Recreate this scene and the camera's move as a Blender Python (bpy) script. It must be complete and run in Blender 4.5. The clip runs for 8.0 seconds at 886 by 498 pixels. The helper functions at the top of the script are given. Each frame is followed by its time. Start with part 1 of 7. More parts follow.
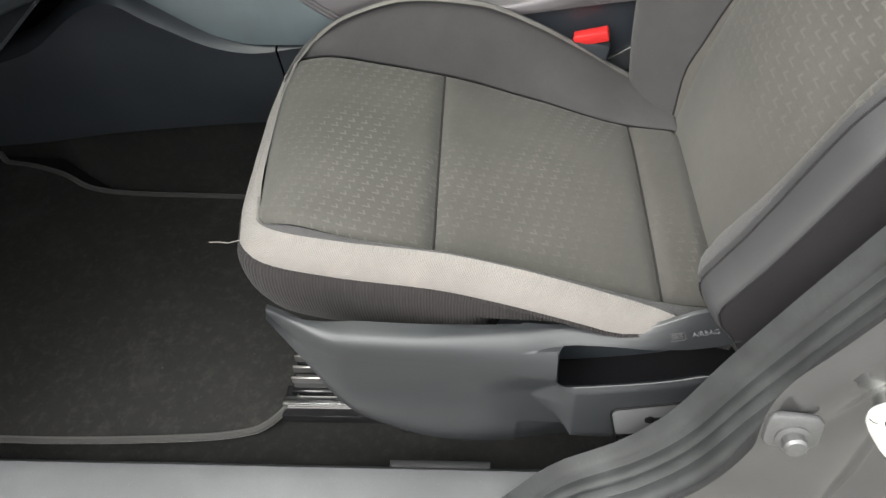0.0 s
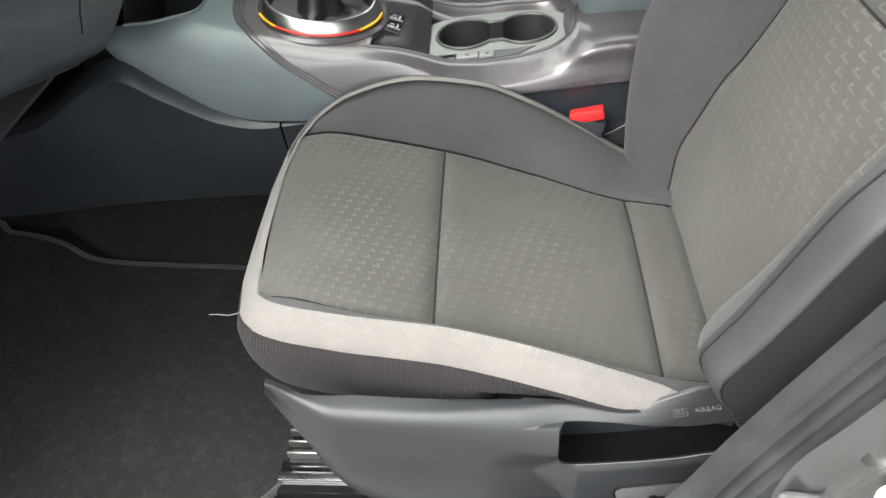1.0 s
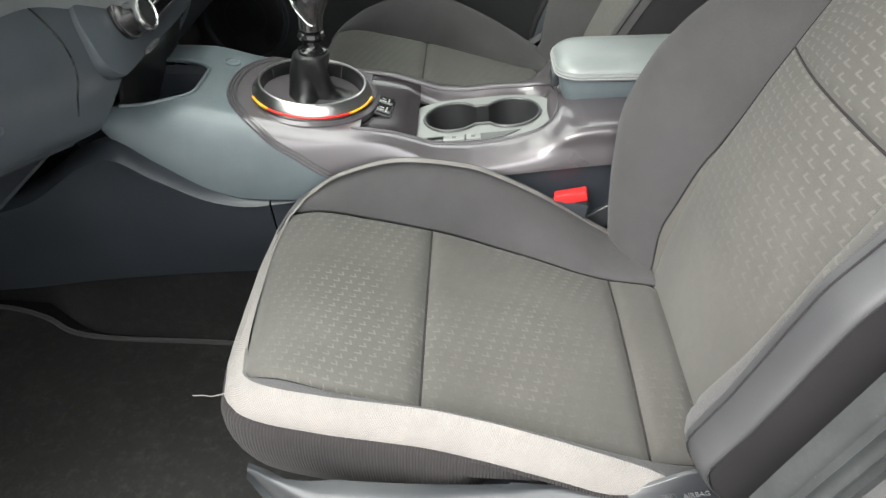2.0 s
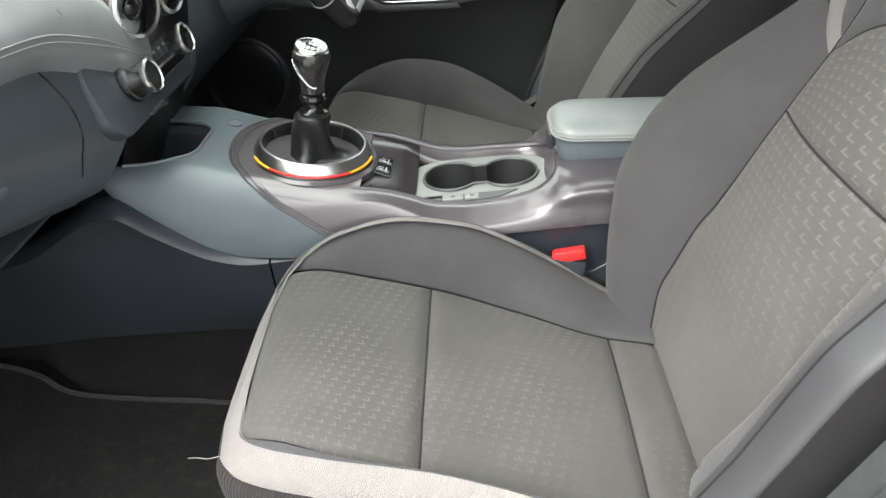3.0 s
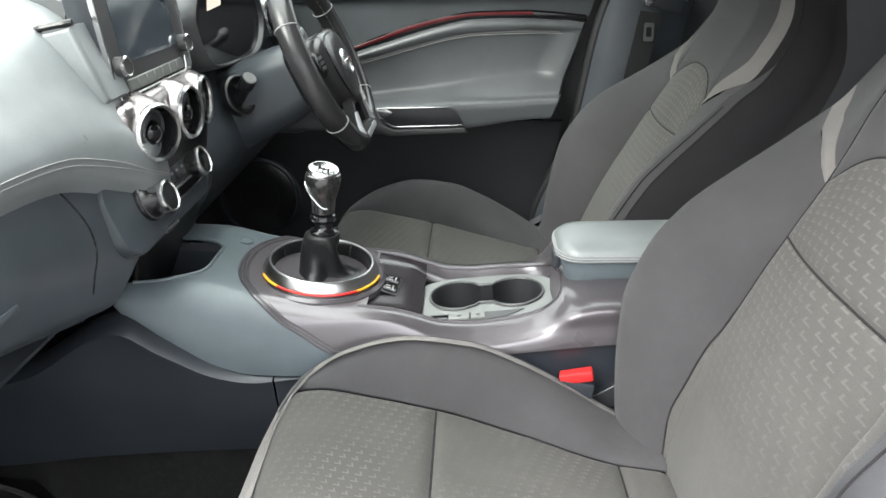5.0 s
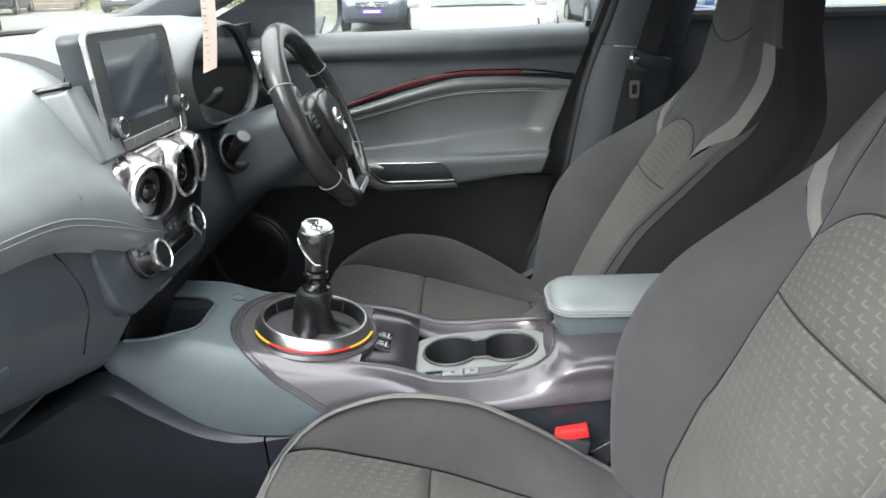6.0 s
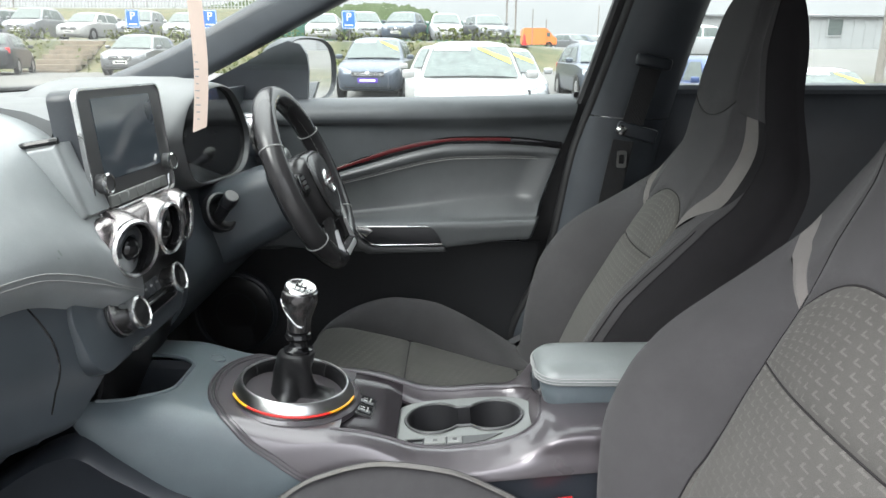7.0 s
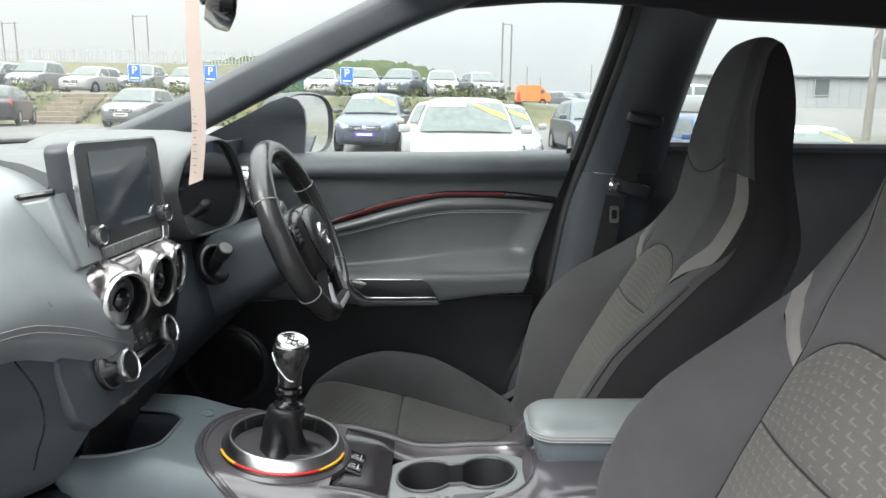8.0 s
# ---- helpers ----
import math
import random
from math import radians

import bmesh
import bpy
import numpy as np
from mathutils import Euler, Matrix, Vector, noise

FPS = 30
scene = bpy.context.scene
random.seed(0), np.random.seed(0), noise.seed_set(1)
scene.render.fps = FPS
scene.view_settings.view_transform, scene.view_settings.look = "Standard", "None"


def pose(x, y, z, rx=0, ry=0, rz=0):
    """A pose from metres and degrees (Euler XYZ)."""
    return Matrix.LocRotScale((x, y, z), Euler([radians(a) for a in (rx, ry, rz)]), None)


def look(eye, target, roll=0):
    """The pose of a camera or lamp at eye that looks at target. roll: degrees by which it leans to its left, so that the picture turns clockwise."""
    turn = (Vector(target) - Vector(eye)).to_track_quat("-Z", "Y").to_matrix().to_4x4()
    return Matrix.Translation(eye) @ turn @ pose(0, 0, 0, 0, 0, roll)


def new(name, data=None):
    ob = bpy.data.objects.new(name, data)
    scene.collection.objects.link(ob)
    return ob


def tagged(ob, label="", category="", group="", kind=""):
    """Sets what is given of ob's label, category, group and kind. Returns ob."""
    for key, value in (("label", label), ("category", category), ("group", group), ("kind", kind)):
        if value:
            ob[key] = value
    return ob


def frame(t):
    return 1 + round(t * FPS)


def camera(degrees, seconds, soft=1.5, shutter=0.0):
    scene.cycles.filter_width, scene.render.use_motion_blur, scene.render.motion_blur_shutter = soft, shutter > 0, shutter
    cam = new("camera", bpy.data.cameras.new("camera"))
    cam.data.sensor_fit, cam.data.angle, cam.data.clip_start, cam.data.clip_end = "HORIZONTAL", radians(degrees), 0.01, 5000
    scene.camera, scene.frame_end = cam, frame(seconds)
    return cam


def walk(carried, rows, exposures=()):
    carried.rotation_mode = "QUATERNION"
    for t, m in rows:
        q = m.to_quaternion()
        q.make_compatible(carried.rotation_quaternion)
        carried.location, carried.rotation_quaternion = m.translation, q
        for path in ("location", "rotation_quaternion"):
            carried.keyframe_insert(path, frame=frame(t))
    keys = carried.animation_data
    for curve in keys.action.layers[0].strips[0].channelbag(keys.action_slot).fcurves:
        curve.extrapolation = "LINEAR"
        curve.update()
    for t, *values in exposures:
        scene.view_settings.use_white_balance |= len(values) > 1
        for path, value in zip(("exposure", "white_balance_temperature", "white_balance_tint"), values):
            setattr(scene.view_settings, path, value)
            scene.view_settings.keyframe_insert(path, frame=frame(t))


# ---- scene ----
cam = camera(64.6, 8.0)
PATH = [
    (0, (0.043, -0.967, 0.919), (-0.088, 0.323, -0.603), -4.4),
    (0.5, (0.043, -0.967, 0.921), (-0.09, 0.39, -0.542), -4.4),
    (1, (0.04, -0.967, 0.926), (-0.082, 0.467, -0.463), -3.5),
    (1.5, (0.039, -0.965, 0.935), (-0.059, 0.541, -0.377), -2.5),
    (3, (0.035, -0.964, 0.946), (-0.034, 0.694, -0.17), -1.6),
    (3.5, (0.031, -0.966, 0.949), (-0.041, 0.736, -0.099), -1.5),
    (4, (0.03, -0.967, 0.951), (-0.06, 0.774, -0.029), -1.7),
    (4.5, (0.031, -0.964, 0.952), (-0.05, 0.807, 0.027), -1.3),
    (5, (0.033, -0.963, 0.955), (-0.049, 0.853, 0.12), -1.1),
    (6.3, (0.03, -0.964, 0.964), (-0.011, 0.925, 0.31), -0.9),
    (6.5, (0.034, -0.957, 0.957), (0.007, 0.946, 0.342), 0.1),
    (7, (0.036, -0.956, 0.958), (0.01, 0.974, 0.433), 0.3),
    (7.5, (0.036, -0.958, 0.959), (0.014, 0.991, 0.512), 0.8),
    (8, (0.038, -0.956, 0.96), (0.025, 1.008, 0.581), 0.8),
]
EXPOSURES = [(0.0, 1.16, 6600, 9.6), (1.0, 1.46, 6550, 9.6), (1.5, 1.62, 6520, 9.6), (3.5, 1.64, 6440, 10.5), (4.5, 1.68, 6380, 10.5), (5.0, 1.66, 6310, 11), (6.5, 1.38, 6180, 12.4), (8.0, 1.15, 6230, 12.4)]
walk(cam, [(t, look(eye, target, roll)) for t, eye, target, roll in PATH], EXPOSURES)

# ---------------------------------------------------------------- world and light
world = bpy.data.worlds.new("overcast_sky")
scene.world = world
world.use_nodes = True
wn = world.node_tree
sky = wn.nodes.new("ShaderNodeTexSky")
sky.sky_type, sky.sun_disc = "NISHITA", False
sky.sun_elevation, sky.sun_rotation = radians(49), radians(236)
sky.air_density, sky.dust_density, sky.ozone_density = 1.0, 6.0, 1.0
veil = wn.nodes.new("ShaderNodeMix")
veil.data_type = "RGBA"
veil.inputs[0].default_value = 0.985
# an overcast dome, brightest overhead
dome = wn.nodes.new("ShaderNodeTexCoord")
split = wn.nodes.new("ShaderNodeSeparateXYZ")
wn.links.new(dome.outputs["Generated"], split.inputs[0])
height = wn.nodes.new("ShaderNodeMapRange")
for slot, number in ((1, 0.0), (2, 1.0), (3, 4.7), (4, 43.0)):
    height.inputs[slot].default_value = number
rise = wn.nodes.new("ShaderNodeMath")
rise.operation, rise.use_clamp = "POWER", True
rise.inputs[1].default_value = 1.7
wn.links.new(split.outputs[2], rise.inputs[0])
wn.links.new(rise.outputs[0], height.inputs[0])
tone = wn.nodes.new("ShaderNodeVectorMath")
tone.operation = "SCALE"
tone.inputs[0].default_value = (0.98, 1.0, 0.985)
wn.links.new(height.outputs[0], tone.inputs["Scale"])
wn.links.new(tone.outputs[0], veil.inputs[7])
wn.links.new(sky.outputs[0], veil.inputs[6])
wn.links.new(veil.outputs[2], wn.nodes["Background"].inputs[0])
wn.nodes["Background"].inputs[1].default_value = 0.1
sun = new("sun", bpy.data.lights.new("sun", "SUN"))
sun.data.energy, sun.data.angle, sun.data.color = 2.1, radians(36), (1, 0.97, 0.93)
sun.matrix_world = look((0, 0, 0), (0.62, 0.62, -0.66))

# ---------------------------------------------------------------- small tools


def curve(*table):
    """A smooth monotone curve through (x, y) knots."""
    xs, ys = np.array(table, float).T
    h, dl = np.diff(xs), np.diff(ys) / np.diff(xs)
    m = np.zeros(len(xs))
    for i in range(1, len(xs) - 1):
        if dl[i - 1] * dl[i] > 0:
            w1, w2 = 2 * h[i] + h[i - 1], h[i] + 2 * h[i - 1]
            m[i] = (w1 + w2) / (w1 / dl[i - 1] + w2 / dl[i])
    m[0], m[-1] = dl[0], dl[-1]

    def f(x):
        x = min(max(x, xs[0]), xs[-1])
        i = min(int(np.searchsorted(xs, x, "right")) - 1, len(h) - 1)
        t = (x - xs[i]) / h[i]
        return float(ys[i] * (1 + 2 * t) * (1 - t) ** 2 + m[i] * h[i] * t * (1 - t) ** 2 + ys[i + 1] * t * t * (3 - 2 * t) + m[i + 1] * h[i] * t * t * (t - 1))
    return f


def lerp(a, b, t):
    return a + (b - a) * t


def step(a, b, x):
    t = min(max((x - a) / (b - a), 0), 1)
    return t * t * (3 - 2 * t)


def thing(name, label, category, loc=(0, 0, 0), group="", kind="", turn=0):
    ob = new(name)
    ob.empty_display_size = 0.05
    ob.matrix_basis = pose(*loc, 0, 0, turn)
    return tagged(ob, label, category, group, kind)


def part(name, bm, material, parent=None, label="", smooth=True):
    """Links a bmesh as one mesh object under a thing or part."""
    data = bpy.data.meshes.new(name)
    bm.normal_update()
    bm.to_mesh(data)
    bm.free()
    data.materials.append(material)
    if smooth:
        data.shade_smooth()
        data.set_sharp_from_angle(angle=radians(38))
    ob = new(name, data)
    if parent:
        ob.parent = parent
    if label:
        ob["label"] = label
    return ob


def solo(name, bm, material, label, category, kind="", group="", smooth=True):
    return tagged(part(name, bm, material, None, "", smooth), label, category, group, kind)


def patch(f, nu, nv, uv=None, edge=False, thick=0.0):
    """A sheet f(u, v) over the unit square; edge crowds the samples to the rims; thick gives it a back and sides (below nought: on the other side)."""
    def space(i, n):
        t = i / n
        return 0.5 - 0.5 * math.cos(math.pi * t) if edge else t
    bm = bmesh.new()
    lay = bm.loops.layers.uv.new("UVMap")
    us, vs = [space(i, nu) for i in range(nu + 1)], [space(j, nv) for j in range(nv + 1)]
    grid = [[bm.verts.new(f(u, v)) for v in vs] for u in us]
    for i in range(nu):
        for j in range(nv):
            face = bm.faces.new((grid[i][j], grid[i + 1][j], grid[i + 1][j + 1], grid[i][j + 1]))
            if uv:
                for loop, (a, b) in zip(face.loops, ((i, j), (i + 1, j), (i + 1, j + 1), (i, j + 1))):
                    loop[lay].uv = uv(us[a], vs[b])
    if thick < 0:
        bmesh.ops.reverse_faces(bm, faces=bm.faces[:])
    if thick:
        bm.normal_update()
        bmesh.ops.solidify(bm, geom=bm.faces[:], thickness=abs(thick))
    return bm


def loft(rings, closed=True, caps=True):
    bm = bmesh.new()
    rows = [[bm.verts.new(p) for p in ring] for ring in rings]
    n = len(rows[0])
    for a, b in zip(rows, rows[1:]):
        for i in range(n if closed else n - 1):
            j = (i + 1) % n
            bm.faces.new((a[i], a[j], b[j], b[i]))
    if caps and closed:
        bm.faces.new(rows[0][::-1])
        bm.faces.new(rows[-1])
    bmesh.ops.recalc_face_normals(bm, faces=bm.faces[:])
    return bm


def lathe(profile, n=32, m=None, squash=1.0):
    """(radius, height) knots turned about local z."""
    rings = [[(max(r, 1e-4) * math.cos(2 * math.pi * k / n), squash * max(r, 1e-4) * math.sin(2 * math.pi * k / n), h) for k in range(n)] for r, h in profile]
    bm = loft(rings, caps=False)
    if m:
        bm.transform(m)
    return bm


def tube(points, r, n=8, ring=False):
    pts = [Vector(p) for p in points]
    rings, up = [], Vector((0, 0, 1))
    count = len(pts)
    for i, p in enumerate(pts):
        a, b = (pts[i - 1], pts[(i + 1) % count]) if ring else (pts[max(i - 1, 0)], pts[min(i + 1, count - 1)])
        d = (b - a).normalized()
        side = d.cross(up)
        side = side.normalized() if side.length > 1e-3 else Vector((1, 0, 0))
        top = side.cross(d)
        rr = r(i / (count - 1)) if callable(r) else r
        rings.append([p + rr * (math.cos(2 * math.pi * k / n) * side + math.sin(2 * math.pi * k / n) * top) for k in range(n)])
    if ring:
        rings.append(rings[0])
    return loft(rings, caps=not ring) if not ring else weld(loft(rings, caps=False))


def weld(bm, d=1e-5):
    bmesh.ops.remove_doubles(bm, verts=bm.verts[:], dist=d)
    return bm


def rbox(sx, sy, sz, b=0.004, seg=2, m=None):
    bm = bmesh.new()
    bmesh.ops.create_cube(bm, size=1, matrix=Matrix.Diagonal((sx, sy, sz, 1)))
    if b:
        bmesh.ops.bevel(bm, geom=bm.edges[:], offset=min(b, 0.49 * min(sx, sy, sz)), segments=seg, affect="EDGES", profile=0.5)
    if m:
        bm.transform(m)
    return bm


def prism(outline, depth, m=None, b=0.0, seg=2):
    """An outline in local x, y, extruded along local z from 0 to depth."""
    bm = bmesh.new()
    face = bm.faces.new([bm.verts.new((x, y, 0)) for x, y in outline])
    out = bmesh.ops.extrude_face_region(bm, geom=[face])
    bmesh.ops.translate(bm, vec=(0, 0, depth), verts=[g for g in out["geom"] if isinstance(g, bmesh.types.BMVert)])
    bmesh.ops.recalc_face_normals(bm, faces=bm.faces[:])
    if b:
        rim = [e for e in bm.edges if abs(e.verts[0].co.z - e.verts[1].co.z) < 1e-6]
        bmesh.ops.bevel(bm, geom=rim, offset=b, segments=seg, affect="EDGES", profile=0.5)
    if m:
        bm.transform(m)
    return bm


def rrect(w, h, r, n=5):
    """The outline of a rounded rectangle."""
    pts = []
    for cx, cy, a0 in ((w / 2 - r, h / 2 - r, 0), (-w / 2 + r, h / 2 - r, 90), (-w / 2 + r, -h / 2 + r, 180), (w / 2 - r, -h / 2 + r, 270)):
        pts += [(cx + r * math.cos(radians(a0 + 90 * k / n)), cy + r * math.sin(radians(a0 + 90 * k / n))) for k in range(n + 1)]
    return pts


def frame_ring(outer, inner, depth, m=None, b=0.0):
    """The band between two outlines of equal count, extruded along local z."""
    rings = [[(x, y, 0) for x, y in outer], [(x, y, depth - b) for x, y in outer]]
    if b:
        rings.append([(lerp(x, p, b / 0.02), lerp(y, q, b / 0.02), depth) for (x, y), (p, q) in zip(outer, inner)])
    rings += [[(x, y, depth) for x, y in inner], [(x, y, 0) for x, y in inner], [(x, y, 0) for x, y in outer]]
    bm = weld(loft(rings, caps=False))
    if m:
        bm.transform(m)
    return bm


def facing(origin, ahead, up=(0, 0, 1)):
    """A pose whose local z looks along ahead and whose local y is as near to up as can be."""
    z = Vector(ahead).normalized()
    x = Vector(up).cross(z).normalized()
    y = z.cross(x)
    return Matrix.Translation(origin) @ Matrix((x, y, z)).transposed().to_4x4()


def spline(pts, t):
    """A point of the smooth line through pts, t from 0 to 1."""
    k = min(max(t, 0), 1) * (len(pts) - 1)
    i = min(int(k), len(pts) - 2)
    t = k - i
    a, b, c, d = (Vector(pts[min(max(j, 0), len(pts) - 1)]) for j in (i - 1, i, i + 1, i + 2))
    return 0.5 * (2 * b + (c - a) * t + (2 * a - 5 * b + 4 * c - d) * t * t + (3 * b - a - 3 * c + d) * t ** 3)


def smooth_loop(pts, n=6):
    out = []
    for i in range(len(pts)):
        a, b, c, d = (Vector(pts[(i + k) % len(pts)]) for k in (-1, 0, 1, 2))
        for k in range(n):
            t = k / n
            out.append(0.5 * (2 * b + (c - a) * t + (2 * a - 5 * b + 4 * c - d) * t * t + (3 * b - a - 3 * c + d) * t ** 3))
    return [(p.x, p.y) for p in out]


# ---------------------------------------------------------------- materials


def nodes_of(name):
    m = bpy.data.materials.new(name)
    m.use_nodes = True
    t = m.node_tree
    return m, t, t.nodes["Principled BSDF"]


def link(t, a, b):
    t.links.new(a, b)


def math_node(t, op, a, b=None, c=None):
    n = t.nodes.new("ShaderNodeMath")
    n.operation = op
    for i, v in enumerate((a, b, c)):
        if v is None:
            continue
        if isinstance(v, (int, float)):
            n.inputs[i].default_value = v
        else:
            t.links.new(v, n.inputs[i])
    return n.outputs[0]


def noise_node(t, scale, detail=3, coord="Object", rough=0.55):
    c = t.nodes.new("ShaderNodeTexCoord")
    n = t.nodes.new("ShaderNodeTexNoise")
    n.inputs["Scale"].default_value, n.inputs["Detail"].default_value, n.inputs["Roughness"].default_value = scale, detail, rough
    t.links.new(c.outputs[coord], n.inputs["Vector"])
    return n.outputs[0]


def mixed(t, fac, a, b):
    n = t.nodes.new("ShaderNodeMix")
    n.data_type = "RGBA"
    for i, v in ((0, fac), (6, a), (7, b)):
        if isinstance(v, (int, float)):
            n.inputs[i].default_value = v
        elif isinstance(v, tuple):
            n.inputs[i].default_value = (*v, 1)
        else:
            t.links.new(v, n.inputs[i])
    return n.outputs[2]


def spread(t, value, a, b, lo=0.0, hi=1.0):
    n = t.nodes.new("ShaderNodeMapRange")
    for i, v in enumerate((a, b, lo, hi)):
        n.inputs[i + 1].default_value = v
    t.links.new(value, n.inputs[0])
    return n.outputs[0]


def relief(t, bsdf, height, strength, distance):
    n = t.nodes.new("ShaderNodeBump")
    n.inputs["Strength"].default_value, n.inputs["Distance"].default_value = strength, distance
    t.links.new(height, n.inputs["Height"])
    t.links.new(n.outputs[0], bsdf.inputs["Normal"])


def surface(name, color, rough=0.5, metal=0.0, var=0.18, scale=9.0, grain=600.0, bump=0.15, depth=0.0004, coat=0.0, dust=0.0, spec=0.5):
    """Paint, plastic or hide: mottled at two scales, with a fine grain."""
    m, t, b = nodes_of(name)
    big, fine = noise_node(t, scale, 4), noise_node(t, grain, 2)
    dark = tuple(c * (1 - var) for c in color)
    lite = tuple(min(1, c * (1 + var)) for c in color)
    col = mixed(t, spread(t, big, 0.3, 0.7), dark, lite)
    col = mixed(t, spread(t, fine, 0.35, 0.65, 0, 0.35), col, dark)
    if dust:
        specks = spread(t, noise_node(t, 420, 2), 0.68, 0.8, 0, dust)
        col = mixed(t, specks, col, (0.35, 0.33, 0.3))
    link(t, col, b.inputs["Base Color"])
    link(t, spread(t, big, 0.25, 0.75, rough * 0.88, min(1, rough * 1.12)), b.inputs["Roughness"])
    b.inputs["Metallic"].default_value = metal
    b.inputs["Coat Weight"].default_value = coat
    b.inputs["Coat Roughness"].default_value = 0.06
    b.inputs["Specular IOR Level"].default_value = spec
    if bump:
        relief(t, b, fine, bump * 0.4, depth)
    return m


def cloth(name, color, mark=0.0, weave=1500.0, sheen=0.25, tick=(0.3, 0.29, 0.26), cell=0.017, rib=False, lint=0.0, grid=False, bare=None):
    """Woven seat cloth; mark adds the embossed lattice of small ticks."""
    m, t, b = nodes_of(name)
    big, mid, fine = noise_node(t, 7, 4), noise_node(t, 60, 3), noise_node(t, weave, 1)
    col = mixed(t, spread(t, big, 0.3, 0.7), tuple(c * 0.84 for c in color), tuple(c * 1.14 for c in color))
    col = mixed(t, spread(t, mid, 0.4, 0.7, 0, 0.18), col, tuple(c * 0.7 for c in color))
    col = mixed(t, spread(t, fine, 0.35, 0.7, 0, 0.5), col, tuple(c * 0.55 for c in color))
    if lint:
        smudge = spread(t, noise_node(t, 11, 5, rough=0.7), 0.52, 0.75, 0, lint)
        col = mixed(t, smudge, col, (0.06, 0.057, 0.05))
        col = mixed(t, spread(t, noise_node(t, 75, 4, rough=0.75), 0.5, 0.72, 0, lint * 1.6), col, (0.045, 0.043, 0.039))
        col = mixed(t, spread(t, noise_node(t, 260, 2), 0.7, 0.78, 0, 0.5), col, (0.09, 0.085, 0.075))
    height = fine
    uv = t.nodes.new("ShaderNodeUVMap")
    sep = t.nodes.new("ShaderNodeSeparateXYZ")
    link(t, uv.outputs[0], sep.inputs[0])
    if rib:
        wave = math_node(t, "SINE", math_node(t, "MULTIPLY", sep.outputs[0], 2 * math.pi / 0.0032))
        col = mixed(t, spread(t, wave, -0.3, 0.8, 0, 0.4), col, tuple(c * 0.45 for c in color))
        height = wave
    if grid:
        wu = math_node(t, "SINE", math_node(t, "MULTIPLY", sep.outputs[0], 2 * math.pi / 0.0026))
        wv = math_node(t, "SINE", math_node(t, "MULTIPLY", sep.outputs[1], 2 * math.pi / 0.0026))
        both = math_node(t, "MULTIPLY", wu, wv)
        col = mixed(t, spread(t, both, -0.2, 0.9, 0, 0.45), col, tuple(c * 0.6 for c in color))
        stain = spread(t, noise_node(t, 23, 3), 0.6, 0.75, 0, 0.25)
        col = mixed(t, stain, col, (0.3, 0.25, 0.2))
        height = both
    if mark:
        def tri(a, off=0.0):
            return math_node(t, "FRACT", math_node(t, "ADD", a, off))
        p = math_node(t, "DIVIDE", math_node(t, "ADD", sep.outputs[0], math_node(t, "MULTIPLY", sep.outputs[1], 0.35)), cell)
        q = math_node(t, "DIVIDE", sep.outputs[1], cell * 0.73)
        row = math_node(t, "FLOOR", q)
        fa, fb = tri(math_node(t, "ADD", p, math_node(t, "MULTIPLY", row, 0.5))), tri(q)

        def bar(v, at, half):
            return math_node(t, "LESS_THAN", math_node(t, "ABSOLUTE", math_node(t, "SUBTRACT", v, at)), half)
        one = math_node(t, "MULTIPLY", bar(fb, 0.22, 0.09), bar(fa, 0.56, 0.26))
        two = math_node(t, "MULTIPLY", bar(fa, 0.78, 0.07), bar(fb, 0.42, 0.26))
        ticks = math_node(t, "MAXIMUM", one, two)
        worn = spread(t, noise_node(t, 5.5, 2), 0.42, 0.64, 0.1, 1.0)
        if bare:
            # sat smooth towards the foot of the panel
            worn = math_node(t, "MULTIPLY", spread(t, noise_node(t, 5.5, 2), 0.35, 0.6, 0.5, 1.0), spread(t, sep.outputs[1], bare[0], bare[1], 0.06, 1.0))
        ticks = math_node(t, "MULTIPLY", ticks, worn)
        broken = spread(t, noise_node(t, 700, 1), 0.3, 0.55, 0.35, 1)
        ticks = math_node(t, "MULTIPLY", ticks, broken)
        col = mixed(t, math_node(t, "MULTIPLY", ticks, mark), col, tick)
        pillow = math_node(t, "MULTIPLY", math_node(t, "SINE", math_node(t, "MULTIPLY", fa, math.pi)), math_node(t, "SINE", math_node(t, "MULTIPLY", fb, math.pi)))
        height = math_node(t, "ADD", math_node(t, "MULTIPLY", pillow, math_node(t, "MULTIPLY", worn, 0.4)), math_node(t, "MULTIPLY", fine, 0.5))
    link(t, col, b.inputs["Base Color"])
    b.inputs["Roughness"].default_value = 0.93
    b.inputs["Specular IOR Level"].default_value = 0.2
    b.inputs["Sheen Weight"].default_value = sheen
    b.inputs["Sheen Roughness"].default_value = 0.5
    relief(t, b, height, 0.09 if mark else 0.5, 0.0009)
    return m


def plain(name, color, rough=0.4, metal=0.0, emit=0.0):
    m, t, b = nodes_of(name)
    b.inputs["Base Color"].default_value = (*color, 1)
    b.inputs["Roughness"].default_value, b.inputs["Metallic"].default_value = rough, metal
    if emit:
        b.inputs["Emission Color"].default_value, b.inputs["Emission Strength"].default_value = (*color, 1), emit
    return m


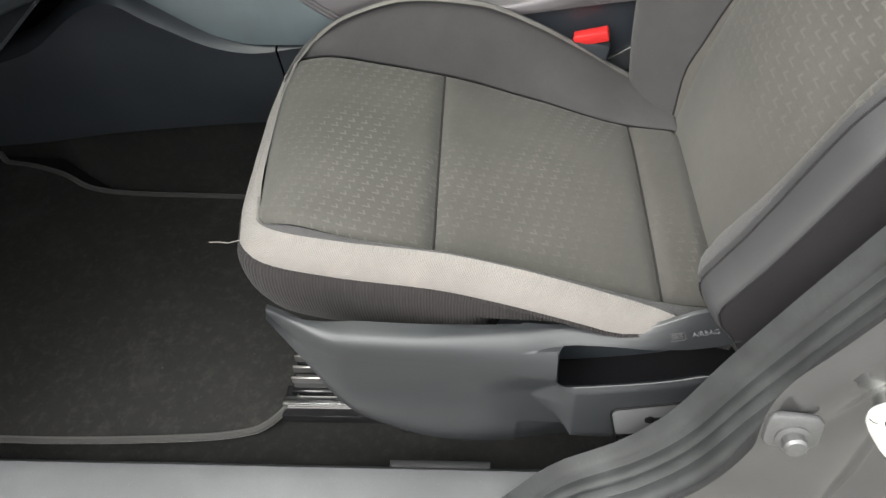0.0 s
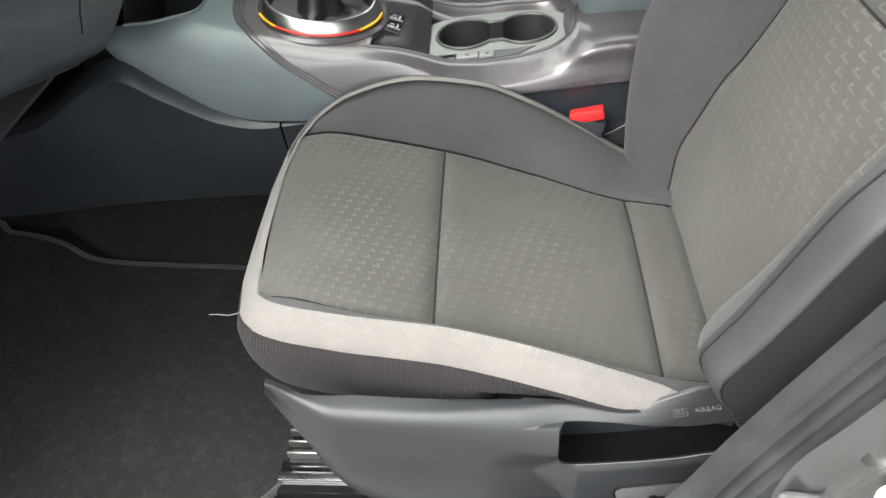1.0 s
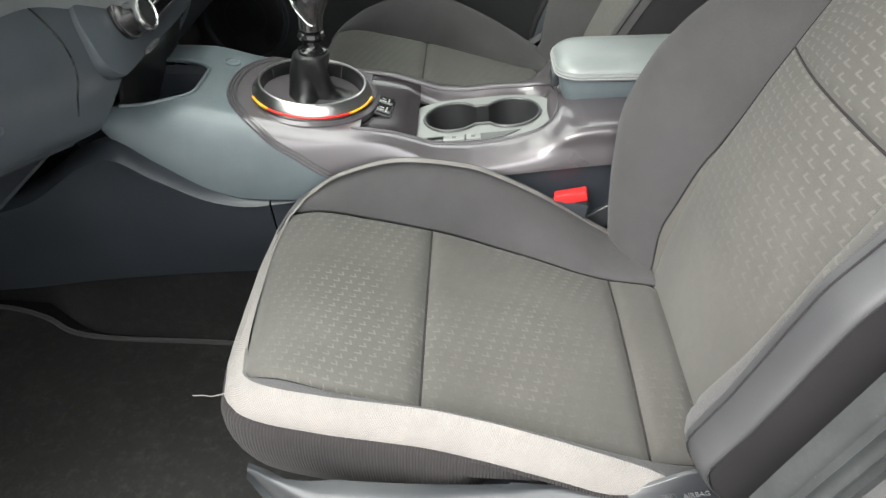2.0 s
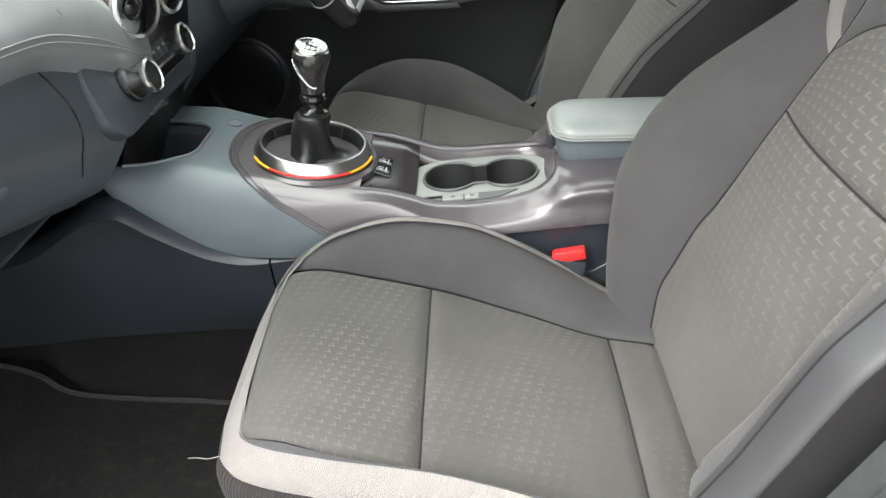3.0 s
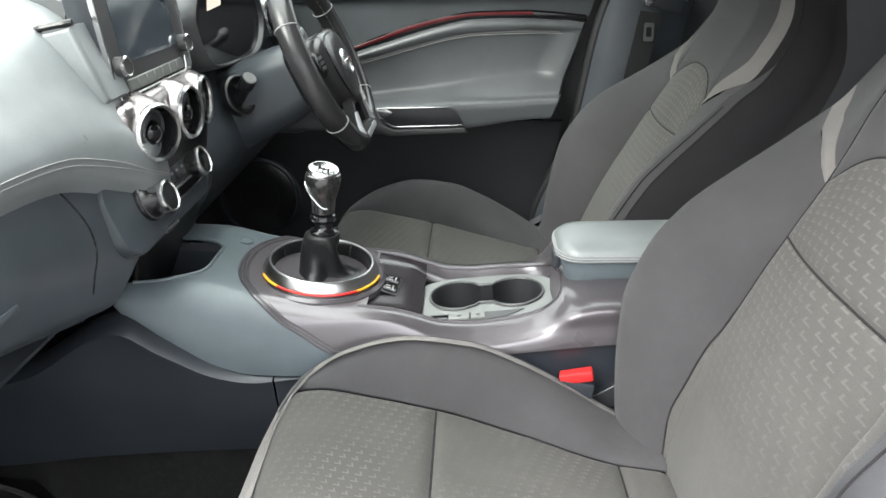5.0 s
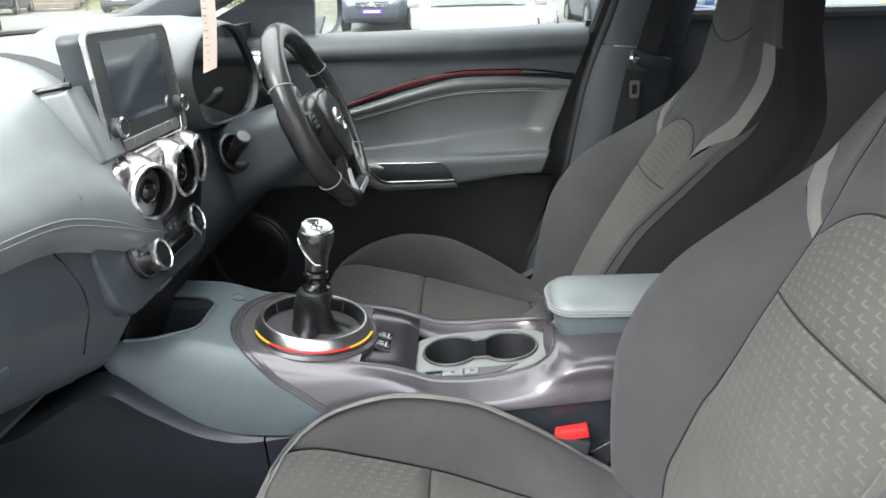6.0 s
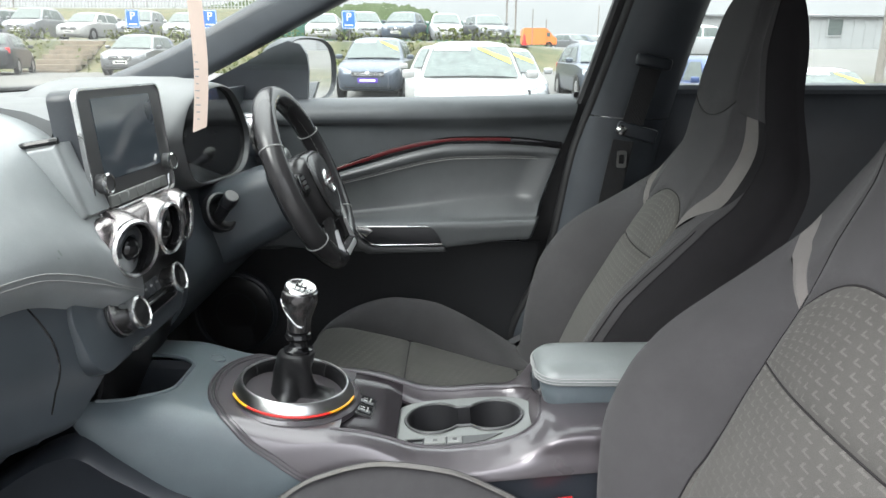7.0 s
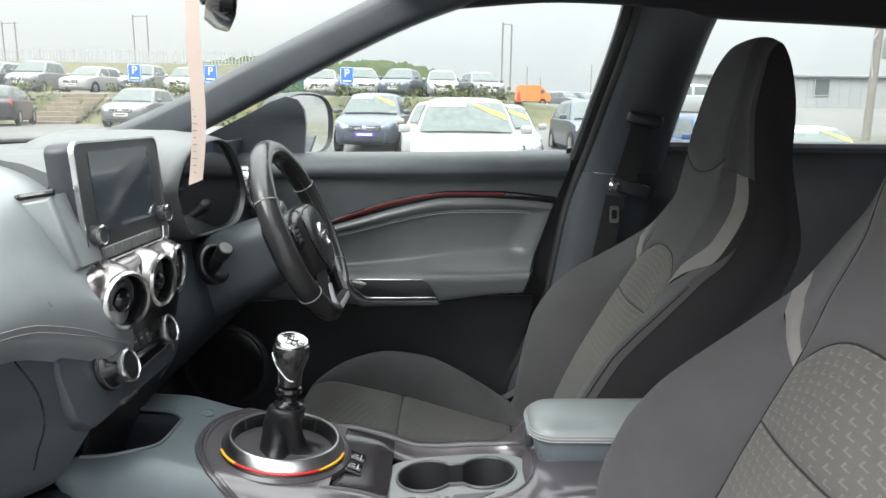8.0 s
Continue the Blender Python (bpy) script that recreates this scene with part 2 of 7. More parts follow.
def glass(name, tint=(1, 1, 1), rough=0.0, dust=(0.003, 0.01)):
    m, t, b = nodes_of(name)
    clear, gloss, mix = (t.nodes.new("ShaderNode" + k) for k in ("BsdfTransparent", "BsdfGlossy", "MixShader"))
    clear.inputs[0].default_value = (*tint, 1)
    gloss.inputs["Roughness"].default_value = rough
    mix.inputs[0].default_value = 0.03
    link(t, clear.outputs[0], mix.inputs[1])
    link(t, gloss.outputs[0], mix.inputs[2])
    film, dusty = t.nodes.new("ShaderNodeBsdfTranslucent"), t.nodes.new("ShaderNodeMixShader")
    film.inputs[0].default_value = (0.8, 0.8, 0.78, 1)
    link(t, spread(t, noise_node(t, 6, 4), 0.3, 0.7, *dust), dusty.inputs[0])
    link(t, mix.outputs[0], dusty.inputs[1])
    link(t, film.outputs[0], dusty.inputs[2])
    link(t, dusty.outputs[0], t.nodes["Material Output"].inputs[0])
    return m


M = {}
# one cloth in two tones: the cushion's is darkened for the shade on it
M["insert"] = cloth("seat_cushion_cloth_shaded", (0.0755, 0.0728, 0.0665), mark=0.15, tick=(0.34, 0.33, 0.3), sheen=0.1, cell=0.0158)
M["back_insert"] = cloth("seat_back_cloth", (0.09, 0.0865, 0.08), mark=0.19, tick=(0.34, 0.33, 0.3), sheen=0.1, cell=0.0158, bare=(0.12, 0.3))
M["bolster"] = cloth("seat_bolster_cloth", (0.064, 0.062, 0.064), weave=1900, sheen=0.12)
M["pale"] = cloth("pale_piping_cloth", (0.205, 0.192, 0.182), weave=1300, sheen=0.1, grid=True)
M["rib"] = cloth("ribbed_side_cloth", (0.024, 0.0215, 0.022), sheen=0.05, rib=True)
M["seatback"] = cloth("dark_side_cloth", (0.022, 0.0207, 0.0225), weave=1700, sheen=0.015)
M["cover"] = surface("seat_cover_plastic", (0.0195, 0.021, 0.0235), 0.36, spec=0.6, dust=0.06)
M["plastic"] = surface("black_grained_plastic", (0.026, 0.03, 0.036), 0.38, dust=0.12)
M["panel"] = surface("console_side_plastic", (0.025, 0.029, 0.036), 0.36, dust=0.04)
M["soft"] = surface("soft_touch_dash", (0.225, 0.239, 0.246), 0.3, spec=0.6, bump=0.15, grain=700)
M["lid"] = surface("glovebox_plastic", (0.054, 0.063, 0.073), 0.36, bump=0.3, grain=700)
M["slate"] = surface("slate_leatherette", (0.1, 0.122, 0.134), 0.34, bump=0.35, grain=650, depth=0.0006)
M["door_pad"] = surface("door_leatherette", (0.096, 0.101, 0.105), 0.34, bump=0.35, grain=650, depth=0.0006)
M["pod"] = surface("pod_gunmetal", (0.3, 0.272, 0.272), 0.24, 0.8, var=0.06, bump=0.0, coat=0.5)
M["gun"] = surface("gunmetal_trim", (0.1, 0.09, 0.098), 0.3, 0.35, var=0.06, bump=0.0, coat=0.5)
M["chrome"] = surface("satin_chrome", (0.72, 0.72, 0.72), 0.24, 1.0, var=0.05, bump=0.0)
M["ring_metal"] = surface("satin_ring_metal", (0.48, 0.48, 0.48), 0.3, 1.0, var=0.05, bump=0.0)
M["black_gloss"] = surface("piano_black", (0.01, 0.01, 0.011), 0.08, var=0.1, bump=0.0)
M["hide"] = surface("black_hide", (0.012, 0.012, 0.013), 0.36, bump=0.4, grain=380, depth=0.0009)
M["carpet"] = cloth("black_carpet", (0.0085, 0.0084, 0.0084), weave=650, sheen=0.04, lint=0.15)
M["mat"] = cloth("floor_mat_pile", (0.0125, 0.0122, 0.012), weave=800, sheen=0.05, lint=0.22)
M["mat_edge"] = cloth("mat_binding", (0.045, 0.044, 0.043), rib=True)
M["headliner"] = cloth("charcoal_headliner", (0.03, 0.03, 0.034), weave=1200, sheen=0.1)
M["sill"] = surface("sill_plastic", (0.1, 0.102, 0.106), 0.34, dust=0.25)
# the slate hide again, made paler for sky light on the armrest's lid
M["arm"] = surface("armrest_hide_skylit", (0.19, 0.207, 0.208), 0.36, bump=0.35, grain=650, depth=0.0006)
M["top"] = surface("dash_top_hide", (0.12, 0.124, 0.127), 0.38, bump=0.3, grain=700)
M["pit"] = surface("black_rubber_lining", (0.012, 0.012, 0.014), 0.6)
M["void"] = surface("pocket_shade_black", (0.005, 0.005, 0.006), 0.9, spec=0.1)
M["pillar"] = surface("pillar_trim", (0.05, 0.057, 0.067), 0.5, bump=0.2)
M["paint"] = surface("grey_car_paint", (0.115, 0.115, 0.118), 0.24, 0.75, var=0.08, bump=0.0, coat=0.6)
M["rubber"] = surface("black_rubber_seal", (0.0165, 0.0165, 0.018), 0.52, dust=0.12)
M["steel"] = surface("bare_steel", (0.24, 0.235, 0.23), 0.35, 0.9, var=0.2)
M["red"] = surface("red_plastic", (0.56, 0.025, 0.025), 0.35, var=0.1, bump=0.0)
M["red_line"] = plain("red_accent", (0.6, 0.025, 0.02), 0.35)
M["deep_red"] = plain("deep_red_sheen", (0.085, 0.004, 0.006), 0.3)
M["amber_glare"] = plain("amber_accent_glare", (0.85, 0.42, 0.02), 0.35)
M["plate"] = surface("pewter_plastic", (0.2, 0.207, 0.203), 0.32, 0.2, var=0.08)
M["thread"] = plain("grey_thread", (0.3, 0.3, 0.3), 0.8)
# base lifted to grey-blue for dust and the reflection on the black glass
M["screen"] = surface("dark_screen_glass", (0.06, 0.074, 0.09), 0.06, var=0.1, bump=0.0, spec=1.0)
M["silver"] = surface("silver_paint", (0.5, 0.5, 0.51), 0.32, 0.35, var=0.05, bump=0.0)
M["wheel_hide"] = surface("wheel_leather", (0.04, 0.039, 0.041), 0.2, bump=0.3, grain=380, depth=0.0007)
M["well"] = surface("dark_gloss_basin", (0.035, 0.03, 0.034), 0.16, 0.2, var=0.1, bump=0.0)
M["bezel"] = surface("grey_bezel", (0.06, 0.06, 0.062), 0.35, var=0.05, bump=0.05)
M["glass"] = glass("clear_glass", (0.875, 0.9, 0.882), dust=(0.006, 0.013))
M["screen_glass"] = glass("dusty_screen_glass", (0.86, 0.875, 0.85), dust=(0.008, 0.018))
M["mirror"] = plain("mirror_silver", (0.9, 0.9, 0.9), 0.01, 1.0)
M["paper"] = surface("printed_paper", (0.62, 0.5, 0.44), 0.8, var=0.06, bump=0.05)
M["pale_key"] = surface("pale_grey_keys", (0.2, 0.205, 0.2), 0.4, var=0.05, bump=0.0)
M["door_top"] = surface("door_top_plastic", (0.062, 0.068, 0.074), 0.42, bump=0.25, grain=650)
M["door_low"] = surface("black_door_plastic", (0.01, 0.0105, 0.0125), 0.5, bump=0.2)
M["switch_dark"] = surface("dark_switch_plastic", (0.021, 0.021, 0.024), 0.4, bump=0.1)
M["stalk_grey"] = surface("grey_stalk_plastic", (0.16, 0.16, 0.16), 0.5, var=0.05, bump=0.1)
M["near_face"] = surface("seat_side_hide", (0.05, 0.05, 0.053), 0.42, bump=0.3, grain=700)
M["belt"] = cloth("belt_webbing", (0.03, 0.03, 0.032), rib=True)

# ---------------------------------------------------------------- the two front seats
SEAM_FRONT, SEAM_BACK = -0.015, 0.222
crest_z = curve((-0.235, 0.372), (-0.21, 0.39), (-0.18, 0.408), (-0.142, 0.428), (-0.05, 0.45), (0.03, 0.441), (0.1, 0.412), (0.17, 0.372), (0.235, 0.332), (0.3, 0.31))
crest_z_near = curve((-0.238, 0.37), (-0.215, 0.386), (-0.19, 0.391), (-0.11, 0.394), (-0.01, 0.395), (0.06, 0.39), (0.114, 0.38), (0.17, 0.362), (0.218, 0.346), (0.3, 0.32))
base_z = curve((-0.235, 0.37), (-0.205, 0.392), (-0.17, 0.397), (-0.1, 0.386), (-0.015, 0.368), (0.1, 0.345), (0.222, 0.326), (0.3, 0.318))
crest_far = curve((-0.235, 0.09), (-0.23, 0.13), (-0.22, 0.165), (-0.205, 0.192), (-0.175, 0.205), (-0.1, 0.209), (0.05, 0.209), (0.2, 0.205), (0.3, 0.197))
crest_near = curve((-0.235, 0.075), (-0.229, 0.105), (-0.215, 0.126), (-0.19, 0.14), (-0.11, 0.157), (-0.01, 0.172), (0.114, 0.195), (0.21, 0.206), (0.245, 0.216), (0.3, 0.221))
seam_far = curve((-0.235, 0.17), (-0.175, 0.168), (-0.015, 0.163), (0.1, 0.14), (0.222, 0.105), (0.3, 0.1))
seam_near = curve((-0.235, 0.12), (-0.19, 0.13), (-0.1, 0.144), (-0.01, 0.157), (0.1, 0.174), (0.222, 0.18), (0.3, 0.18))


def nose_fit(x, y):
    return x if x > -0.1 else -0.1 + (x + 0.1) * lerp(0.84, 0.97, step(-0.1, 0.15, y))


def cushion_point(x, y, dip=0.0):
    a, b = (crest_far(x), seam_far(x)) if y > 0 else (crest_near(x), seam_near(x))
    b = min(b, a - 0.004)
    t = min(max((abs(y) - b) / (a - b), 0), 1)
    top = crest_z(x) if y > 0 else crest_z_near(x)
    z = base_z(x) + (top - base_z(x)) * (1 - (1 - t) ** 1.9)
    z += 0.006 * (1 - min(1, abs(y) / b) ** 2)
    return Vector((nose_fit(x, y), y, z - dip))


def groove(u, v, lu, lv, depth=0.006, wide=0.009):
    """How far a stitched panel sinks towards its seams, by the metres to its nearest rim."""
    e = min(min(u, 1 - u) * lu, min(v, 1 - v) * lv)
    return depth * math.exp(-(e / wide) ** 1.3)


def seat_cushion(seat, flat=1.0):
    def inset(x0, x1):
        def f(u, v):
            x, k = lerp(x0, x1, u), 2 * v - 1
            b = min(seam_far(x), crest_far(x) - 0.021) if k > 0 else min(seam_near(x), crest_near(x) - 0.003)
            return cushion_point(x, k * b, groove(u, v, x1 - x0, 0.3, 0.009, 0.008) + 0.012 * step(0.268, 0.3, x))
        return f
    names = (("front_seat_panel", -0.235, SEAM_FRONT), ("rear_seat_panel", SEAM_FRONT, SEAM_BACK), ("seat_strip", SEAM_BACK, 0.3))
    for name, x0, x1 in names:
        part(name, patch(inset(x0, x1), 44, 48, lambda u, v: (lerp(x0, x1, u), v * 0.32), True), M["insert"], seat)
    for side in (1, -1):
        crest, seam = (crest_far, seam_far) if side > 0 else (crest_near, seam_near)

        def flank(u, v):
            x = lerp(-0.226, 0.285, u)
            a, b = crest(x), min(seam(x), crest(x) - (0.021 if side > 0 else 0.004))
            return cushion_point(x, side * lerp(b, a, v), groove(0.5, v, 1, a - b + 0.02, 0.006, 0.006) * (1 if v < 0.5 else 0))
        part("cushion_bolster", patch(flank, 60, 16, lambda u, v: (u * 0.5, v * 0.08), True), M["bolster"], seat)
    for x0 in (SEAM_FRONT, SEAM_BACK):
        pts = [cushion_point(x0, lerp(-seam_near(x0), seam_far(x0), i / 30), 0.0082) for i in range(31)]
        part("cross_seam", tube(pts, 0.0014, 5), M["rib"], seat)
    for side in (1, -1):
        crest, seam = (crest_far, seam_far) if side > 0 else (crest_near, seam_near)
        pts = [cushion_point(x, side * min(seam(x), crest(x) - 0.004), 0.006) for x in np.linspace(-0.2, 0.28, 50)]
        part("side_seam", tube(pts, 0.0013, 5), M["seatback"], seat)
    # the pale band and the dark skirt run round both flanks and the front
    xs = [lerp(0.285, -0.235, (i / 40) ** 0.75) for i in range(41)]
    loop = [(x, crest_far(x)) for x in xs] + [(-0.2365, y) for y in np.linspace(0.07, -0.07, 9)] + [(x, -crest_near(x)) for x in reversed(xs)]
    loop = [Vector((nose_fit(*p), p[1])) for p in loop]
    raw = [x for x in xs] + [-0.2365] * 9 + list(reversed(xs))
    outs = []
    for i, p in enumerate(loop):
        d = loop[min(i + 2, len(loop) - 1)] - loop[max(i - 2, 0)]
        outs.append(Vector((d.y, -d.x)).normalized())
    length = [0.0]
    for a, b in zip(loop, loop[1:]):
        length.append(length[-1] + (b - a).length)

    def skirt(rows):
        bm = bmesh.new()
        lay = bm.loops.layers.uv.new("UVMap")
        grid = []
        for p, n, x in zip(loop, outs, raw):
            far = step(-0.06, 0.12, p.y)
            nose = (step(-0.12, -0.18, p.x) if p.x > -0.18 else 1) * step(-0.12, -0.02, p.y)
            top, line = (crest_z(x) if p.y > 0 else crest_z_near(x)), []
            fade = 1 - 0.9 * step(0.16, 0.275, x) * (1 - far)
            for o, h in rows:
                tuck = step(0.02, 0.13, x) * (1 - far)
                o = o * fade if h > -0.035 else lerp(o, min(o, 0.014) * fade if h > -0.06 else -0.09, tuck)
                h = h * (fade if h > -0.03 else max(fade, 0.5))
                out = o * lerp(1, 0.55, far) - (0.017 if flat < 1 else 0.004) * far * step(-0.03, -0.0, h) - 0.024 * far * step(-0.029, -0.05, h) - 0.7 * nose * max(0, -h - 0.035)
                drop = h * (lerp(1, flat, far) if h > -0.02 else 1)
                z = top + drop + (0.0042 if flat < 1 else 0.0) * far * step(-0.03, -0.01, h)
                if h > -0.003 and far > 0 and flat < 1:
                    z = max(z, cushion_point(x + out * n.x, p.y + out * n.y).z + 0.003 * far)
                line.append(bm.verts.new((p.x + out * n.x, p.y + out * n.y, z)))
            grid.append(line)
        for i in range(len(grid) - 1):
            for j in range(len(rows) - 1):
                face = bm.faces.new((grid[i][j], grid[i + 1][j], grid[i + 1][j + 1], grid[i][j + 1]))
                for lp, (a, b) in zip(face.loops, ((i, j), (i + 1, j), (i + 1, j + 1), (i, j + 1))):
                    lp[lay].uv = (length[a], rows[b][1])
        return bm
    part("pale_band", skirt(((-0.003, -0.002), (0, 0.0), (0.006, -0.002), (0.013, -0.0075), (0.019, -0.0145), (0.0235, -0.022), (0.025, -0.0275), (0.0235, -0.0295))), M["pale" if flat < 1 else "bolster"], seat, "pale grey woven edging band" if flat < 1 else "dark woven edging band")
    part("skirt", skirt(((0.0235, -0.0285), (0.0275, -0.031), (0.031, -0.038), (0.033, -0.05), (0.0335, -0.066), (0.031, -0.085), (0.02, -0.115), (-0.02, -0.17))), M["rib"], seat, "dark ribbed cloth skirt")


cover_top = curve((-0.17, 0.381), (-0.147, 0.364), (-0.109, 0.355), (-0.054, 0.35), (0, 0.346), (0.057, 0.341), (0.112, 0.336), (0.14, 0.334), (0.165, 0.332), (0.185, 0.333), (0.205, 0.34), (0.244, 0.362), (0.3, 0.374), (0.34, 0.38))
cover_low = curve((-0.17, 0.374), (-0.163, 0.347), (-0.154, 0.316), (-0.14, 0.262), (-0.121, 0.192), (-0.088, 0.141), (-0.023, 0.099), (0.047, 0.078), (0.145, 0.07), (0.34, 0.06))


lip_low = curve((-0.17, 0.325), (0.119, 0.326), (0.145, 0.3248), (0.173, 0.322), (0.2, 0.3185), (0.229, 0.318), (0.255, 0.322), (0.289, 0.335), (0.34, 0.352))
shelf_edge = curve((-0.17, 0.28), (0.12, 0.277), (0.176, 0.283), (0.23, 0.294), (0.253, 0.302), (0.34, 0.315))
block_low = curve((-0.17, 0.192), (0.128, 0.187), (0.166, 0.184), (0.191, 0.185), (0.34, 0.195))


def along(knots, v):
    """The point at v on a broken line of (v, y, z) knots."""
    for (v0, y0, z0), (v1, y1, z1) in zip(knots, knots[1:]):
        if v <= v1:
            k = (v - v0) / (v1 - v0)
            return lerp(y0, y1, k), lerp(z0, z1, k)
    return knots[-1][1:]


def side_cover(seat, side, plain_side=False):
    """A rounded cover; the outer one has an open pocket under a lip, over a raised block."""
    def skin(x, z):
        """How far out the plain shell stands at the height z."""
        top, low, s = cover_top(x), cover_low(x), 0 if plain_side else step(-0.04, 0.1, x)
        rim, wide = min(lerp(0.028, 0.045, s), (top - low) * 0.5), lerp(0.004, lerp(0.029, 0.034, s), step(-0.17, -0.09, x))
        body = 0.253 - 0.02 * step(0.1, 0.17, -x)
        if z > top - rim:
            turn = math.acos(1 - min(1, max(0, top - z) / rim) ** lerp(1 / 1.4, 1, s))
            return body - wide + wide * math.sin(turn) ** lerp(0.75, 1, s)
        k = min(max((top - rim - z) / (top - rim - low), 0), 1)
        return body + 0.006 * math.sin(k * math.pi * 0.8) - 0.03 * k ** 3 * min(1, (top - low) / 0.2) - 0.012 * s * step(0.3, 0.25, z)

    def rounded(x, v):
        top, low, s = cover_top(x), cover_low(x), 0 if plain_side else step(-0.04, 0.1, x)
        rim = min(lerp(0.028, 0.045, s), (top - low) * 0.5)
        if v < 0.12:
            k = 1 - v / 0.12
            wide = lerp(0.004, lerp(0.029, 0.034, s), step(-0.17, -0.09, x))
            return 0.253 - 0.02 * step(0.1, 0.17, -x) - wide - min(0.006, wide) * k, top - lerp(0.001, 0.03, step(-0.165, -0.1, x)) * k
        if v < 0.33:
            z = top - rim * (1 - math.cos((v - 0.12) / 0.21 * math.pi / 2)) ** lerp(1.4, 1, s)
        else:
            z = lerp(top - rim, low, (v - 0.33) / 0.67)
        return skin(x, z), z

    def pocketed(x, v):
        top, lip, edge, block, low = cover_top(x), lip_low(x), shelf_edge(x), block_low(x), cover_low(x)
        lip = min(lip, top - 0.007)
        lips = ((0, 0.211, top - 0.014), (0.1, 0.216, top), (0.14, 0.2195, top - 0.0005), (0.17, 0.2235, lerp(top, lip, 0.24)), (0.2, 0.2275, lerp(top, lip, 0.5)), (0.23, 0.232, lerp(top, lip, 0.85)), (0.26, 0.2335, lip))
        rest = ((0.645, 0.253, edge), (0.665, 0.257, edge - 0.007), (0.8, 0.266, block + 0.014), (0.83, 0.264, block + 0.004), (0.86, 0.253, block - 0.003), (0.9, 0.236, block - 0.016), (1, 0.2, low))
        hole = ((0.28, 0.229, lip + 0.001), (0.34, 0.195, lip - 0.012), (0.42, 0.165, edge - 0.01), (0.52, 0.18, edge - 0.05), (0.58, 0.242, edge - 0.045), (0.62, 0.2485, edge - 0.004))
        y, z = along(lips + rest, v)
        if v <= 0.26:
            return lerp(skin(x, z) if v > 0.12 else y, y, step(0.07, 0.135, x)), z
        ya, za = along(lips + hole + rest, v)
        if v < 0.645:
            k = step(0.111, 0.119, x)
            return lerp(skin(x, z), ya, k), lerp(z, za, k)
        start = min(0.124, 0.088 + 0.8 * max(0, z - 0.245) + 0.65 * max(0, 0.245 - z))
        shell = skin(x, z)
        return lerp(shell, lerp(y, min(y, shell - 0.006), step(0.86, 0.9, v)), lerp(min(1, max(0, (x - start) / (0.131 - start))), step(0.05, 0.18, x), step(0.84, 0.9, v))), z

    def f(u, v):
        x = lerp(-0.17, 0.34, u)
        y, z = rounded(x, v)
        if not plain_side:
            m = step(0.0, 0.075, x)
            py, pz = pocketed(x, v)
            z = lerp(z, pz, m)
            if x >= 0.075:
                y = py
            elif v > 0.12:
                y = skin(x, z)
        return Vector((x, side * y, z))
    cover = part("side_cover", patch(f, 240, 190), M["cover"], seat, "grey plastic side cover")
    if plain_side:
        return
    # black sheet over the hollow's walls, deepening the shade inside
    part("pocket_shade", patch(lambda u, v: f(lerp(0.5585, 0.99, u), lerp(0.275, 0.628, v)) + Vector((0, side * 0.0015, 0.0008)), 90, 60), M["void"], cover, "black sheet for the dark inside the pocket")
    # the slotted plate on the block below the pocket
    at = facing((0.24, side * 0.2636, 0.232), (0, side, 0.12)) @ pose(0, 0, 0, 0, 0, 12)
    part("plate_panel", frame_ring(rrect(0.135, 0.062, 0.009), rrect(0.131, 0.058, 0.008), 0.0015, at), M["black_gloss"], cover)
    # paler face: the plate's gloss reflection put into its colour
    part("plate_face_gleam", prism(rrect(0.13, 0.046, 0.006), 0.0014, at @ pose(0, 0.006, -0.0006)), M["sill"], cover)
    part("plate_foot", prism(rrect(0.13, 0.011, 0.004), 0.001, at @ pose(0, -0.0235, -0.0006)), M["black_gloss"], cover)
    part("slot", prism(rrect(0.06, 0.005, 0.0024), 0.0015, at @ pose(0.002, 0.006, 0.0002)), M["black_gloss"], cover)
    part("slot_end", lathe(((0.0055, 0), (0.0055, 0.0016), (0, 0.0018)), 16, at @ pose(-0.028, 0.006, 0.0004)), M["black_gloss"], cover)
    return cover


hb_far = curve((0, 0.19), (0.1, 0.2), (0.2, 0.208), (0.32, 0.206), (0.42, 0.199), (0.5, 0.191), (0.55, 0.181), (0.6, 0.162), (0.64, 0.143), (0.68, 0.128), (0.76, 0.114), (0.83, 0.092), (0.865, 0.06), (0.878, 0.02))
crest_d = curve((0, 0.055), (0.06, 0.078), (0.12, 0.097), (0.2, 0.113), (0.26, 0.108), (0.31, 0.092), (0.38, 0.052), (0.44, 0.018), (0.5, -0.008), (0.58, -0.014), (0.66, 0.008), (0.75, 0.03), (0.82, 0.022), (0.86, -0.004), (0.878, -0.03))
base_d = curve((0, 0.0), (0.1, 0.014), (0.2, 0.02), (0.3, 0.02), (0.4, 0.016), (0.48, 0.012), (0.55, 0.012), (0.62, 0.026), (0.7, 0.042), (0.78, 0.042), (0.84, 0.03), (0.868, 0.006), (0.878, -0.012))
back_d = curve((0, -0.1), (0.3, -0.115), (0.55, -0.112), (0.64, -0.085), (0.7, -0.062), (0.77, -0.05), (0.82, -0.035), (0.86, -0.02), (0.878, -0.015))
inset_b = curve((0, 0.125), (0.1, 0.123), (0.2, 0.12), (0.25, 0.112), (0.3, 0.104), (0.35, 0.096), (0.408, 0.094), (0.45, 0.1), (0.5, 0.108), (0.58, 0.108), (0.66, 0.098), (0.76, 0.088), (0.83, 0.068), (0.865, 0.04), (0.878, 0.012))
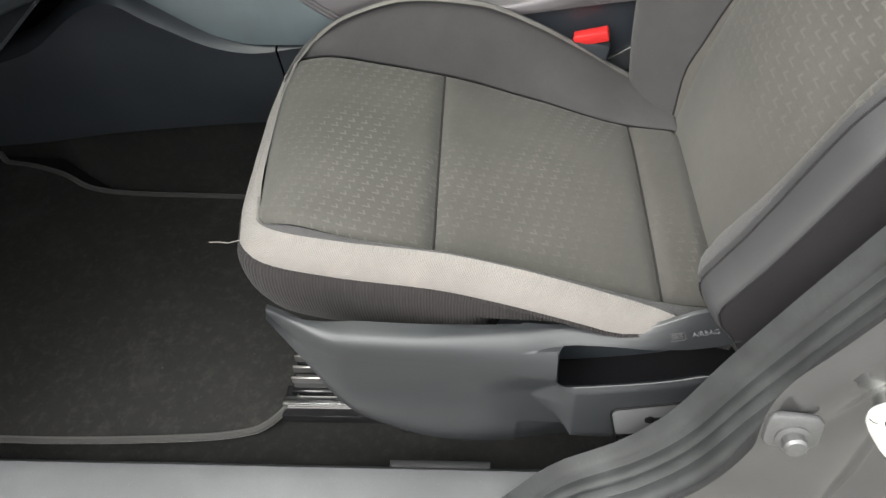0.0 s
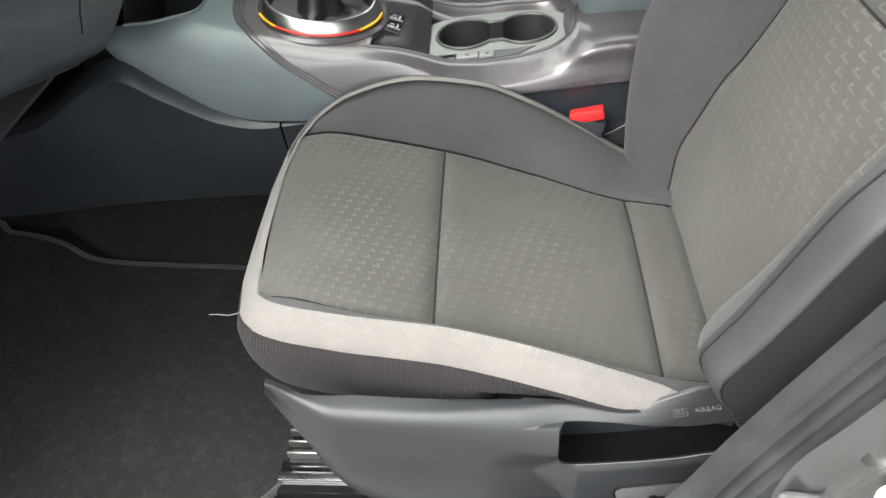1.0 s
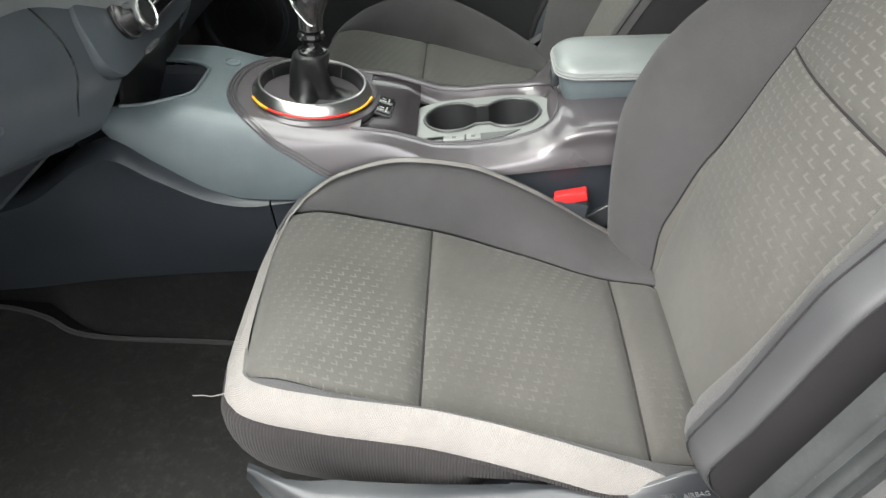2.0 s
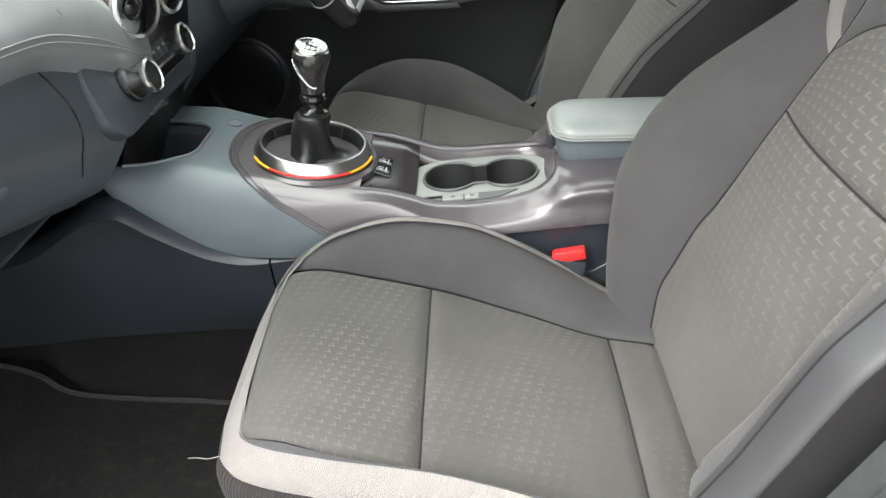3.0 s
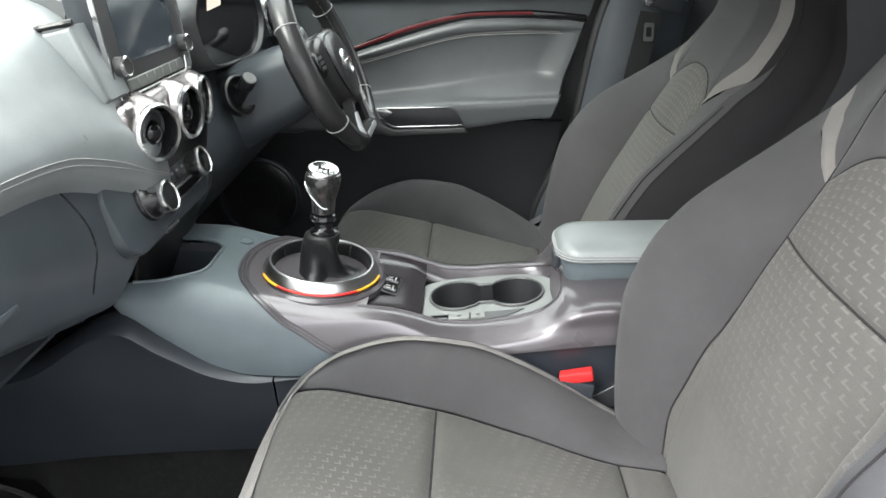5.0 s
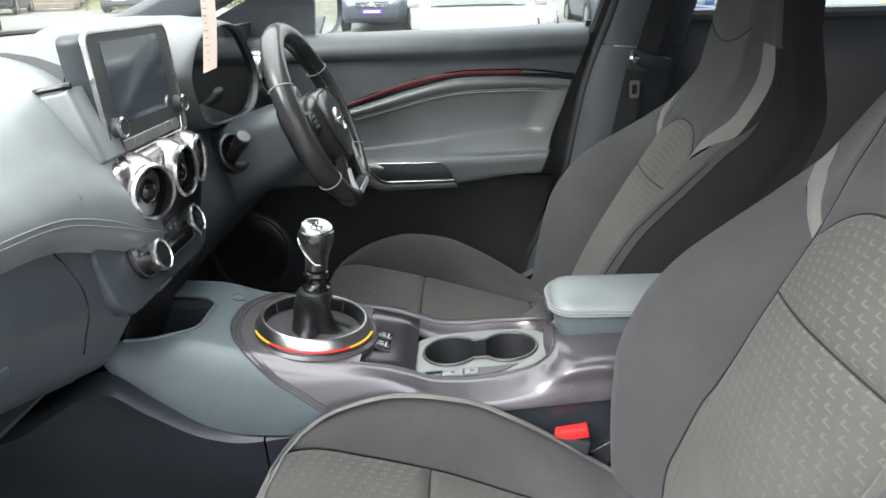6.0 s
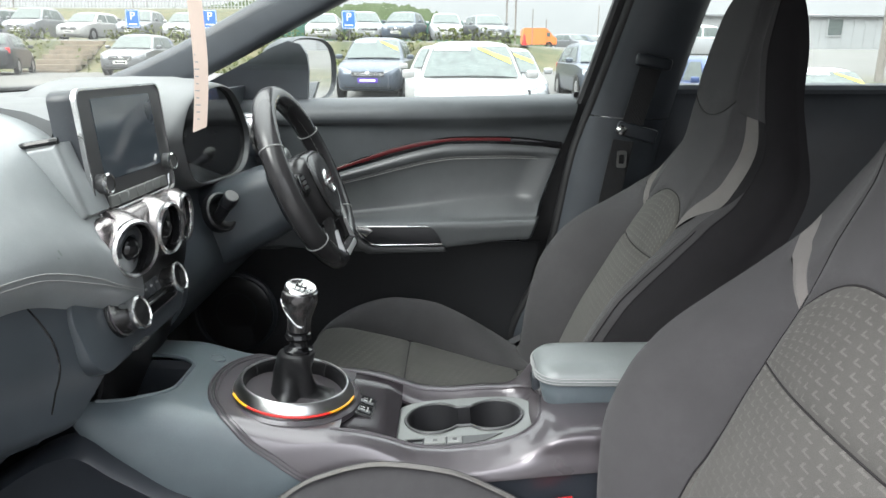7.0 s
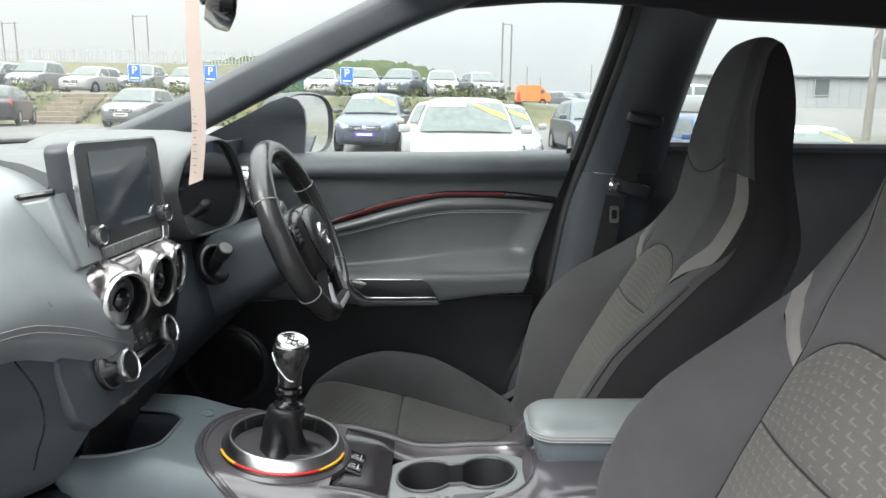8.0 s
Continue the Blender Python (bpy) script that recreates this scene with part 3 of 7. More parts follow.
hem_far = curve((0, 0.129), (0.07, 0.132), (0.11, 0.129), (0.18, 0.124), (0.22, 0.118), (0.25, 0.112), (0.3, 0.104), (0.35, 0.096), (0.408, 0.094), (0.45, 0.1), (0.5, 0.108), (0.58, 0.108), (0.66, 0.098), (0.76, 0.088), (0.83, 0.068), (0.865, 0.04), (0.878, 0.012))
hem_near = curve((0, 0.15), (0.06, 0.165), (0.113, 0.18), (0.164, 0.195), (0.206, 0.202), (0.242, 0.204), (0.3, 0.202), (0.36, 0.188), (0.42, 0.158), (0.46, 0.13), (0.5, 0.112), (0.58, 0.108), (0.66, 0.098), (0.76, 0.088), (0.83, 0.068), (0.865, 0.04), (0.878, 0.012))
inset_inboard = curve((0, 0.09), (0.2, 0.093), (0.3, 0.106), (0.408, 0.122), (0.46, 0.118), (0.5, 0.112), (0.58, 0.108), (0.66, 0.098), (0.76, 0.088), (0.83, 0.068), (0.865, 0.04), (0.878, 0.012))
inset_outboard = curve((0, 0.1), (0.2, 0.099), (0.3, 0.095), (0.408, 0.094), (0.45, 0.1), (0.5, 0.108), (0.58, 0.108), (0.66, 0.098), (0.76, 0.088), (0.83, 0.068), (0.865, 0.04), (0.878, 0.012))
slack = curve((0, 0.05), (0.025, 0.036), (0.045, 0.018), (0.065, 0.012), (0.1, 0.022), (0.15, 0.035), (0.2, 0.042), (0.3, 0.036), (0.4, 0.012), (0.46, 0.0), (0.878, 0.0))


curl = curve((0, 0), (0.56, 0), (0.66, 0.01), (0.76, 0.032), (0.84, 0.055), (0.878, 0.066))


bend = curve((0, 0), (0.34, 0), (0.44, 0.008), (0.54, 0.021), (0.65, 0.033), (0.878, 0.042))


def seat_back(seat, lean, pivot, broad):
    c, s = math.cos(radians(lean)), math.sin(radians(lean))

    def edge(h, y):
        """Half width of the patterned insert; the driver's is set towards the armrest."""
        return inset_b(h) if broad else (inset_inboard if y < 0 else inset_outboard)(h)

    def bound(h, y):
        """Where the insert ends; towards the door its cloth runs on into the roll."""
        return edge(h, y) if not broad else (hem_near if y < 0 else hem_far)(h)

    def place(h, y, d):
        d += -bend(h) if broad else curl(h)
        return Vector((pivot[0] + h * s - d * c, y, pivot[1] + h * c + d * s))

    def rise(h, y):
        return crest_d(h) - (slack(h) if y < 0 else 0)

    def depth(h, y):
        a, b = hb_far(h), max(edge(h, y), hem_near(h) - 0.045) if broad and y < 0 else edge(h, y)
        t = min(max((abs(y) - b) / (a - b), 0), 1)
        return base_d(h) + (rise(h, y) - base_d(h)) * (1 - (1 - t) ** 1.8) + 0.004 * (1 - min(1, abs(y) / b) ** 2)

    def arch(k, top, drop):
        return top - drop * abs(k) ** 2.6

    def inset(low, high):
        def f(u, v):
            k = 2 * v - 1
            h = lerp(low(k), high(k), u)
            y = k * bound(h, k)
            return place(h, y, depth(h, y) - groove(u, v, high(0) - low(0), 0.24, 0.005, 0.007))
        return f
    rows = (("lower_back_panel", lambda k: -0.03, lambda k: 0.341 + 0.006 * k * k, "back_insert"),
            ("upper_back_panel", lambda k: 0.341 + 0.006 * k * k, lambda k: arch(k, 0.466, 0.055), "back_insert"),
            ("shoulder_panel", lambda k: arch(k, 0.466, 0.055), lambda k: 0.618 + 0.03 * k * k, "bolster"),
            ("headrest_panel", lambda k: 0.618 + 0.03 * k * k, lambda k: 0.876, "bolster"))
    for name, low, high, mat in rows:
        part(name, patch(inset(low, high), 40, 40, lambda u, v: (v * 0.24, lerp(low(0), high(0), u)), True), M[mat], seat)
    for k0 in range(3):
        low = rows[k0 + 1][1]
        pts = []
        for i in range(41):
            k = 2 * i / 40 - 1
            h = low(k)
            pts.append(place(h, k * bound(h, k), depth(h, k * bound(h, k)) - 0.0045))
        part("cross_seam", tube(pts, 0.0013, 5), M["rib"], seat)
    for side in (1, -1):
        pts = [place(h, side * bound(h, side), depth(h, side * bound(h, side)) - 0.0045) for h in np.linspace(0, 0.43, 40)]
        part("side_seam", tube(pts, 0.0013, 5), M["seatback"], seat)

        def strip(h0, h1, low=0.0, high=0.0):
            def f(u, v):
                h = lerp(h0 + low * v, h1 + high * v, u)
                y = lerp(bound(h, side), hb_far(h), v)
                return place(h, side * y, depth(h, side * y) - groove(u, v, h1 - h0, 0.08, 0.004, 0.005) * (1 if v < 0.5 else 0))
            return f
        part("back_bolster", patch(strip(-0.03, 0.412, 0, 0.068), 50, 18, lambda u, v: (u * 0.43, v * 0.08), True), M["bolster"], seat)
        if side > 0:
            part("pale_strip", patch(strip(0.412, 0.43, 0.068, 0.08), 30, 10, lambda u, v: (u * 0.03, v * 0.1), True), M["pale"], seat, "pale grey shoulder piping")
            part("shoulder_strip", patch(strip(0.43, 0.632, 0.08, 0), 24, 14, lambda u, v: (u * 0.1, v * 0.05), True), M["bolster"], seat)
        else:
            def band(lo, hi):
                def f(u, v):
                    h = lerp(0.413, 0.632, u)
                    w = lerp(lo(h), hi(h), v)
                    y = lerp(bound(h, side), hb_far(h), w)
                    return place(h, side * y, depth(h, side * y) + 0.0004)
                return f
            inner = lambda h: 0.45 * step(0.428, 0.52, h)
            outer = lambda h: min(1.0, (h - 0.412) / 0.068)
            part("pale_strip", patch(band(inner, outer), 50, 10, lambda u, v: (u * 0.2, v * 0.04)), M["pale"], seat, "pale grey shoulder piping")
            part("shoulder_strip", patch(band(lambda h: 0.0, inner), 40, 8, lambda u, v: (u * 0.2, v * 0.04)), M["bolster"], seat)
        part("headrest_strip", patch(strip(0.632, 0.876), 30, 10, lambda u, v: (u * 0.2, v * 0.05), True), M["bolster"], seat)

        def flank(h0, h1, v0, v1, low=0.0, high=0.0):
            def f(u, v):
                w = lerp(v0, v1, v)
                h = lerp(h0 + low * v, h1 + high * v, u)
                puff = 0.016 * math.sin(math.pi * min(w * 1.3, 1)) ** 0.7 * (1 - step(0.6, 0.85, h))
                grow = 0.03 * w * (1 - step(0.5, 0.8, h))
                out, d = puff + grow, lerp(rise(h, side), back_d(h), w)
                if broad and side < 0:
                    # the door side: a broad rolled face before the black panel
                    fade, q = 1 - step(0.34, 0.5, h), min(w / 0.24, 1)
                    out = lerp(out, 0.04 * math.sin(q * math.pi / 2) + 0.012 * (w - 0.24 if w > 0.24 else 0), fade)
                    d = lerp(d, lerp(rise(h, side) - 0.012 * q * q, back_d(h), max(0, w - 0.24) / 0.76), fade)
                return place(h, side * (hb_far(h) + out), d - (0.001 if v in (0, 1) and v0 else 0))
            return f
        cut = 0.24 if broad or side > 0 else 0.1
        part("bolster_face", patch(flank(0, 0.48, 0, cut, 0, 0.045), 40, 12, lambda u, v: (u * 0.43, v * 0.06)), M["near_face" if broad and side < 0 else "bolster"], seat)
        part("shoulder_edge", patch(flank(0.48, 0.632, 0, cut, 0.045), 24, 8, lambda u, v: (u * 0.2, v * 0.04)), M["seatback"], seat)
        part("headrest_edge", patch(flank(0.632, 0.877, 0, cut), 24, 8, lambda u, v: (u * 0.2, v * 0.04)), M["bolster"], seat)
        part("back_side", patch(flank(0, 0.632, cut, 1), 30, 14, lambda u, v: (u * 0.4, v * 0.15)), M["seatback"], seat, "black cloth side panel")
        part("headrest_side", patch(flank(0.632, 0.877, cut, 1), 20, 14, lambda u, v: (u * 0.3, v * 0.15)), M["seatback"], seat)
        pts = [flank(0.02, 0.43, 0.03, 0.03)(i / 40, 0.5) + Vector((-0.0006, side * 0.0006, 0)) for i in range(41)]
        part("side_seam", tube(pts, 0.0011, 5), M["seatback"], seat)
        pts = [flank(0.01, 0.62, cut, cut)(i / 60, 0.5) for i in range(61)]
        part("edge_seam", tube(pts, 0.0009, 5), M["seatback"], seat)

    def rear(u, v):
        h, k = 0.877 * u, 2 * v - 1
        w = hb_far(h) + 0.028 * (1 - step(0.5, 0.8, h))
        return place(h, k * w, back_d(h) - 0.012 * (1 - k * k))
    part("headrest_crown", tube([place(0.868 - 0.009 * (k / 6) ** 2, 0.0075 * k, -0.011) for k in range(-6, 7)], 0.0095, 10), M["bolster"], seat)
    part("back_shell", patch(rear, 40, 20), M["seatback"], seat)


def front_seat(label, at, lean, pivot, outer):
    seat = thing("front_seat", label, "car seat", at, "front seats")
    seat_cushion(seat, 0.35 if outer < 0 else 1.2)
    seat_back(seat, lean, pivot, outer < 0)
    side_cover(seat, outer)
    side_cover(seat, -outer, True)
    for y in (-0.138, 0.138):
        part("rail", rbox(0.62, 0.014, 0.01, 0.003, 2, pose(0.06, y - 0.004, 0.029)), M["chrome"], seat, "steel seat rail")
        part("rail_guard", rbox(0.62, 0.05, 0.02, 0.003, 2, pose(0.06, y, 0.014)), M["black_gloss"], seat)
        for k in range(4):
            part("rail_slat", rbox(0.1, 0.004, 0.016, 0.0015, 1, pose(-0.19, y + 0.024 + 0.016 * k, 0.04 + 0.003 * k)), M["steel"], seat)
        part("slat_bed", rbox(0.1, 0.075, 0.012, 0.002, 1, pose(-0.19, y + 0.046, 0.028)), M["black_gloss"], seat)
    for x in (-0.06, 0.2):
        part("crossbar", rbox(0.03, 0.4, 0.05, 0.006, 2, pose(x, 0, 0.075)), M["black_gloss"], seat)
    part("seat_pan", rbox(0.4, 0.38, 0.14, 0.03, 3, pose(0.08, 0, 0.24)), M["plastic"], seat)
    return seat


passenger = front_seat("grey patterned cloth front seat with pale edging", (0, -0.355, 0), 17, (0.285, 0.31), -1)
driver = front_seat("dark grey cloth driver seat beside the armrest", (-0.042, 0.36, -0.023), 28, (0.285, 0.325), 1)

part("loose_thread", tube([(-0.222, -0.13, 0.365), (-0.235, -0.135, 0.366), (-0.246, -0.131, 0.363), (-0.256, -0.134, 0.366)], 0.0006, 4), M["pale"], passenger, "frayed loose thread")


def lettering(name, text, size, at, material, parent, depth=0.0004):
    font = bpy.data.curves.new(name, "FONT")
    font.body, font.size, font.align_x, font.align_y, font.extrude = text, size, "CENTER", "CENTER", depth
    tmp = bpy.data.objects.new(name, font)
    data = bpy.data.meshes.new_from_object(tmp)
    data.materials.append(material)
    bpy.data.objects.remove(tmp)
    ob = new(name, data)
    ob.matrix_basis, ob.parent = at, parent
    return ob


tag_at = facing((0.241, -0.2298, 0.3405), (-0.25, -0.9, 0.38), (-0.35, 0.3, 0.88))
part("airbag_box", frame_ring(rrect(0.016, 0.009, 0.002), rrect(0.0148, 0.0078, 0.0018), 0.0004, tag_at @ pose(-0.017, 0, 0)), M["bezel"], passenger)
lettering("airbag_lettering", "SRS", 0.0072, tag_at @ pose(-0.017, 0, 0), M["bezel"], passenger)
lettering("airbag_lettering", "AIRBAG", 0.0072, tag_at @ pose(0.01, 0, 0), M["door_pad"], passenger)

# ---------------------------------------------------------------- centre console
console = thing("centre_console", "slate and gunmetal centre console between the seats", "console")
# side walls down to the tunnel
ledge_w = curve((-0.9, 0.034), (-0.5, 0.038), (-0.43, 0.036), (-0.36, 0.03), (-0.28, 0.02), (-0.2, 0.008), (0.5, 0.004))
wall_top = curve((-0.9, 0.33), (-0.6, 0.4), (-0.455, 0.474), (-0.4, 0.438), (-0.33, 0.392), (-0.28, 0.376), (-0.22, 0.372), (-0.13, 0.38), (-0.03, 0.4), (0.085, 0.414), (0.236, 0.432), (0.5, 0.44))
wall_low = curve((-0.9, 0.16), (-0.7, 0.176), (-0.56, 0.195), (-0.325, 0.213), (0.0, 0.225), (0.5, 0.22))
for side in (1, -1):
    for name, x0, x1 in (("front_side_panel", -0.9, -0.2535), ("rear_side_panel", -0.2505, 0.5)):
        def side_wall(u, v):
            x = lerp(x0, x1, u)
            top, w = wall_top(x), ledge_w(x)
            base = 0.124
            if v < 0.25:
                k = v / 0.25
                return Vector((x, side * (base + w * k ** 0.8), top - 0.45 * w * k ** 1.8))
            k = (v - 0.25) / 0.75
            return Vector((x, side * (base + w - (0.02 + w) * k ** 0.8 + 0.008 * math.sin(math.pi * k)), lerp(top - 0.45 * w, wall_low(x), k)))
        part(name, patch(side_wall, 50, 40, thick=0.004 * side), M["panel"], console)

# the upper shell: slate ahead of a swept line, gunmetal behind it
shell_top = curve((-0.47, 0.508), (-0.44, 0.512), (-0.38, 0.511), (-0.3, 0.493), (-0.2, 0.473), (-0.12, 0.463), (-0.083, 0.457), (-0.044, 0.446), (-0.005, 0.435), (0.03, 0.434), (0.059, 0.4365), (0.114, 0.4475), (0.148, 0.459), (0.17, 0.47), (0.2, 0.479), (0.34, 0.484))
shell_low = curve((-0.47, 0.49), (-0.455, 0.472), (-0.4, 0.436), (-0.33, 0.39), (-0.28, 0.376), (-0.22, 0.374), (-0.13, 0.382), (-0.03, 0.4), (0.085, 0.413), (0.236, 0.43), (0.34, 0.436))
shell_w = curve((-0.47, 0.126), (-0.44, 0.134), (-0.38, 0.136), (0.34, 0.134))
split_x = curve((0, -0.308), (0.06, -0.3078), (0.2, -0.304), (0.35, -0.294), (0.5, -0.274), (0.6, -0.252), (0.7, -0.226), (0.8, -0.187), (0.9, -0.137), (1, -0.075))
# half width of the sunken opening behind the lever, which closes in a rounded end
open_w = curve((-0.47, 0.092), (-0.14, 0.092), (-0.05, 0.087), (0.1, 0.085), (0.13, 0.082), (0.148, 0.073), (0.159, 0.058), (0.165, 0.035), (0.168, 0.0), (0.34, 0.0))


def rim_z(x, side):
    """The driver's side of the rim stays lower towards the armrest."""
    return shell_top(x) - (0.011 * step(0.06, 0.15, x) * (1 - step(0.155, 0.168, x)) if side > 0 else 0)


def shell(x, v, side, lift=0.0):
    """v runs from the middle over the shoulder (0.5) down to the lower edge."""
    top, low, w = rim_z(x, side), shell_low(x), shell_w(x)
    if v < 0.5:
        return Vector((x, side * open_w(x) * v / 0.5, top + lift))
    k = (v - 0.5) / 0.5
    a = k * math.pi / 2
    gun = step(-0.27, -0.06, x)
    rim = open_w(x)
    y = lerp(rim, w, math.sin(a) ** 0.8) + 0.004 * math.sin(k * math.pi)
    z = lerp(top, low, (1 - math.cos(a)) ** 0.9)
    if gun > 0:
        rear = step(0.13, 0.21, x)
        shoulder = lerp(top - 0.004, lerp(0.4795, 0.484, step(0.2, 0.34, x)), rear)
        line = [(rim, top), (lerp(rim + 0.006, 0.07, rear), top + lerp(0.0012, 0.002, rear)), (lerp(rim + 0.016, 0.116, rear), top + lerp(0.0, 0.001, rear)), (lerp(0.116, 0.129, rear), lerp(shoulder - 0.002, shoulder - 0.004, rear)), (0.1285, lerp(shoulder, low, 0.45)), (0.133, lerp(shoulder, low, 0.8)), (0.134, low)]
        y2, z2 = spline(line, k)
        y, z = lerp(y, y2, gun), lerp(z, z2, gun)
    return Vector((x, side * (y + lift), z + lift * (1 - k)))


def tray_edge(v, side):
    """Where the slate shell begins: it leaves out the open tray, which lies towards the passenger."""
    a, b = (0.24, 0.58) if side < 0 else (0.06, 0.25)
    k = min(max((v - a) / (b - a), 0), 1)
    return -0.353 - 0.117 * (1 - max(0, 1 - k ** 2.4) ** (1 / 2.4))


for side in (1, -1):
    part("slate_cheek", patch(lambda u, v: shell(lerp(tray_edge(v, side), split_x(v), u), v, side), 60, 90, thick=0.004 * side), M["slate"], console, "slate leatherette shell of the console")
    part("gunmetal_surround", patch(lambda u, v: shell(lerp(split_x(w := lerp(0.5, 1, v)), 0.34, u), w, side, 0.0015), 130, 40, thick=0.004 * side), M["gun"], console, "glossy gunmetal trim")
    for off, r, key in ((0.001, 0.003, "gun"), (-0.0085, 0.0026, "gun"), (-0.004, 0.002, "bezel")):
        edge = [shell(split_x(w) + off, w, side, 0.001) for w in np.linspace(0.0, 1, 40)]
        part("trim_edge", tube(edge, r, 8), M[key], console, "thin trim line")
    part("gunmetal_deck", patch(lambda u, v: shell(lerp(split_x(w := 0.5 * v), -0.118, u), w, side, 0.0015), 24, 14, thick=0.004 * side), M["gun"], console)
    rim_line = [Vector((x, side * open_w(x), rim_z(x, side) + 0.0018)) for x in [*np.linspace(-0.13, 0.13, 30), *np.linspace(0.134, 0.1679, 20)]]
    part("basin_rim", tube(rim_line, 0.0022, 8), M["gun"], console)
    lip = [shell(tray_edge(v, side), v, side, 0.0) for v in np.linspace(0, 0.575 if side < 0 else 0.25, 40)]
    part("tray_lip", tube(lip, 0.0028, 8), M["slate"], console)
# open tray ahead of the lever
part("tray", weld(loft([[(x, y, z) for x, y in pts] for pts, z in (
    ([(-0.35, -0.1), (-0.35, 0.044), (-0.53, 0.05), (-0.53, -0.112)], 0.502),
    ([(-0.358, -0.094), (-0.358, 0.038), (-0.53, 0.044), (-0.53, -0.105)], 0.49),
    ([(-0.385, -0.08), (-0.385, 0.03), (-0.53, 0.034), (-0.53, -0.09)], 0.435))], caps=False)), M["plastic"], console, "black open storage tray", False)
part("tray_floor", rbox(0.16, 0.16, 0.008, 0.002, 1, pose(-0.46, -0.03, 0.432)), M["plastic"], console)
part("tray_socket", lathe(((0.012, 0), (0.012, 0.02), (0.008, 0.021), (0.008, 0.004), (0, 0.004)), 20, facing((-0.505, -0.03, 0.47), (1, -0.2, 0.3))), M["plastic"], console, "power socket")
part("start_button", lathe(((0.0125, -0.004), (0.0125, 0.001), (0.011, 0.0016), (0.0095, 0.0002), (0, 0.0006)), 24, pose(-0.33, 0.056, shell_top(-0.33) + 0.0006, 0, 10, 0)), M["slate"], console)


def basin(u, v):
    x, k = lerp(-0.125, 0.1675, u), 2 * v - 1
    edge = max(abs(k) ** 10, (2 * u - 1) ** 14 if u > 0.5 else 0)
    return Vector((x, k * open_w(x), lerp(rim_z(x, -1), rim_z(x, 1), v) - lerp(0.006, 0.013, step(-0.07, -0.03, x)) * (1 - edge)))


for u0, u1, v0, v1 in ((0, 0.285, 0, 1), (0.285, 1, 0, 0.1), (0.285, 1, 0.82, 1), (0.95, 1, 0.1, 0.82)):
    part("basin", patch(lambda u, v: basin(lerp(u0, u1, u), lerp(v0, v1, v)), 30, 26, thick=0.004), M["well" if u0 == 0 else "gun"], console, "sunken gloss basin")

# ring round the lever
RING = Vector((-0.197, -0.004, 0.4835))
tilt = pose(*RING, 0, 7, 0)
ring = part("shift_ring", lathe(((0.087, -0.014), (0.0885, -0.003), (0.0882, 0.0), (0.0865, 0.003), (0.08, 0.0128), (0.0785, 0.0142), (0.0772, 0.0146), (0.076, 0.0142), (0.0752, 0.0128), (0.075, 0.011)), 72, tilt), M["ring_metal"], console, "satin chrome ring round the gear lever")
# amber ends paint the glare that the red line catches
for a0, a1, key in ((-152, -124, "amber_glare"), (-124, -45, "red_line"), (-45, -4, "amber_glare")):
    pts = [tilt @ Vector((0.0892 * math.cos(radians(a)), 0.0892 * math.sin(radians(a)), -0.0005)) for a in np.linspace(a0, a1, 30)]
    part("accent_line", tube(pts, 0.0019, 6), M[key], ring, "coloured accent line under the ring")
part("outer_ring", lathe(((0.1, -0.016), (0.099, -0.008), (0.094, -0.0045), (0.088, -0.006), (0.087, -0.014)), 64, tilt), M["gun"], console)
part("boot_collar", lathe(((0.0752, 0.0124), (0.0735, 0.0105), (0.0725, 0.004), (0.0722, -0.012), (0.06, -0.0165), (0.035, -0.017), (0, -0.017)), 48, tilt), M["hide"], console, "black leather lining of the ring")
for a in (-38, 62, 155, 238):
    c, q = math.cos(radians(a)), math.sin(radians(a))
    part("lining_seam", tube([tilt @ Vector((r * c, r * q, h)) for r, h in ((0.0735, 0.011), (0.0715, 0.003), (0.0705, -0.011), (0.058, -0.0155), (0.04, -0.0155))], 0.0011, 5), M["bezel"], console)

M["knob_metal"] = surface("dark_knob_metal", (0.11, 0.107, 0.109), 0.24, 0.85, var=0.05, bump=0.0, coat=0.4)
lever = thing("gear_lever", "black leather gear lever with a chrome-capped knob", "gear lever", (-0.2, 0.002, 0.476))
folds = []
boot_r = curve((0, 0.066), (0.12, 0.054), (0.22, 0.039), (0.34, 0.031), (0.6, 0.0275), (0.85, 0.0275), (0.95, 0.0265), (1, 0.0205))
boot_z = curve((0, -0.0085), (0.12, -0.007), (0.22, -0.003), (0.34, 0.008), (0.6, 0.031), (0.85, 0.053), (0.95, 0.061), (1, 0.0645))
for i in range(49):
    t = i / 48
    amp = 0.15 * step(0.05, 0.25, t) * (1 - 0.75 * step(0.55, 0.95, t))
    ring_pts = []
    for a in np.linspace(0, 2 * math.pi, 73)[:-1]:
        twist = a + 1.7 * t
        crease = math.sin(3 * twist + 0.4) + 0.55 * math.sin(5 * twist - 2.2 * t + 1.1) - 0.5 * math.exp(-((math.sin(twist / 2 + 0.7) ** 2 - 0.08 - 0.5 * t) / 0.09) ** 2)
        r = boot_r(t) * (1 + amp * crease)
        ring_pts.append((r * math.cos(a) - 0.005 + 0.013 * t, r * 0.96 * math.sin(a), boot_z(t) + 0.004 * math.sin(3 * a + 0.5) * step(0.1, 0.25, t) * (1 - step(0.3, 0.7, t))))
    folds.append(ring_pts)
part("boot", loft(folds), M["hide"], lever, "creased black leather boot")
part("collar", lathe(((0.018, 0), (0.0215, 0.002), (0.0215, 0.006), (0.016, 0.009), (0.013, 0.013), (0.013, 0.019), (0.0185, 0.022), (0.0205, 0.026), (0.0185, 0.031), (0.0125, 0.034)), 28, pose(0.01, 0, 0.062, 0, 3, 0)), M["black_gloss"], lever)
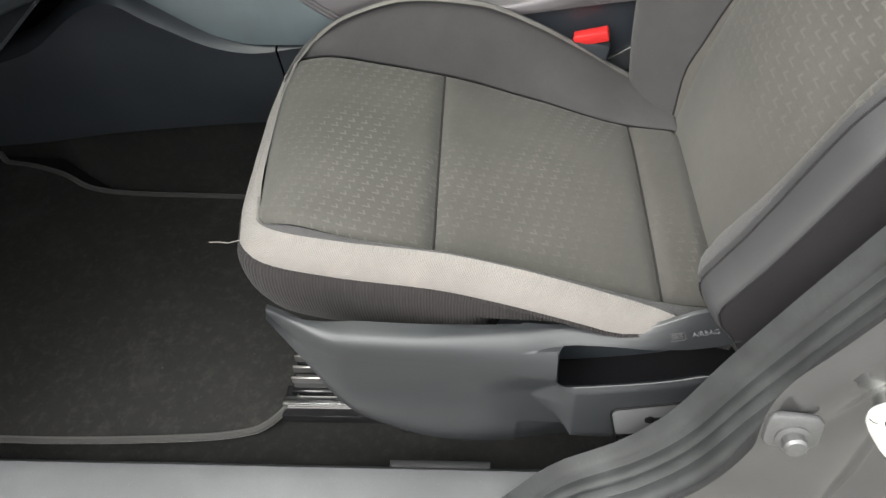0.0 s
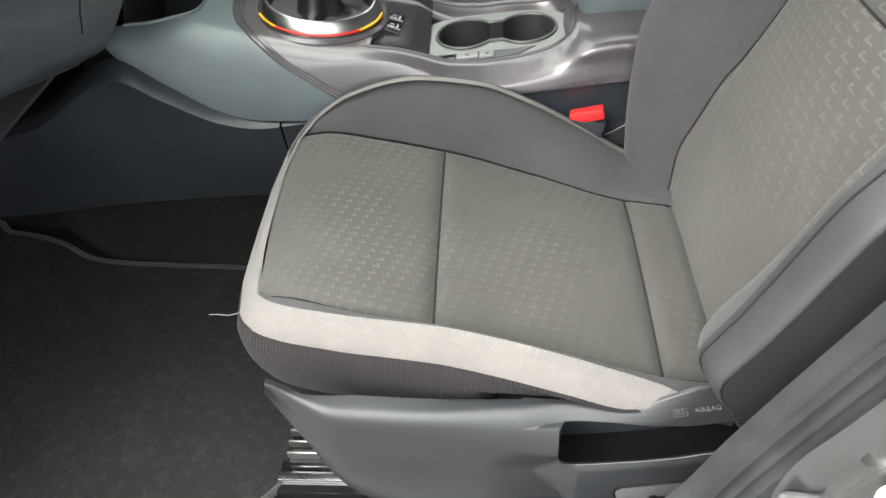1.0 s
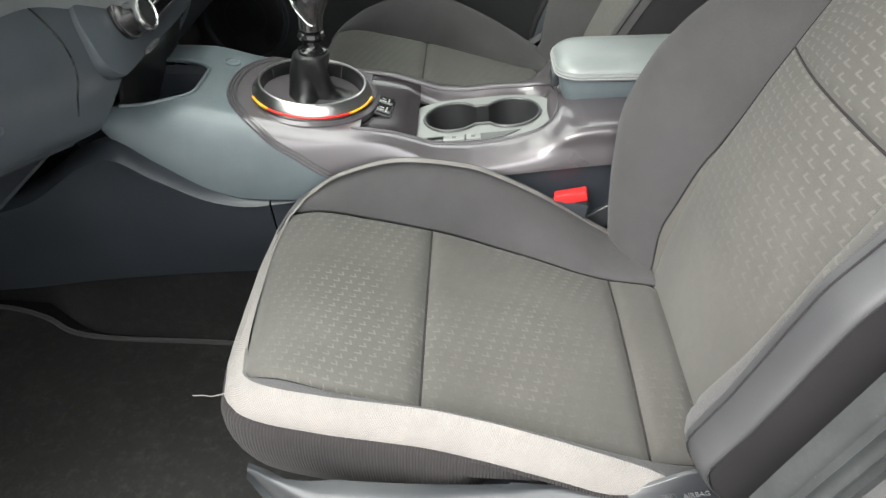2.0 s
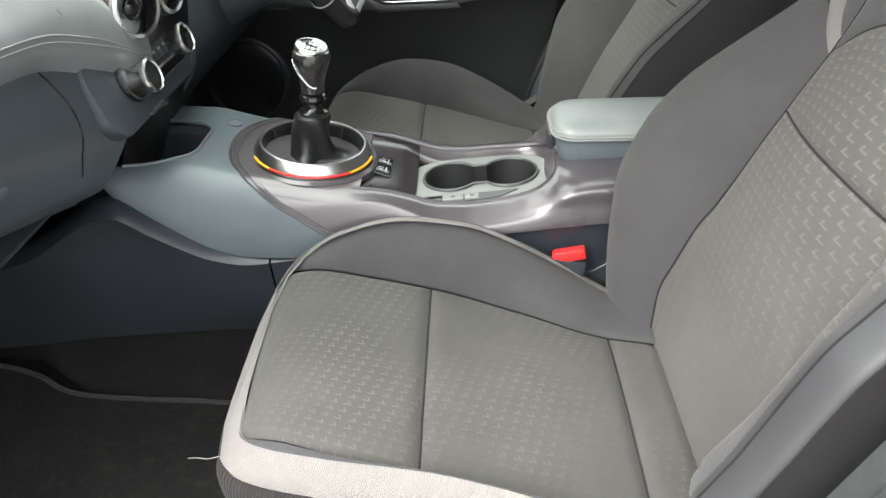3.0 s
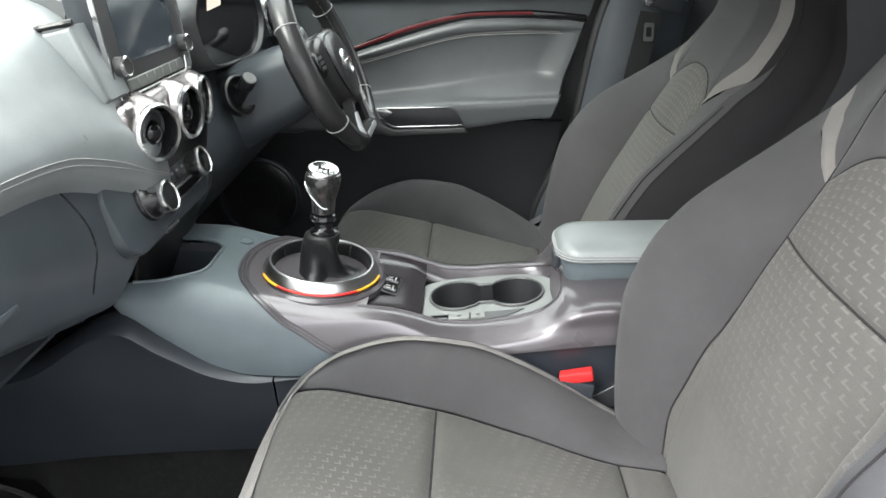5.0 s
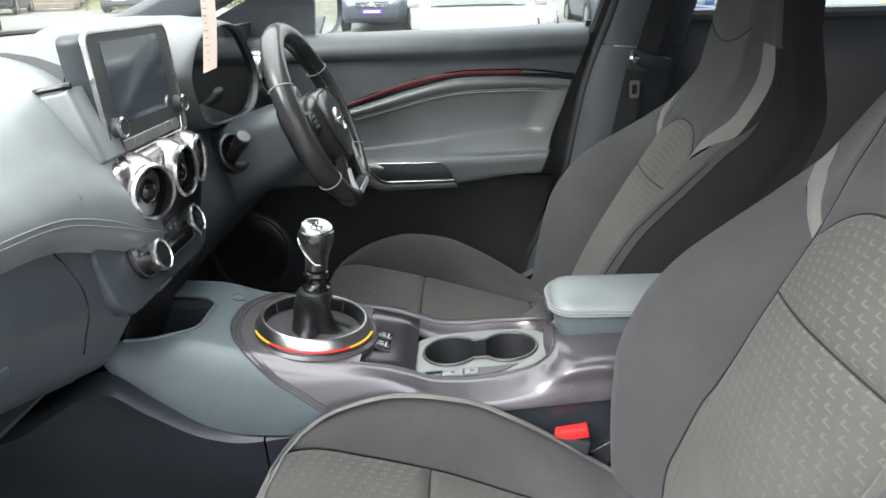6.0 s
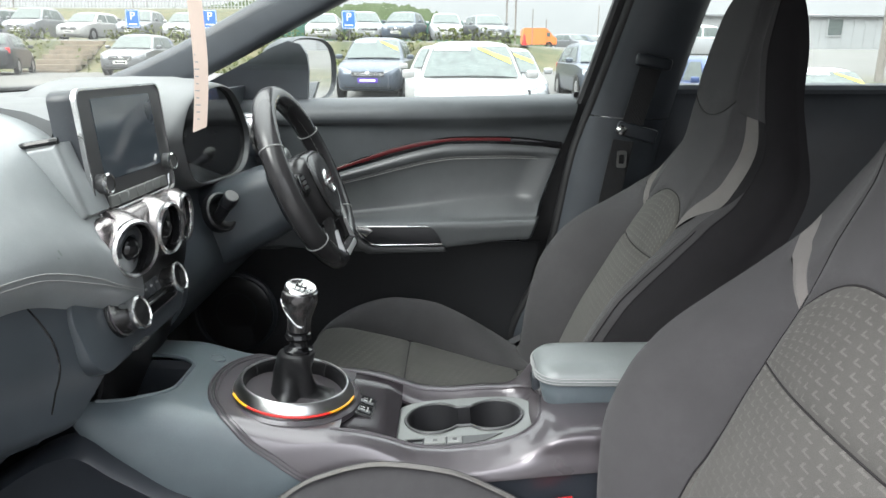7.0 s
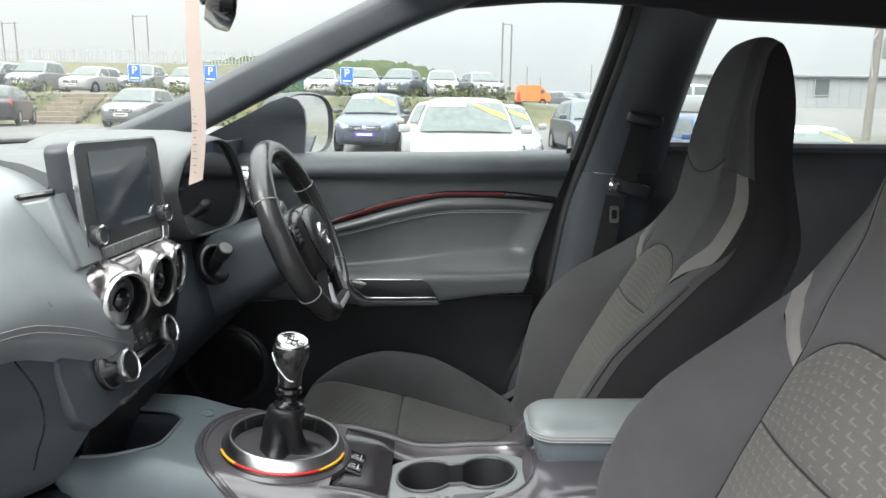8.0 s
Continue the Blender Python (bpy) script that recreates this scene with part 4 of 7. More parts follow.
knob_at = pose(0.012, 0, 0.096, 0, 5, 0)
knob_form = ((0.0125, 0), (0.0165, 0.0015), (0.0172, 0.01), (0.018, 0.022), (0.022, 0.034), (0.026, 0.046), (0.0272, 0.054), (0.0255, 0.061), (0.02, 0.064))
part("knob", lathe(knob_form, 40, knob_at, 1.05), M["knob_metal"], lever, "gunmetal gear knob")
swoop = []
for a in np.linspace(radians(165), radians(300), 24):
    h = lerp(0.047, 0.012, step(radians(170), radians(290), a))
    r = 0.0178 + 0.0088 * step(0.012, 0.05, h)
    swoop.append(knob_at @ Vector((r * math.cos(a), 1.05 * r * math.sin(a), h)))
cap_at = knob_at @ pose(0, 0, 0.062, 9, 9, 0) @ pose(0, 0, -0.061)
part("knob_line", tube(swoop, 0.0014, 6), M["chrome"], lever, "chrome swoop line")
part("knob_cap", lathe(((0.0228, 0.0618), (0.0235, 0.0645), (0.0215, 0.068), (0.018, 0.0685), (0.016, 0.067), (0, 0.067)), 40, cap_at), M["chrome"], lever, "chrome cap")
for dx, w, l in ((0, 0.0016, 0.02), (-0.007, 0.0016, 0.012), (0.007, 0.0016, 0.012)):
    part("gate_mark", rbox(w, l, 0.0006, 0, 1, cap_at @ pose(dx, 0, 0.0675)), M["black_gloss"], lever)
part("gate_mark", rbox(0.0156, 0.0016, 0.0006, 0, 1, cap_at @ pose(0, 0, 0.0675)), M["black_gloss"], lever)

# switches on the ramp behind the ring
pad_at = pose(-0.091, -0.008, shell_top(-0.091) - 0.0035, 0, 19, -3)
pad = part("switch_pad", rbox(0.027, 0.054, 0.003, 0.0012, 2, pad_at), M["bezel"], console, "two ramp switches in a dark frame")
for dy in (-0.0135, 0.0135):
    at = pad_at @ pose(0, dy, 0.0022)
    part("switch", rbox(0.0215, 0.023, 0.003, 0.001, 2, at), M["black_gloss"], pad)
    for dx, ddy, w, l in ((0.004, 0, 0.0024, 0.013), (-0.004, 0.003, 0.007, 0.0022), (-0.003, -0.004, 0.006, 0.0022)):
        part("switch_mark", rbox(w, l, 0.0006, 0, 1, at @ pose(dx, ddy, 0.0016)), M["thread"], pad)

# cup holders: a pewter plate with two joined wells
CUP_Z = 0.4335


def cup_outline(r, gap, neck, n=22):
    pts = []
    for k in range(n):
        a = lerp(40, 320, k / (n - 1))
        pts.append((-gap + r * math.cos(radians(a)), r * math.sin(radians(a))))
    for k in range(n):
        a = lerp(-140, 140, k / (n - 1))
        pts.append((gap + r * math.cos(radians(a)), r * math.sin(radians(a))))
    return pts


inner = cup_outline(0.043, 0.043, 0.02)
outer = []
for x, y in inner:
    a = math.atan2(y * 1.6, x)
    c, s = math.cos(a), math.sin(a)
    k = (abs(c) ** 3.4 + abs(s) ** 3.4) ** (-1 / 3.4)
    outer.append((0.11 * k * c - 0.001, 0.0705 * k * s - 0.0105))
cup_at = pose(0.056, -0.004, CUP_Z, 0, -5, 0)
part("cup_plate", frame_ring(outer, inner, 0.004, cup_at), M["plate"], console, "pewter cup holder plate")
well = [[(x * f, y * f, z) for x, y in inner] for f, z in ((1.02, 0.0055), (0.99, 0.006), (0.97, 0.003), (0.9, -0.075), (0.86, -0.08))]
cup = loft(well, caps=False)
cup.faces.new([v for v in cup.verts][-len(inner):])
part("cup_well", cup, M["pit"], console, "two joined cup wells")
bpy.data.objects["cup_well"].matrix_basis = cup_at
part("cup_rim", tube([cup_at @ Vector((x * 1.02, y * 1.02, 0.0055)) for x, y in inner], 0.0022, 6, True), M["bezel"], console)
strip_at = cup_at @ pose(0, -0.0675, 0.0042)
part("switch_strip", prism([(-0.085, 0.011), (-0.08, -0.0095), (-0.03, -0.011), (0.0, -0.011), (0.03, -0.004), (0.055, 0.013), (0.02, 0.0105)], 0.0012, strip_at), M["bezel"], console, "sunken switch strip")
for x0, x1 in ((-0.056, -0.026), (-0.0235, -0.003)):
    part("seat_heat_switch", rbox(x1 - x0, 0.0165, 0.004, 0.0012, 2, strip_at @ pose((x0 + x1) / 2, -0.0005, 0.002)), M["pale_key"], console, "small pale grey switch")
    part("switch_mark", rbox(0.006, 0.005, 0.0006, 0, 1, strip_at @ pose((x0 + x1) / 2, -0.001, 0.0042)), M["bezel"], console)
part("switch_gap", rbox(0.024, 0.0165, 0.0028, 0.0012, 2, strip_at @ pose(-0.0695, -0.0005, 0.0008)), M["black_gloss"], console)

# armrest
arm = thing("armrest", "slate leatherette armrest with double stitching", "armrest", (0.158, 0.004, 0.446))


def slab(levels, w=0.34, h=0.122, r=0.034):
    """A rounded block from (height, inset) levels; its front end is narrower than its back."""
    rings = []
    for z, i in levels:
        rings.append([(px + w / 2, py * lerp(0.93, 1, min(1, (px + w / 2) / 0.12)), z + 0.004 * step(-0.17, 0.1, px)) for px, py in rrect(w - 2 * i, h - 2 * i, max(r - i * 0.5, 0.006), 8)])
    return loft(rings)


part("arm_base", slab(((-0.008, 0.03), (0.0, 0.026), (0.035, 0.012), (0.06, 0.006), (0.066, 0.007))), M["slate"], arm, "dark slate base of the armrest")
part("arm_pad", slab(((0.0665, 0.004), (0.0675, 0.0005), (0.071, -0.001), (0.077, 0.0), (0.0835, 0.0035), (0.0885, 0.009), (0.092, 0.017), (0.094, 0.028), (0.0945, 0.045))), M["arm"], arm, "padded lid")
for z, i in ((0.0705, -0.0013), (0.0745, -0.0011), (0.0785, 0.0002)):
    part("stitch", tube([(px + 0.17, py * lerp(0.93, 1, min(1, (px + 0.17) / 0.12)), z + 0.004 * step(-0.17, 0.1, px)) for px, py in rrect(0.34 - 2 * i, 0.122 - 2 * i, 0.034, 8)], 0.0007, 5, True), M["thread"], arm, "pale stitching")
part("arm_latch", rbox(0.012, 0.03, 0.022, 0.004, 2, pose(0.003, 0, 0.05)), M["plastic"], arm)

# belt buckle by the passenger cushion
buckle = thing("belt_buckle", "red-buttoned belt buckle beside the cushion", "buckle", (0.174, -0.148, 0.357), turn=-8)
part("buckle_body", rbox(0.05, 0.02, 0.07, 0.005, 2, pose(0, 0, -0.008, 0, 10, 0)), M["plastic"], buckle)
part("release_button", rbox(0.046, 0.017, 0.016, 0.003, 2, pose(0.004, -0.001, 0.031, 0, -16, 0)), M["red"], buckle, "red release button")
part("strap", rbox(0.026, 0.006, 0.16, 0.002, 1, pose(0, 0.004, -0.12)), M["plastic"], buckle)
part("tongue_bracket", lathe(((0.011, 0), (0.011, 0.006), (0, 0.008)), 16, facing((0.062, 0.0, -0.04), (-0.3, -1, 0.3))), M["steel"], buckle)

# ---------------------------------------------------------------- dashboard
dash = thing("dashboard", "dark soft-touch dashboard with stitched pad", "dashboard")
pad_low = curve((-0.72, 0.75), (-0.4, 0.742), (-0.27, 0.73), (-0.18, 0.7), (-0.1, 0.665), (-0.05, 0.645))


def dash_pad(u, v):
    y = lerp(-0.72, -0.075, u)
    low = pad_low(y)
    cen = step(-0.3, -0.1, y)
    c2 = step(-0.27, -0.1, y)
    prof = ((-1.02, 0.874), (-0.8, 0.886), (-0.62, lerp(0.885, 0.892, c2)), (-0.53, lerp(0.868, 0.884, c2)), (-0.47, lerp(0.835, 0.855, c2)), (-0.43, lerp(0.79, 0.8, c2)), (lerp(-0.41, -0.39, cen), 0.5 * (0.79 + low)), (lerp(-0.405, -0.38, cen), low), (lerp(-0.425, -0.4, cen), low - 0.03))
    k = v * (len(prof) - 1)
    i = min(int(k), len(prof) - 2)
    p = [prof[max(i - 1, 0)], prof[i], prof[i + 1], prof[min(i + 2, len(prof) - 1)]]
    t = k - i
    out = []
    for c in (0, 1):
        a, b, cc, d = (q[c] for q in p)
        out.append(0.5 * (2 * b + (cc - a) * t + (2 * a - 5 * b + 4 * cc - d) * t * t + (3 * b - a - 3 * cc + d) * t ** 3))
    return Vector((out[0], y, out[1]))


part("passenger_pad", patch(dash_pad, 50, 60, thick=0.006), M["soft"], dash, "large padded passenger side of the dashboard")
stitch_line = curve((-0.72, 0.742), (-0.45, 0.75), (-0.352, 0.746), (-0.307, 0.742), (-0.257, 0.735), (-0.216, 0.722), (-0.171, 0.703), (-0.129, 0.681), (-0.08, 0.661))
for off in (0.0, -0.0105):
    pts = []
    for i in range(60):
        y = lerp(-0.72, -0.08, i / 59)
        goal = stitch_line(y) + off
        lo, hi = 0.5, 0.875
        for _ in range(24):
            mid = 0.5 * (lo + hi)
            lo, hi = (mid, hi) if dash_pad((y + 0.72) / 0.645, mid).z > goal else (lo, mid)
        pts.append(dash_pad((y + 0.72) / 0.645, lo) + Vector((0.0066, 0, 0.001)))
    part("stitch_line", tube(pts, 0.0008, 5), M["thread"], dash, "pale double stitching")


glove_low = curve((-0.72, 0.655), (-0.44, 0.586), (-0.36, 0.562), (-0.22, 0.522), (-0.1, 0.5))
glove_end = curve((0.5, -0.236), (0.526, -0.217), (0.561, -0.178), (0.595, -0.136), (0.638, -0.106), (0.7, -0.08))


def glovebox(u, v):
    """The lid and its surround: its inner end slants away to the centre stack."""
    end = -0.17
    for _ in range(6):
        y = lerp(-0.72, end, u)
        z = lerp(pad_low(y) - 0.026, glove_low(y), v)
        end = glove_end(z)
    cen = step(-0.3, -0.1, y)
    bulge = 0.014 * math.sin(math.pi * min(1, v * 1.05)) ** 0.8
    return Vector((lerp(-0.422, -0.404, cen) - 0.002 + bulge - 0.03 * step(0.82, 1, v) ** 2 - 0.03 * step(0.965, 1, u) ** 1.5, y, z))


part("glovebox", patch(glovebox, 90, 50, thick=0.006), M["lid"], dash, "glovebox lid")
lid = []
for i in range(40):
    a = i / 39
    y = -0.262 + 0.036 * math.sin(min(1, a * 1.25) * math.pi / 1.5) - 0.03 * a
    lo, hi = 0.3, 0.95
    for _ in range(24):
        mid = 0.5 * (lo + hi)
        lo, hi = (mid, hi) if glovebox(mid, lerp(0.02, 0.75, a)).y < y else (lo, mid)
    lid.append(glovebox(lo, lerp(0.02, 0.75, a)) + Vector((0.006, 0, 0)))
part("lid_gap", tube(lid, 0.0014, 5), M["black_gloss"], dash)
latch = glovebox(0.52, 0.62)
part("lid_handle", rbox(0.01, 0.034, 0.01, 0.004, 2, Matrix.Translation(latch + Vector((0.004, 0, 0)))), M["lid"], dash, "glovebox handle")
under = patch(lambda u, v: Vector((lerp(-0.47, -0.9, v), lerp(-0.72, 0.7, u), lerp(0.52, 0.42, v))), 8, 4, thick=0.004)
part("under_panel", under, M["plastic"], dash)
part("firewall", rbox(0.02, 1.44, 0.9, 0.0, 1, pose(-1.045, 0, 0.46)), M["carpet"], dash)

# top of the dash across to the driver
def dash_top(u, v):
    y = lerp(-0.08, 0.72, u)
    x = lerp(-1.02, -0.46, v)
    return Vector((x, y, 0.882 + 0.022 * v - 0.006 * v * v - 0.02 * step(0.9, 1, v)))


part("driver_top", patch(dash_top, 40, 16, thick=-0.02), M["top"], dash)


def driver_face(u, v):
    y = lerp(0.11, 0.72, u)
    prof = curve((0, 0.0), (0.2, -0.015), (0.45, 0.02), (0.75, 0.06), (1, 0.0))
    return Vector((-0.455 + prof(v), y, lerp(0.895, 0.5, v)))


part("driver_face", patch(driver_face, 24, 24, thick=0.006), M["lid"], dash)
# notch and wedge behind the screen
part("screen_wedge", prism([(-0.478, 0.85), (-0.425, 0.86), (-0.396, 0.775), (-0.43, 0.745)], 0.06, Matrix(((1, 0, 0, 0), (0, 0, 1, -0.149), (0, 1, 0, 0), (0, 0, 0, 1))), 0.008, 4), M["soft"], dash, "folded edge beside the screen")
part("fold_gap", tube([(-0.482, -0.14, 0.852), (-0.46, -0.146, 0.8575), (-0.44, -0.146, 0.861), (-0.424, -0.142, 0.8635)], 0.004, 8), M["black_gloss"], dash)
# touch screen
scr_m = facing((-0.409, 0.0036, 0.841), (1, -0.01, 0.082))
screen = thing("touch_screen", "upright tablet-style touch screen in a pale frame", "screen")
part("housing", prism(rrect(0.238, 0.158, 0.014), 0.032, scr_m @ Matrix.Translation((0, 0, -0.034)), 0.004), M["plastic"], screen)
part("frame", frame_ring(rrect(0.24, 0.16, 0.015), rrect(0.2345, 0.1545, 0.0135), 0.006, scr_m @ Matrix.Translation((0, 0, -0.002))), M["chrome"], screen, "silver frame")
part("bezel", prism(rrect(0.2345, 0.1545, 0.0135), 0.004, scr_m @ Matrix.Translation((0, 0, -0.002))), M["bezel"], screen, "dark grey bezel")
part("display", prism(rrect(0.168, 0.103, 0.003), 0.001, scr_m @ Matrix.Translation((0.0, 0.015, 0.002))), M["screen"], screen, "switched-off display")
for dx, dy in ((-0.1, -0.037), (0.1, -0.037)):
    knob = part("dial", lathe(((0.0125, 0), (0.0125, 0.012), (0.0115, 0.014), (0.0095, 0.0135), (0, 0.0135)), 28, scr_m @ Matrix.Translation((dx, dy, 0.002))), M["bezel"], screen)
    part("dial_ring", lathe(((0.0128, 0.01), (0.0132, 0.013), (0.0115, 0.0148), (0.0098, 0.014)), 28, scr_m @ Matrix.Translation((dx, dy, 0.002))), M["chrome"], knob)
# pale colour stands in for sunlight on the dark keys
for k in range(7):
    part("key", rbox(0.0235, 0.015, 0.005, 0.0012, 1, scr_m @ pose(-0.075 + 0.025 * k, -0.063, 0.003)), M["pale_key"], screen)
part("key_trim", tube([scr_m @ Vector((x, y, 0.005)) for x, y in ((-0.092, -0.0735), (-0.085, -0.0745), (0.086, -0.0745), (0.094, -0.071), (0.097, -0.055))], 0.0016, 6), M["chrome"], screen, "bright line under the keys")

# vents in gunmetal pods
vents = thing("centre_vents", "three round air vents in gunmetal pods", "air vent")
for x, y, z, swing in ((-0.368, -0.1, 0.722, -0.38), (-0.368, 0.012, 0.722, -0.08), (-0.375, 0.088, 0.722, 0.1)):
    m = facing((x, y, z), (1, swing, -0.02)) @ Matrix.Scale(0.86, 4)
    pod = part("vent_pod", lathe(((0.062, -0.1), (0.058, -0.05), (0.05, -0.016), (0.044, -0.004), (0.043, 0.0)), 40, m), M["pod"], vents)
    part("vent_ring", lathe(((0.0435, -0.006), (0.044, 0.002), (0.041, 0.006), (0.037, 0.004), (0.0355, -0.01)), 40, m), M["chrome"], pod, "chrome ring")
    part("vent_throat", lathe(((0.036, 0.0), (0.034, -0.03), (0, -0.032)), 32, m), M["black_gloss"], pod)
    part("vent_barrel", lathe(((0.03, -0.026), (0.031, -0.014), (0.027, -0.006), (0.02, -0.006), (0.018, -0.02), (0, -0.022)), 32, m @ pose(-0.004, 0.002, 0, 14, 16, 0)), M["plastic"], pod)
    part("vent_ball", lathe(((0.0195, -0.016), (0.018, -0.006), (0.012, 0.002), (0.005, 0.005), (0, 0.0055)), 28, m @ pose(0.003, -0.004, -0.004, 10, 12, 0)), M["black_gloss"], pod)
    part("vent_lip", lathe(((0.033, -0.02), (0.0325, -0.006), (0.03, -0.003), (0.0275, -0.008)), 32, m @ pose(-0.001, 0.002, -0.004, 8, 12, 0)), M["bezel"], pod)
part("pod_bridge", rbox(0.06, 0.27, 0.075, 0.02, 3, pose(-0.41, -0.008, 0.728)), M["pod"], vents)

# climate panel
climate = thing("climate_panel", "dark climate control panel with two chrome dials", "control panel")
cm = facing((-0.383, -0.056, 0.643), (1, 0, 0.3))
part("fascia_surround", prism(rrect(0.285, 0.11, 0.04, 8), 0.03, cm @ Matrix.Translation((-0.014, 0, -0.036)), 0.006), M["lid"], climate)
part("fascia", prism(rrect(0.205, 0.062, 0.03, 8), 0.02, cm @ Matrix.Translation((0.006, 0, -0.02)), 0.004), M["black_gloss"], climate)
part("fascia_edge", tube([cm @ Vector((x + 0.006, y, 0.0)) for x, y in rrect(0.2, 0.057, 0.028, 8)], 0.0012, 6, True), M["gun"], climate)
for dx in (-0.064, 0.07):
    d = part("dial", lathe(((0.0185, 0), (0.0195, 0.003), (0.0195, 0.012), (0.0225, 0.017), (0.0235, 0.02), (0.0225, 0.0245), (0.0195, 0.0255), (0.0185, 0.0225), (0, 0.0225)), 10, cm @ Matrix.Translation((dx, -0.006 if dx < 0 else 0.0, 0))), M["chrome"], climate, "faceted chrome dial")
    part("dial_face", lathe(((0.0182, 0.022), (0.0182, 0.0235), (0, 0.0237)), 24, cm @ Matrix.Translation((dx, -0.006 if dx < 0 else 0.0, 0))), M["black_gloss"], d)
for k in range(5):
    part("key", rbox(0.016, 0.02, 0.006, 0.0015, 1, cm @ pose(-0.036 + 0.018 * k, 0.006, 0.002)), M["plastic"], climate)
    part("key_mark", rbox(0.006, 0.003, 0.0006, 0, 1, cm @ pose(-0.036 + 0.018 * k, 0.008, 0.0053)), M["thread"], climate)
part("key_bar", rbox(0.1, 0.004, 0.006, 0.001, 1, cm @ pose(0, -0.012, 0.003)), M["chrome"], climate)
# stack panel, run on in black over the shaded recess down to the tray
stack = patch(lambda u, v: Vector((lerp(-0.386, -0.47, v ** 1.6) - 0.01 * (2 * u - 1) ** 4, lerp(lerp(-0.14, -0.1, step(0.3, 0.7, v)), 0.13, u), lerp(0.7, 0.43, v))), 20, 14, thick=0.006)
part("stack_panel", stack, M["hide"], climate)
for k in range(3):
    part("port", rbox(0.016, 0.005, 0.008, 0.001, 1, cm @ pose(-0.06 + 0.012 * k, -0.05, -0.004)), M["bezel"], climate)

# instrument cluster and hood
cluster = thing("instrument_cluster", "hooded dark instrument cluster behind the wheel", "instruments")
pane_edge = smooth_loop([(0.238, 0.89), (0.186, 0.85), (0.178, 0.815), (0.224, 0.753), (0.37, 0.735), (0.485, 0.735), (0.538, 0.768), (0.539, 0.815), (0.475, 0.878), (0.417, 0.901), (0.34, 0.904)])


def cowl_ring(f, x):
    return [(x, 0.36 + (y - 0.36) * f, min(0.82 + (z - 0.82) * f, 0.921 - 0.03 * max(0, abs(y - 0.36) - 0.1))) for y, z in pane_edge]


part("cowl", loft([cowl_ring(f, x) for f, x in ((1.0, -0.412), (1.008, -0.403), (1.02, -0.4), (1.045, -0.402), (1.09, -0.415), (1.17, -0.45), (1.28, -0.51), (1.36, -0.6), (1.2, -0.66), (0.92, -0.72))], caps=False), M["top"], cluster, "smooth cowl round the dials")
part("dial_pane", loft([cowl_ring(f, x) for f, x in ((1.004, -0.425), (1.004, -0.41), (0.6, -0.409), (0.02, -0.409))], caps=False), M["black_gloss"], cluster, "unlit dial pane")
part("pane_rim", tube(cowl_ring(1.012, -0.4005), 0.0013, 6, True), M["bezel"], cluster)
# side air vent by the door
sv = facing((-0.4, 0.635, 0.79), (1, -0.15, 0.0))
side_vent = thing("side_vent", "round side air vent with a chrome ring", "air vent")
part("vent_ring", lathe(((0.05, -0.03), (0.05, 0.0), (0.046, 0.004), (0.041, 0.002), (0.039, -0.01)), 36, sv), M["chrome"], side_vent)
part("vent_throat", lathe(((0.04, 0), (0.037, -0.025), (0, -0.027)), 28, sv), M["black_gloss"], side_vent)
part("vent_tab", rbox(0.012, 0.02, 0.02, 0.004, 2, sv @ pose(0, 0, -0.004)), M["plastic"], side_vent)

# ---------------------------------------------------------------- steering wheel
WHEEL = Vector((-0.237, 0.362, 0.736))
wm = facing(WHEEL, (math.cos(radians(23)), 0, math.sin(radians(23))))
wheel = thing("steering_wheel", "black leather flat-bottomed steering wheel with silver spokes", "steering wheel")


def rim_point(a, r=0.166):
    c, s = math.cos(a), math.sin(a)
    return Vector((r * 1.02 * c, max(r * s, -0.152 - 0.004 * abs(c)), 0))


rim = []
for k in range(73):
    a = 2 * math.pi * k / 72
    p = rim_point(a)
    n = Vector((math.cos(a), math.sin(a), 0))
    rim.append([wm @ (p + 0.0185 * math.cos(b) * n + Vector((0, 0, 0.021 * math.sin(b)))) for b in np.linspace(0, 2 * math.pi, 17)[:-1]])
part("rim", weld(loft(rim, caps=False)), M["wheel_hide"], wheel, "stitched black leather rim")
for a in (28, 152, 215, 325):
    p = rim_point(radians(a))
    n = Vector((math.cos(radians(a)), math.sin(radians(a)), 0))
    ringpts = [wm @ (p + 0.019 * math.cos(b) * n + Vector((0, 0, 0.0215 * math.sin(b)))) for b in np.linspace(0, 2 * math.pi, 17)[:-1]]
    part("rim_seam", tube(ringpts, 0.0012, 5, True), M["thread"], wheel)
stitch = [wm @ (rim_point(a, 0.1495) + Vector((0, 0, 0.004))) for a in np.linspace(0, 2 * math.pi, 80)[:-1]]
part("rim_stitch", tube(stitch, 0.0012, 5, True), M["thread"], wheel)
hub = smooth_loop([(0.0, 0.05), (0.055, 0.046), (0.084, 0.022), (0.08, -0.03), (0.058, -0.072), (0.022, -0.094), (-0.022, -0.094), (-0.058, -0.072), (-0.08, -0.03), (-0.084, 0.022), (-0.055, 0.046)], 4)
part("hub", loft([[tuple(wm @ Vector((x * f, -0.022 + (y + 0.022) * f, z))) for x, y in hub] for f, z in ((0.9, -0.05), (1.0, -0.012), (1.0, 0.008), (0.95, 0.019), (0.85, 0.026), (0.6, 0.031), (0.2, 0.033))]), M["wheel_hide"], wheel, "airbag cover")
groove_pts = [wm @ Vector((x * 0.88, -0.022 + (y + 0.022) * 0.88, 0.0255)) for x, y in hub]
part("hub_groove", tube(groove_pts, 0.0012, 5, True), M["black_gloss"], wheel)
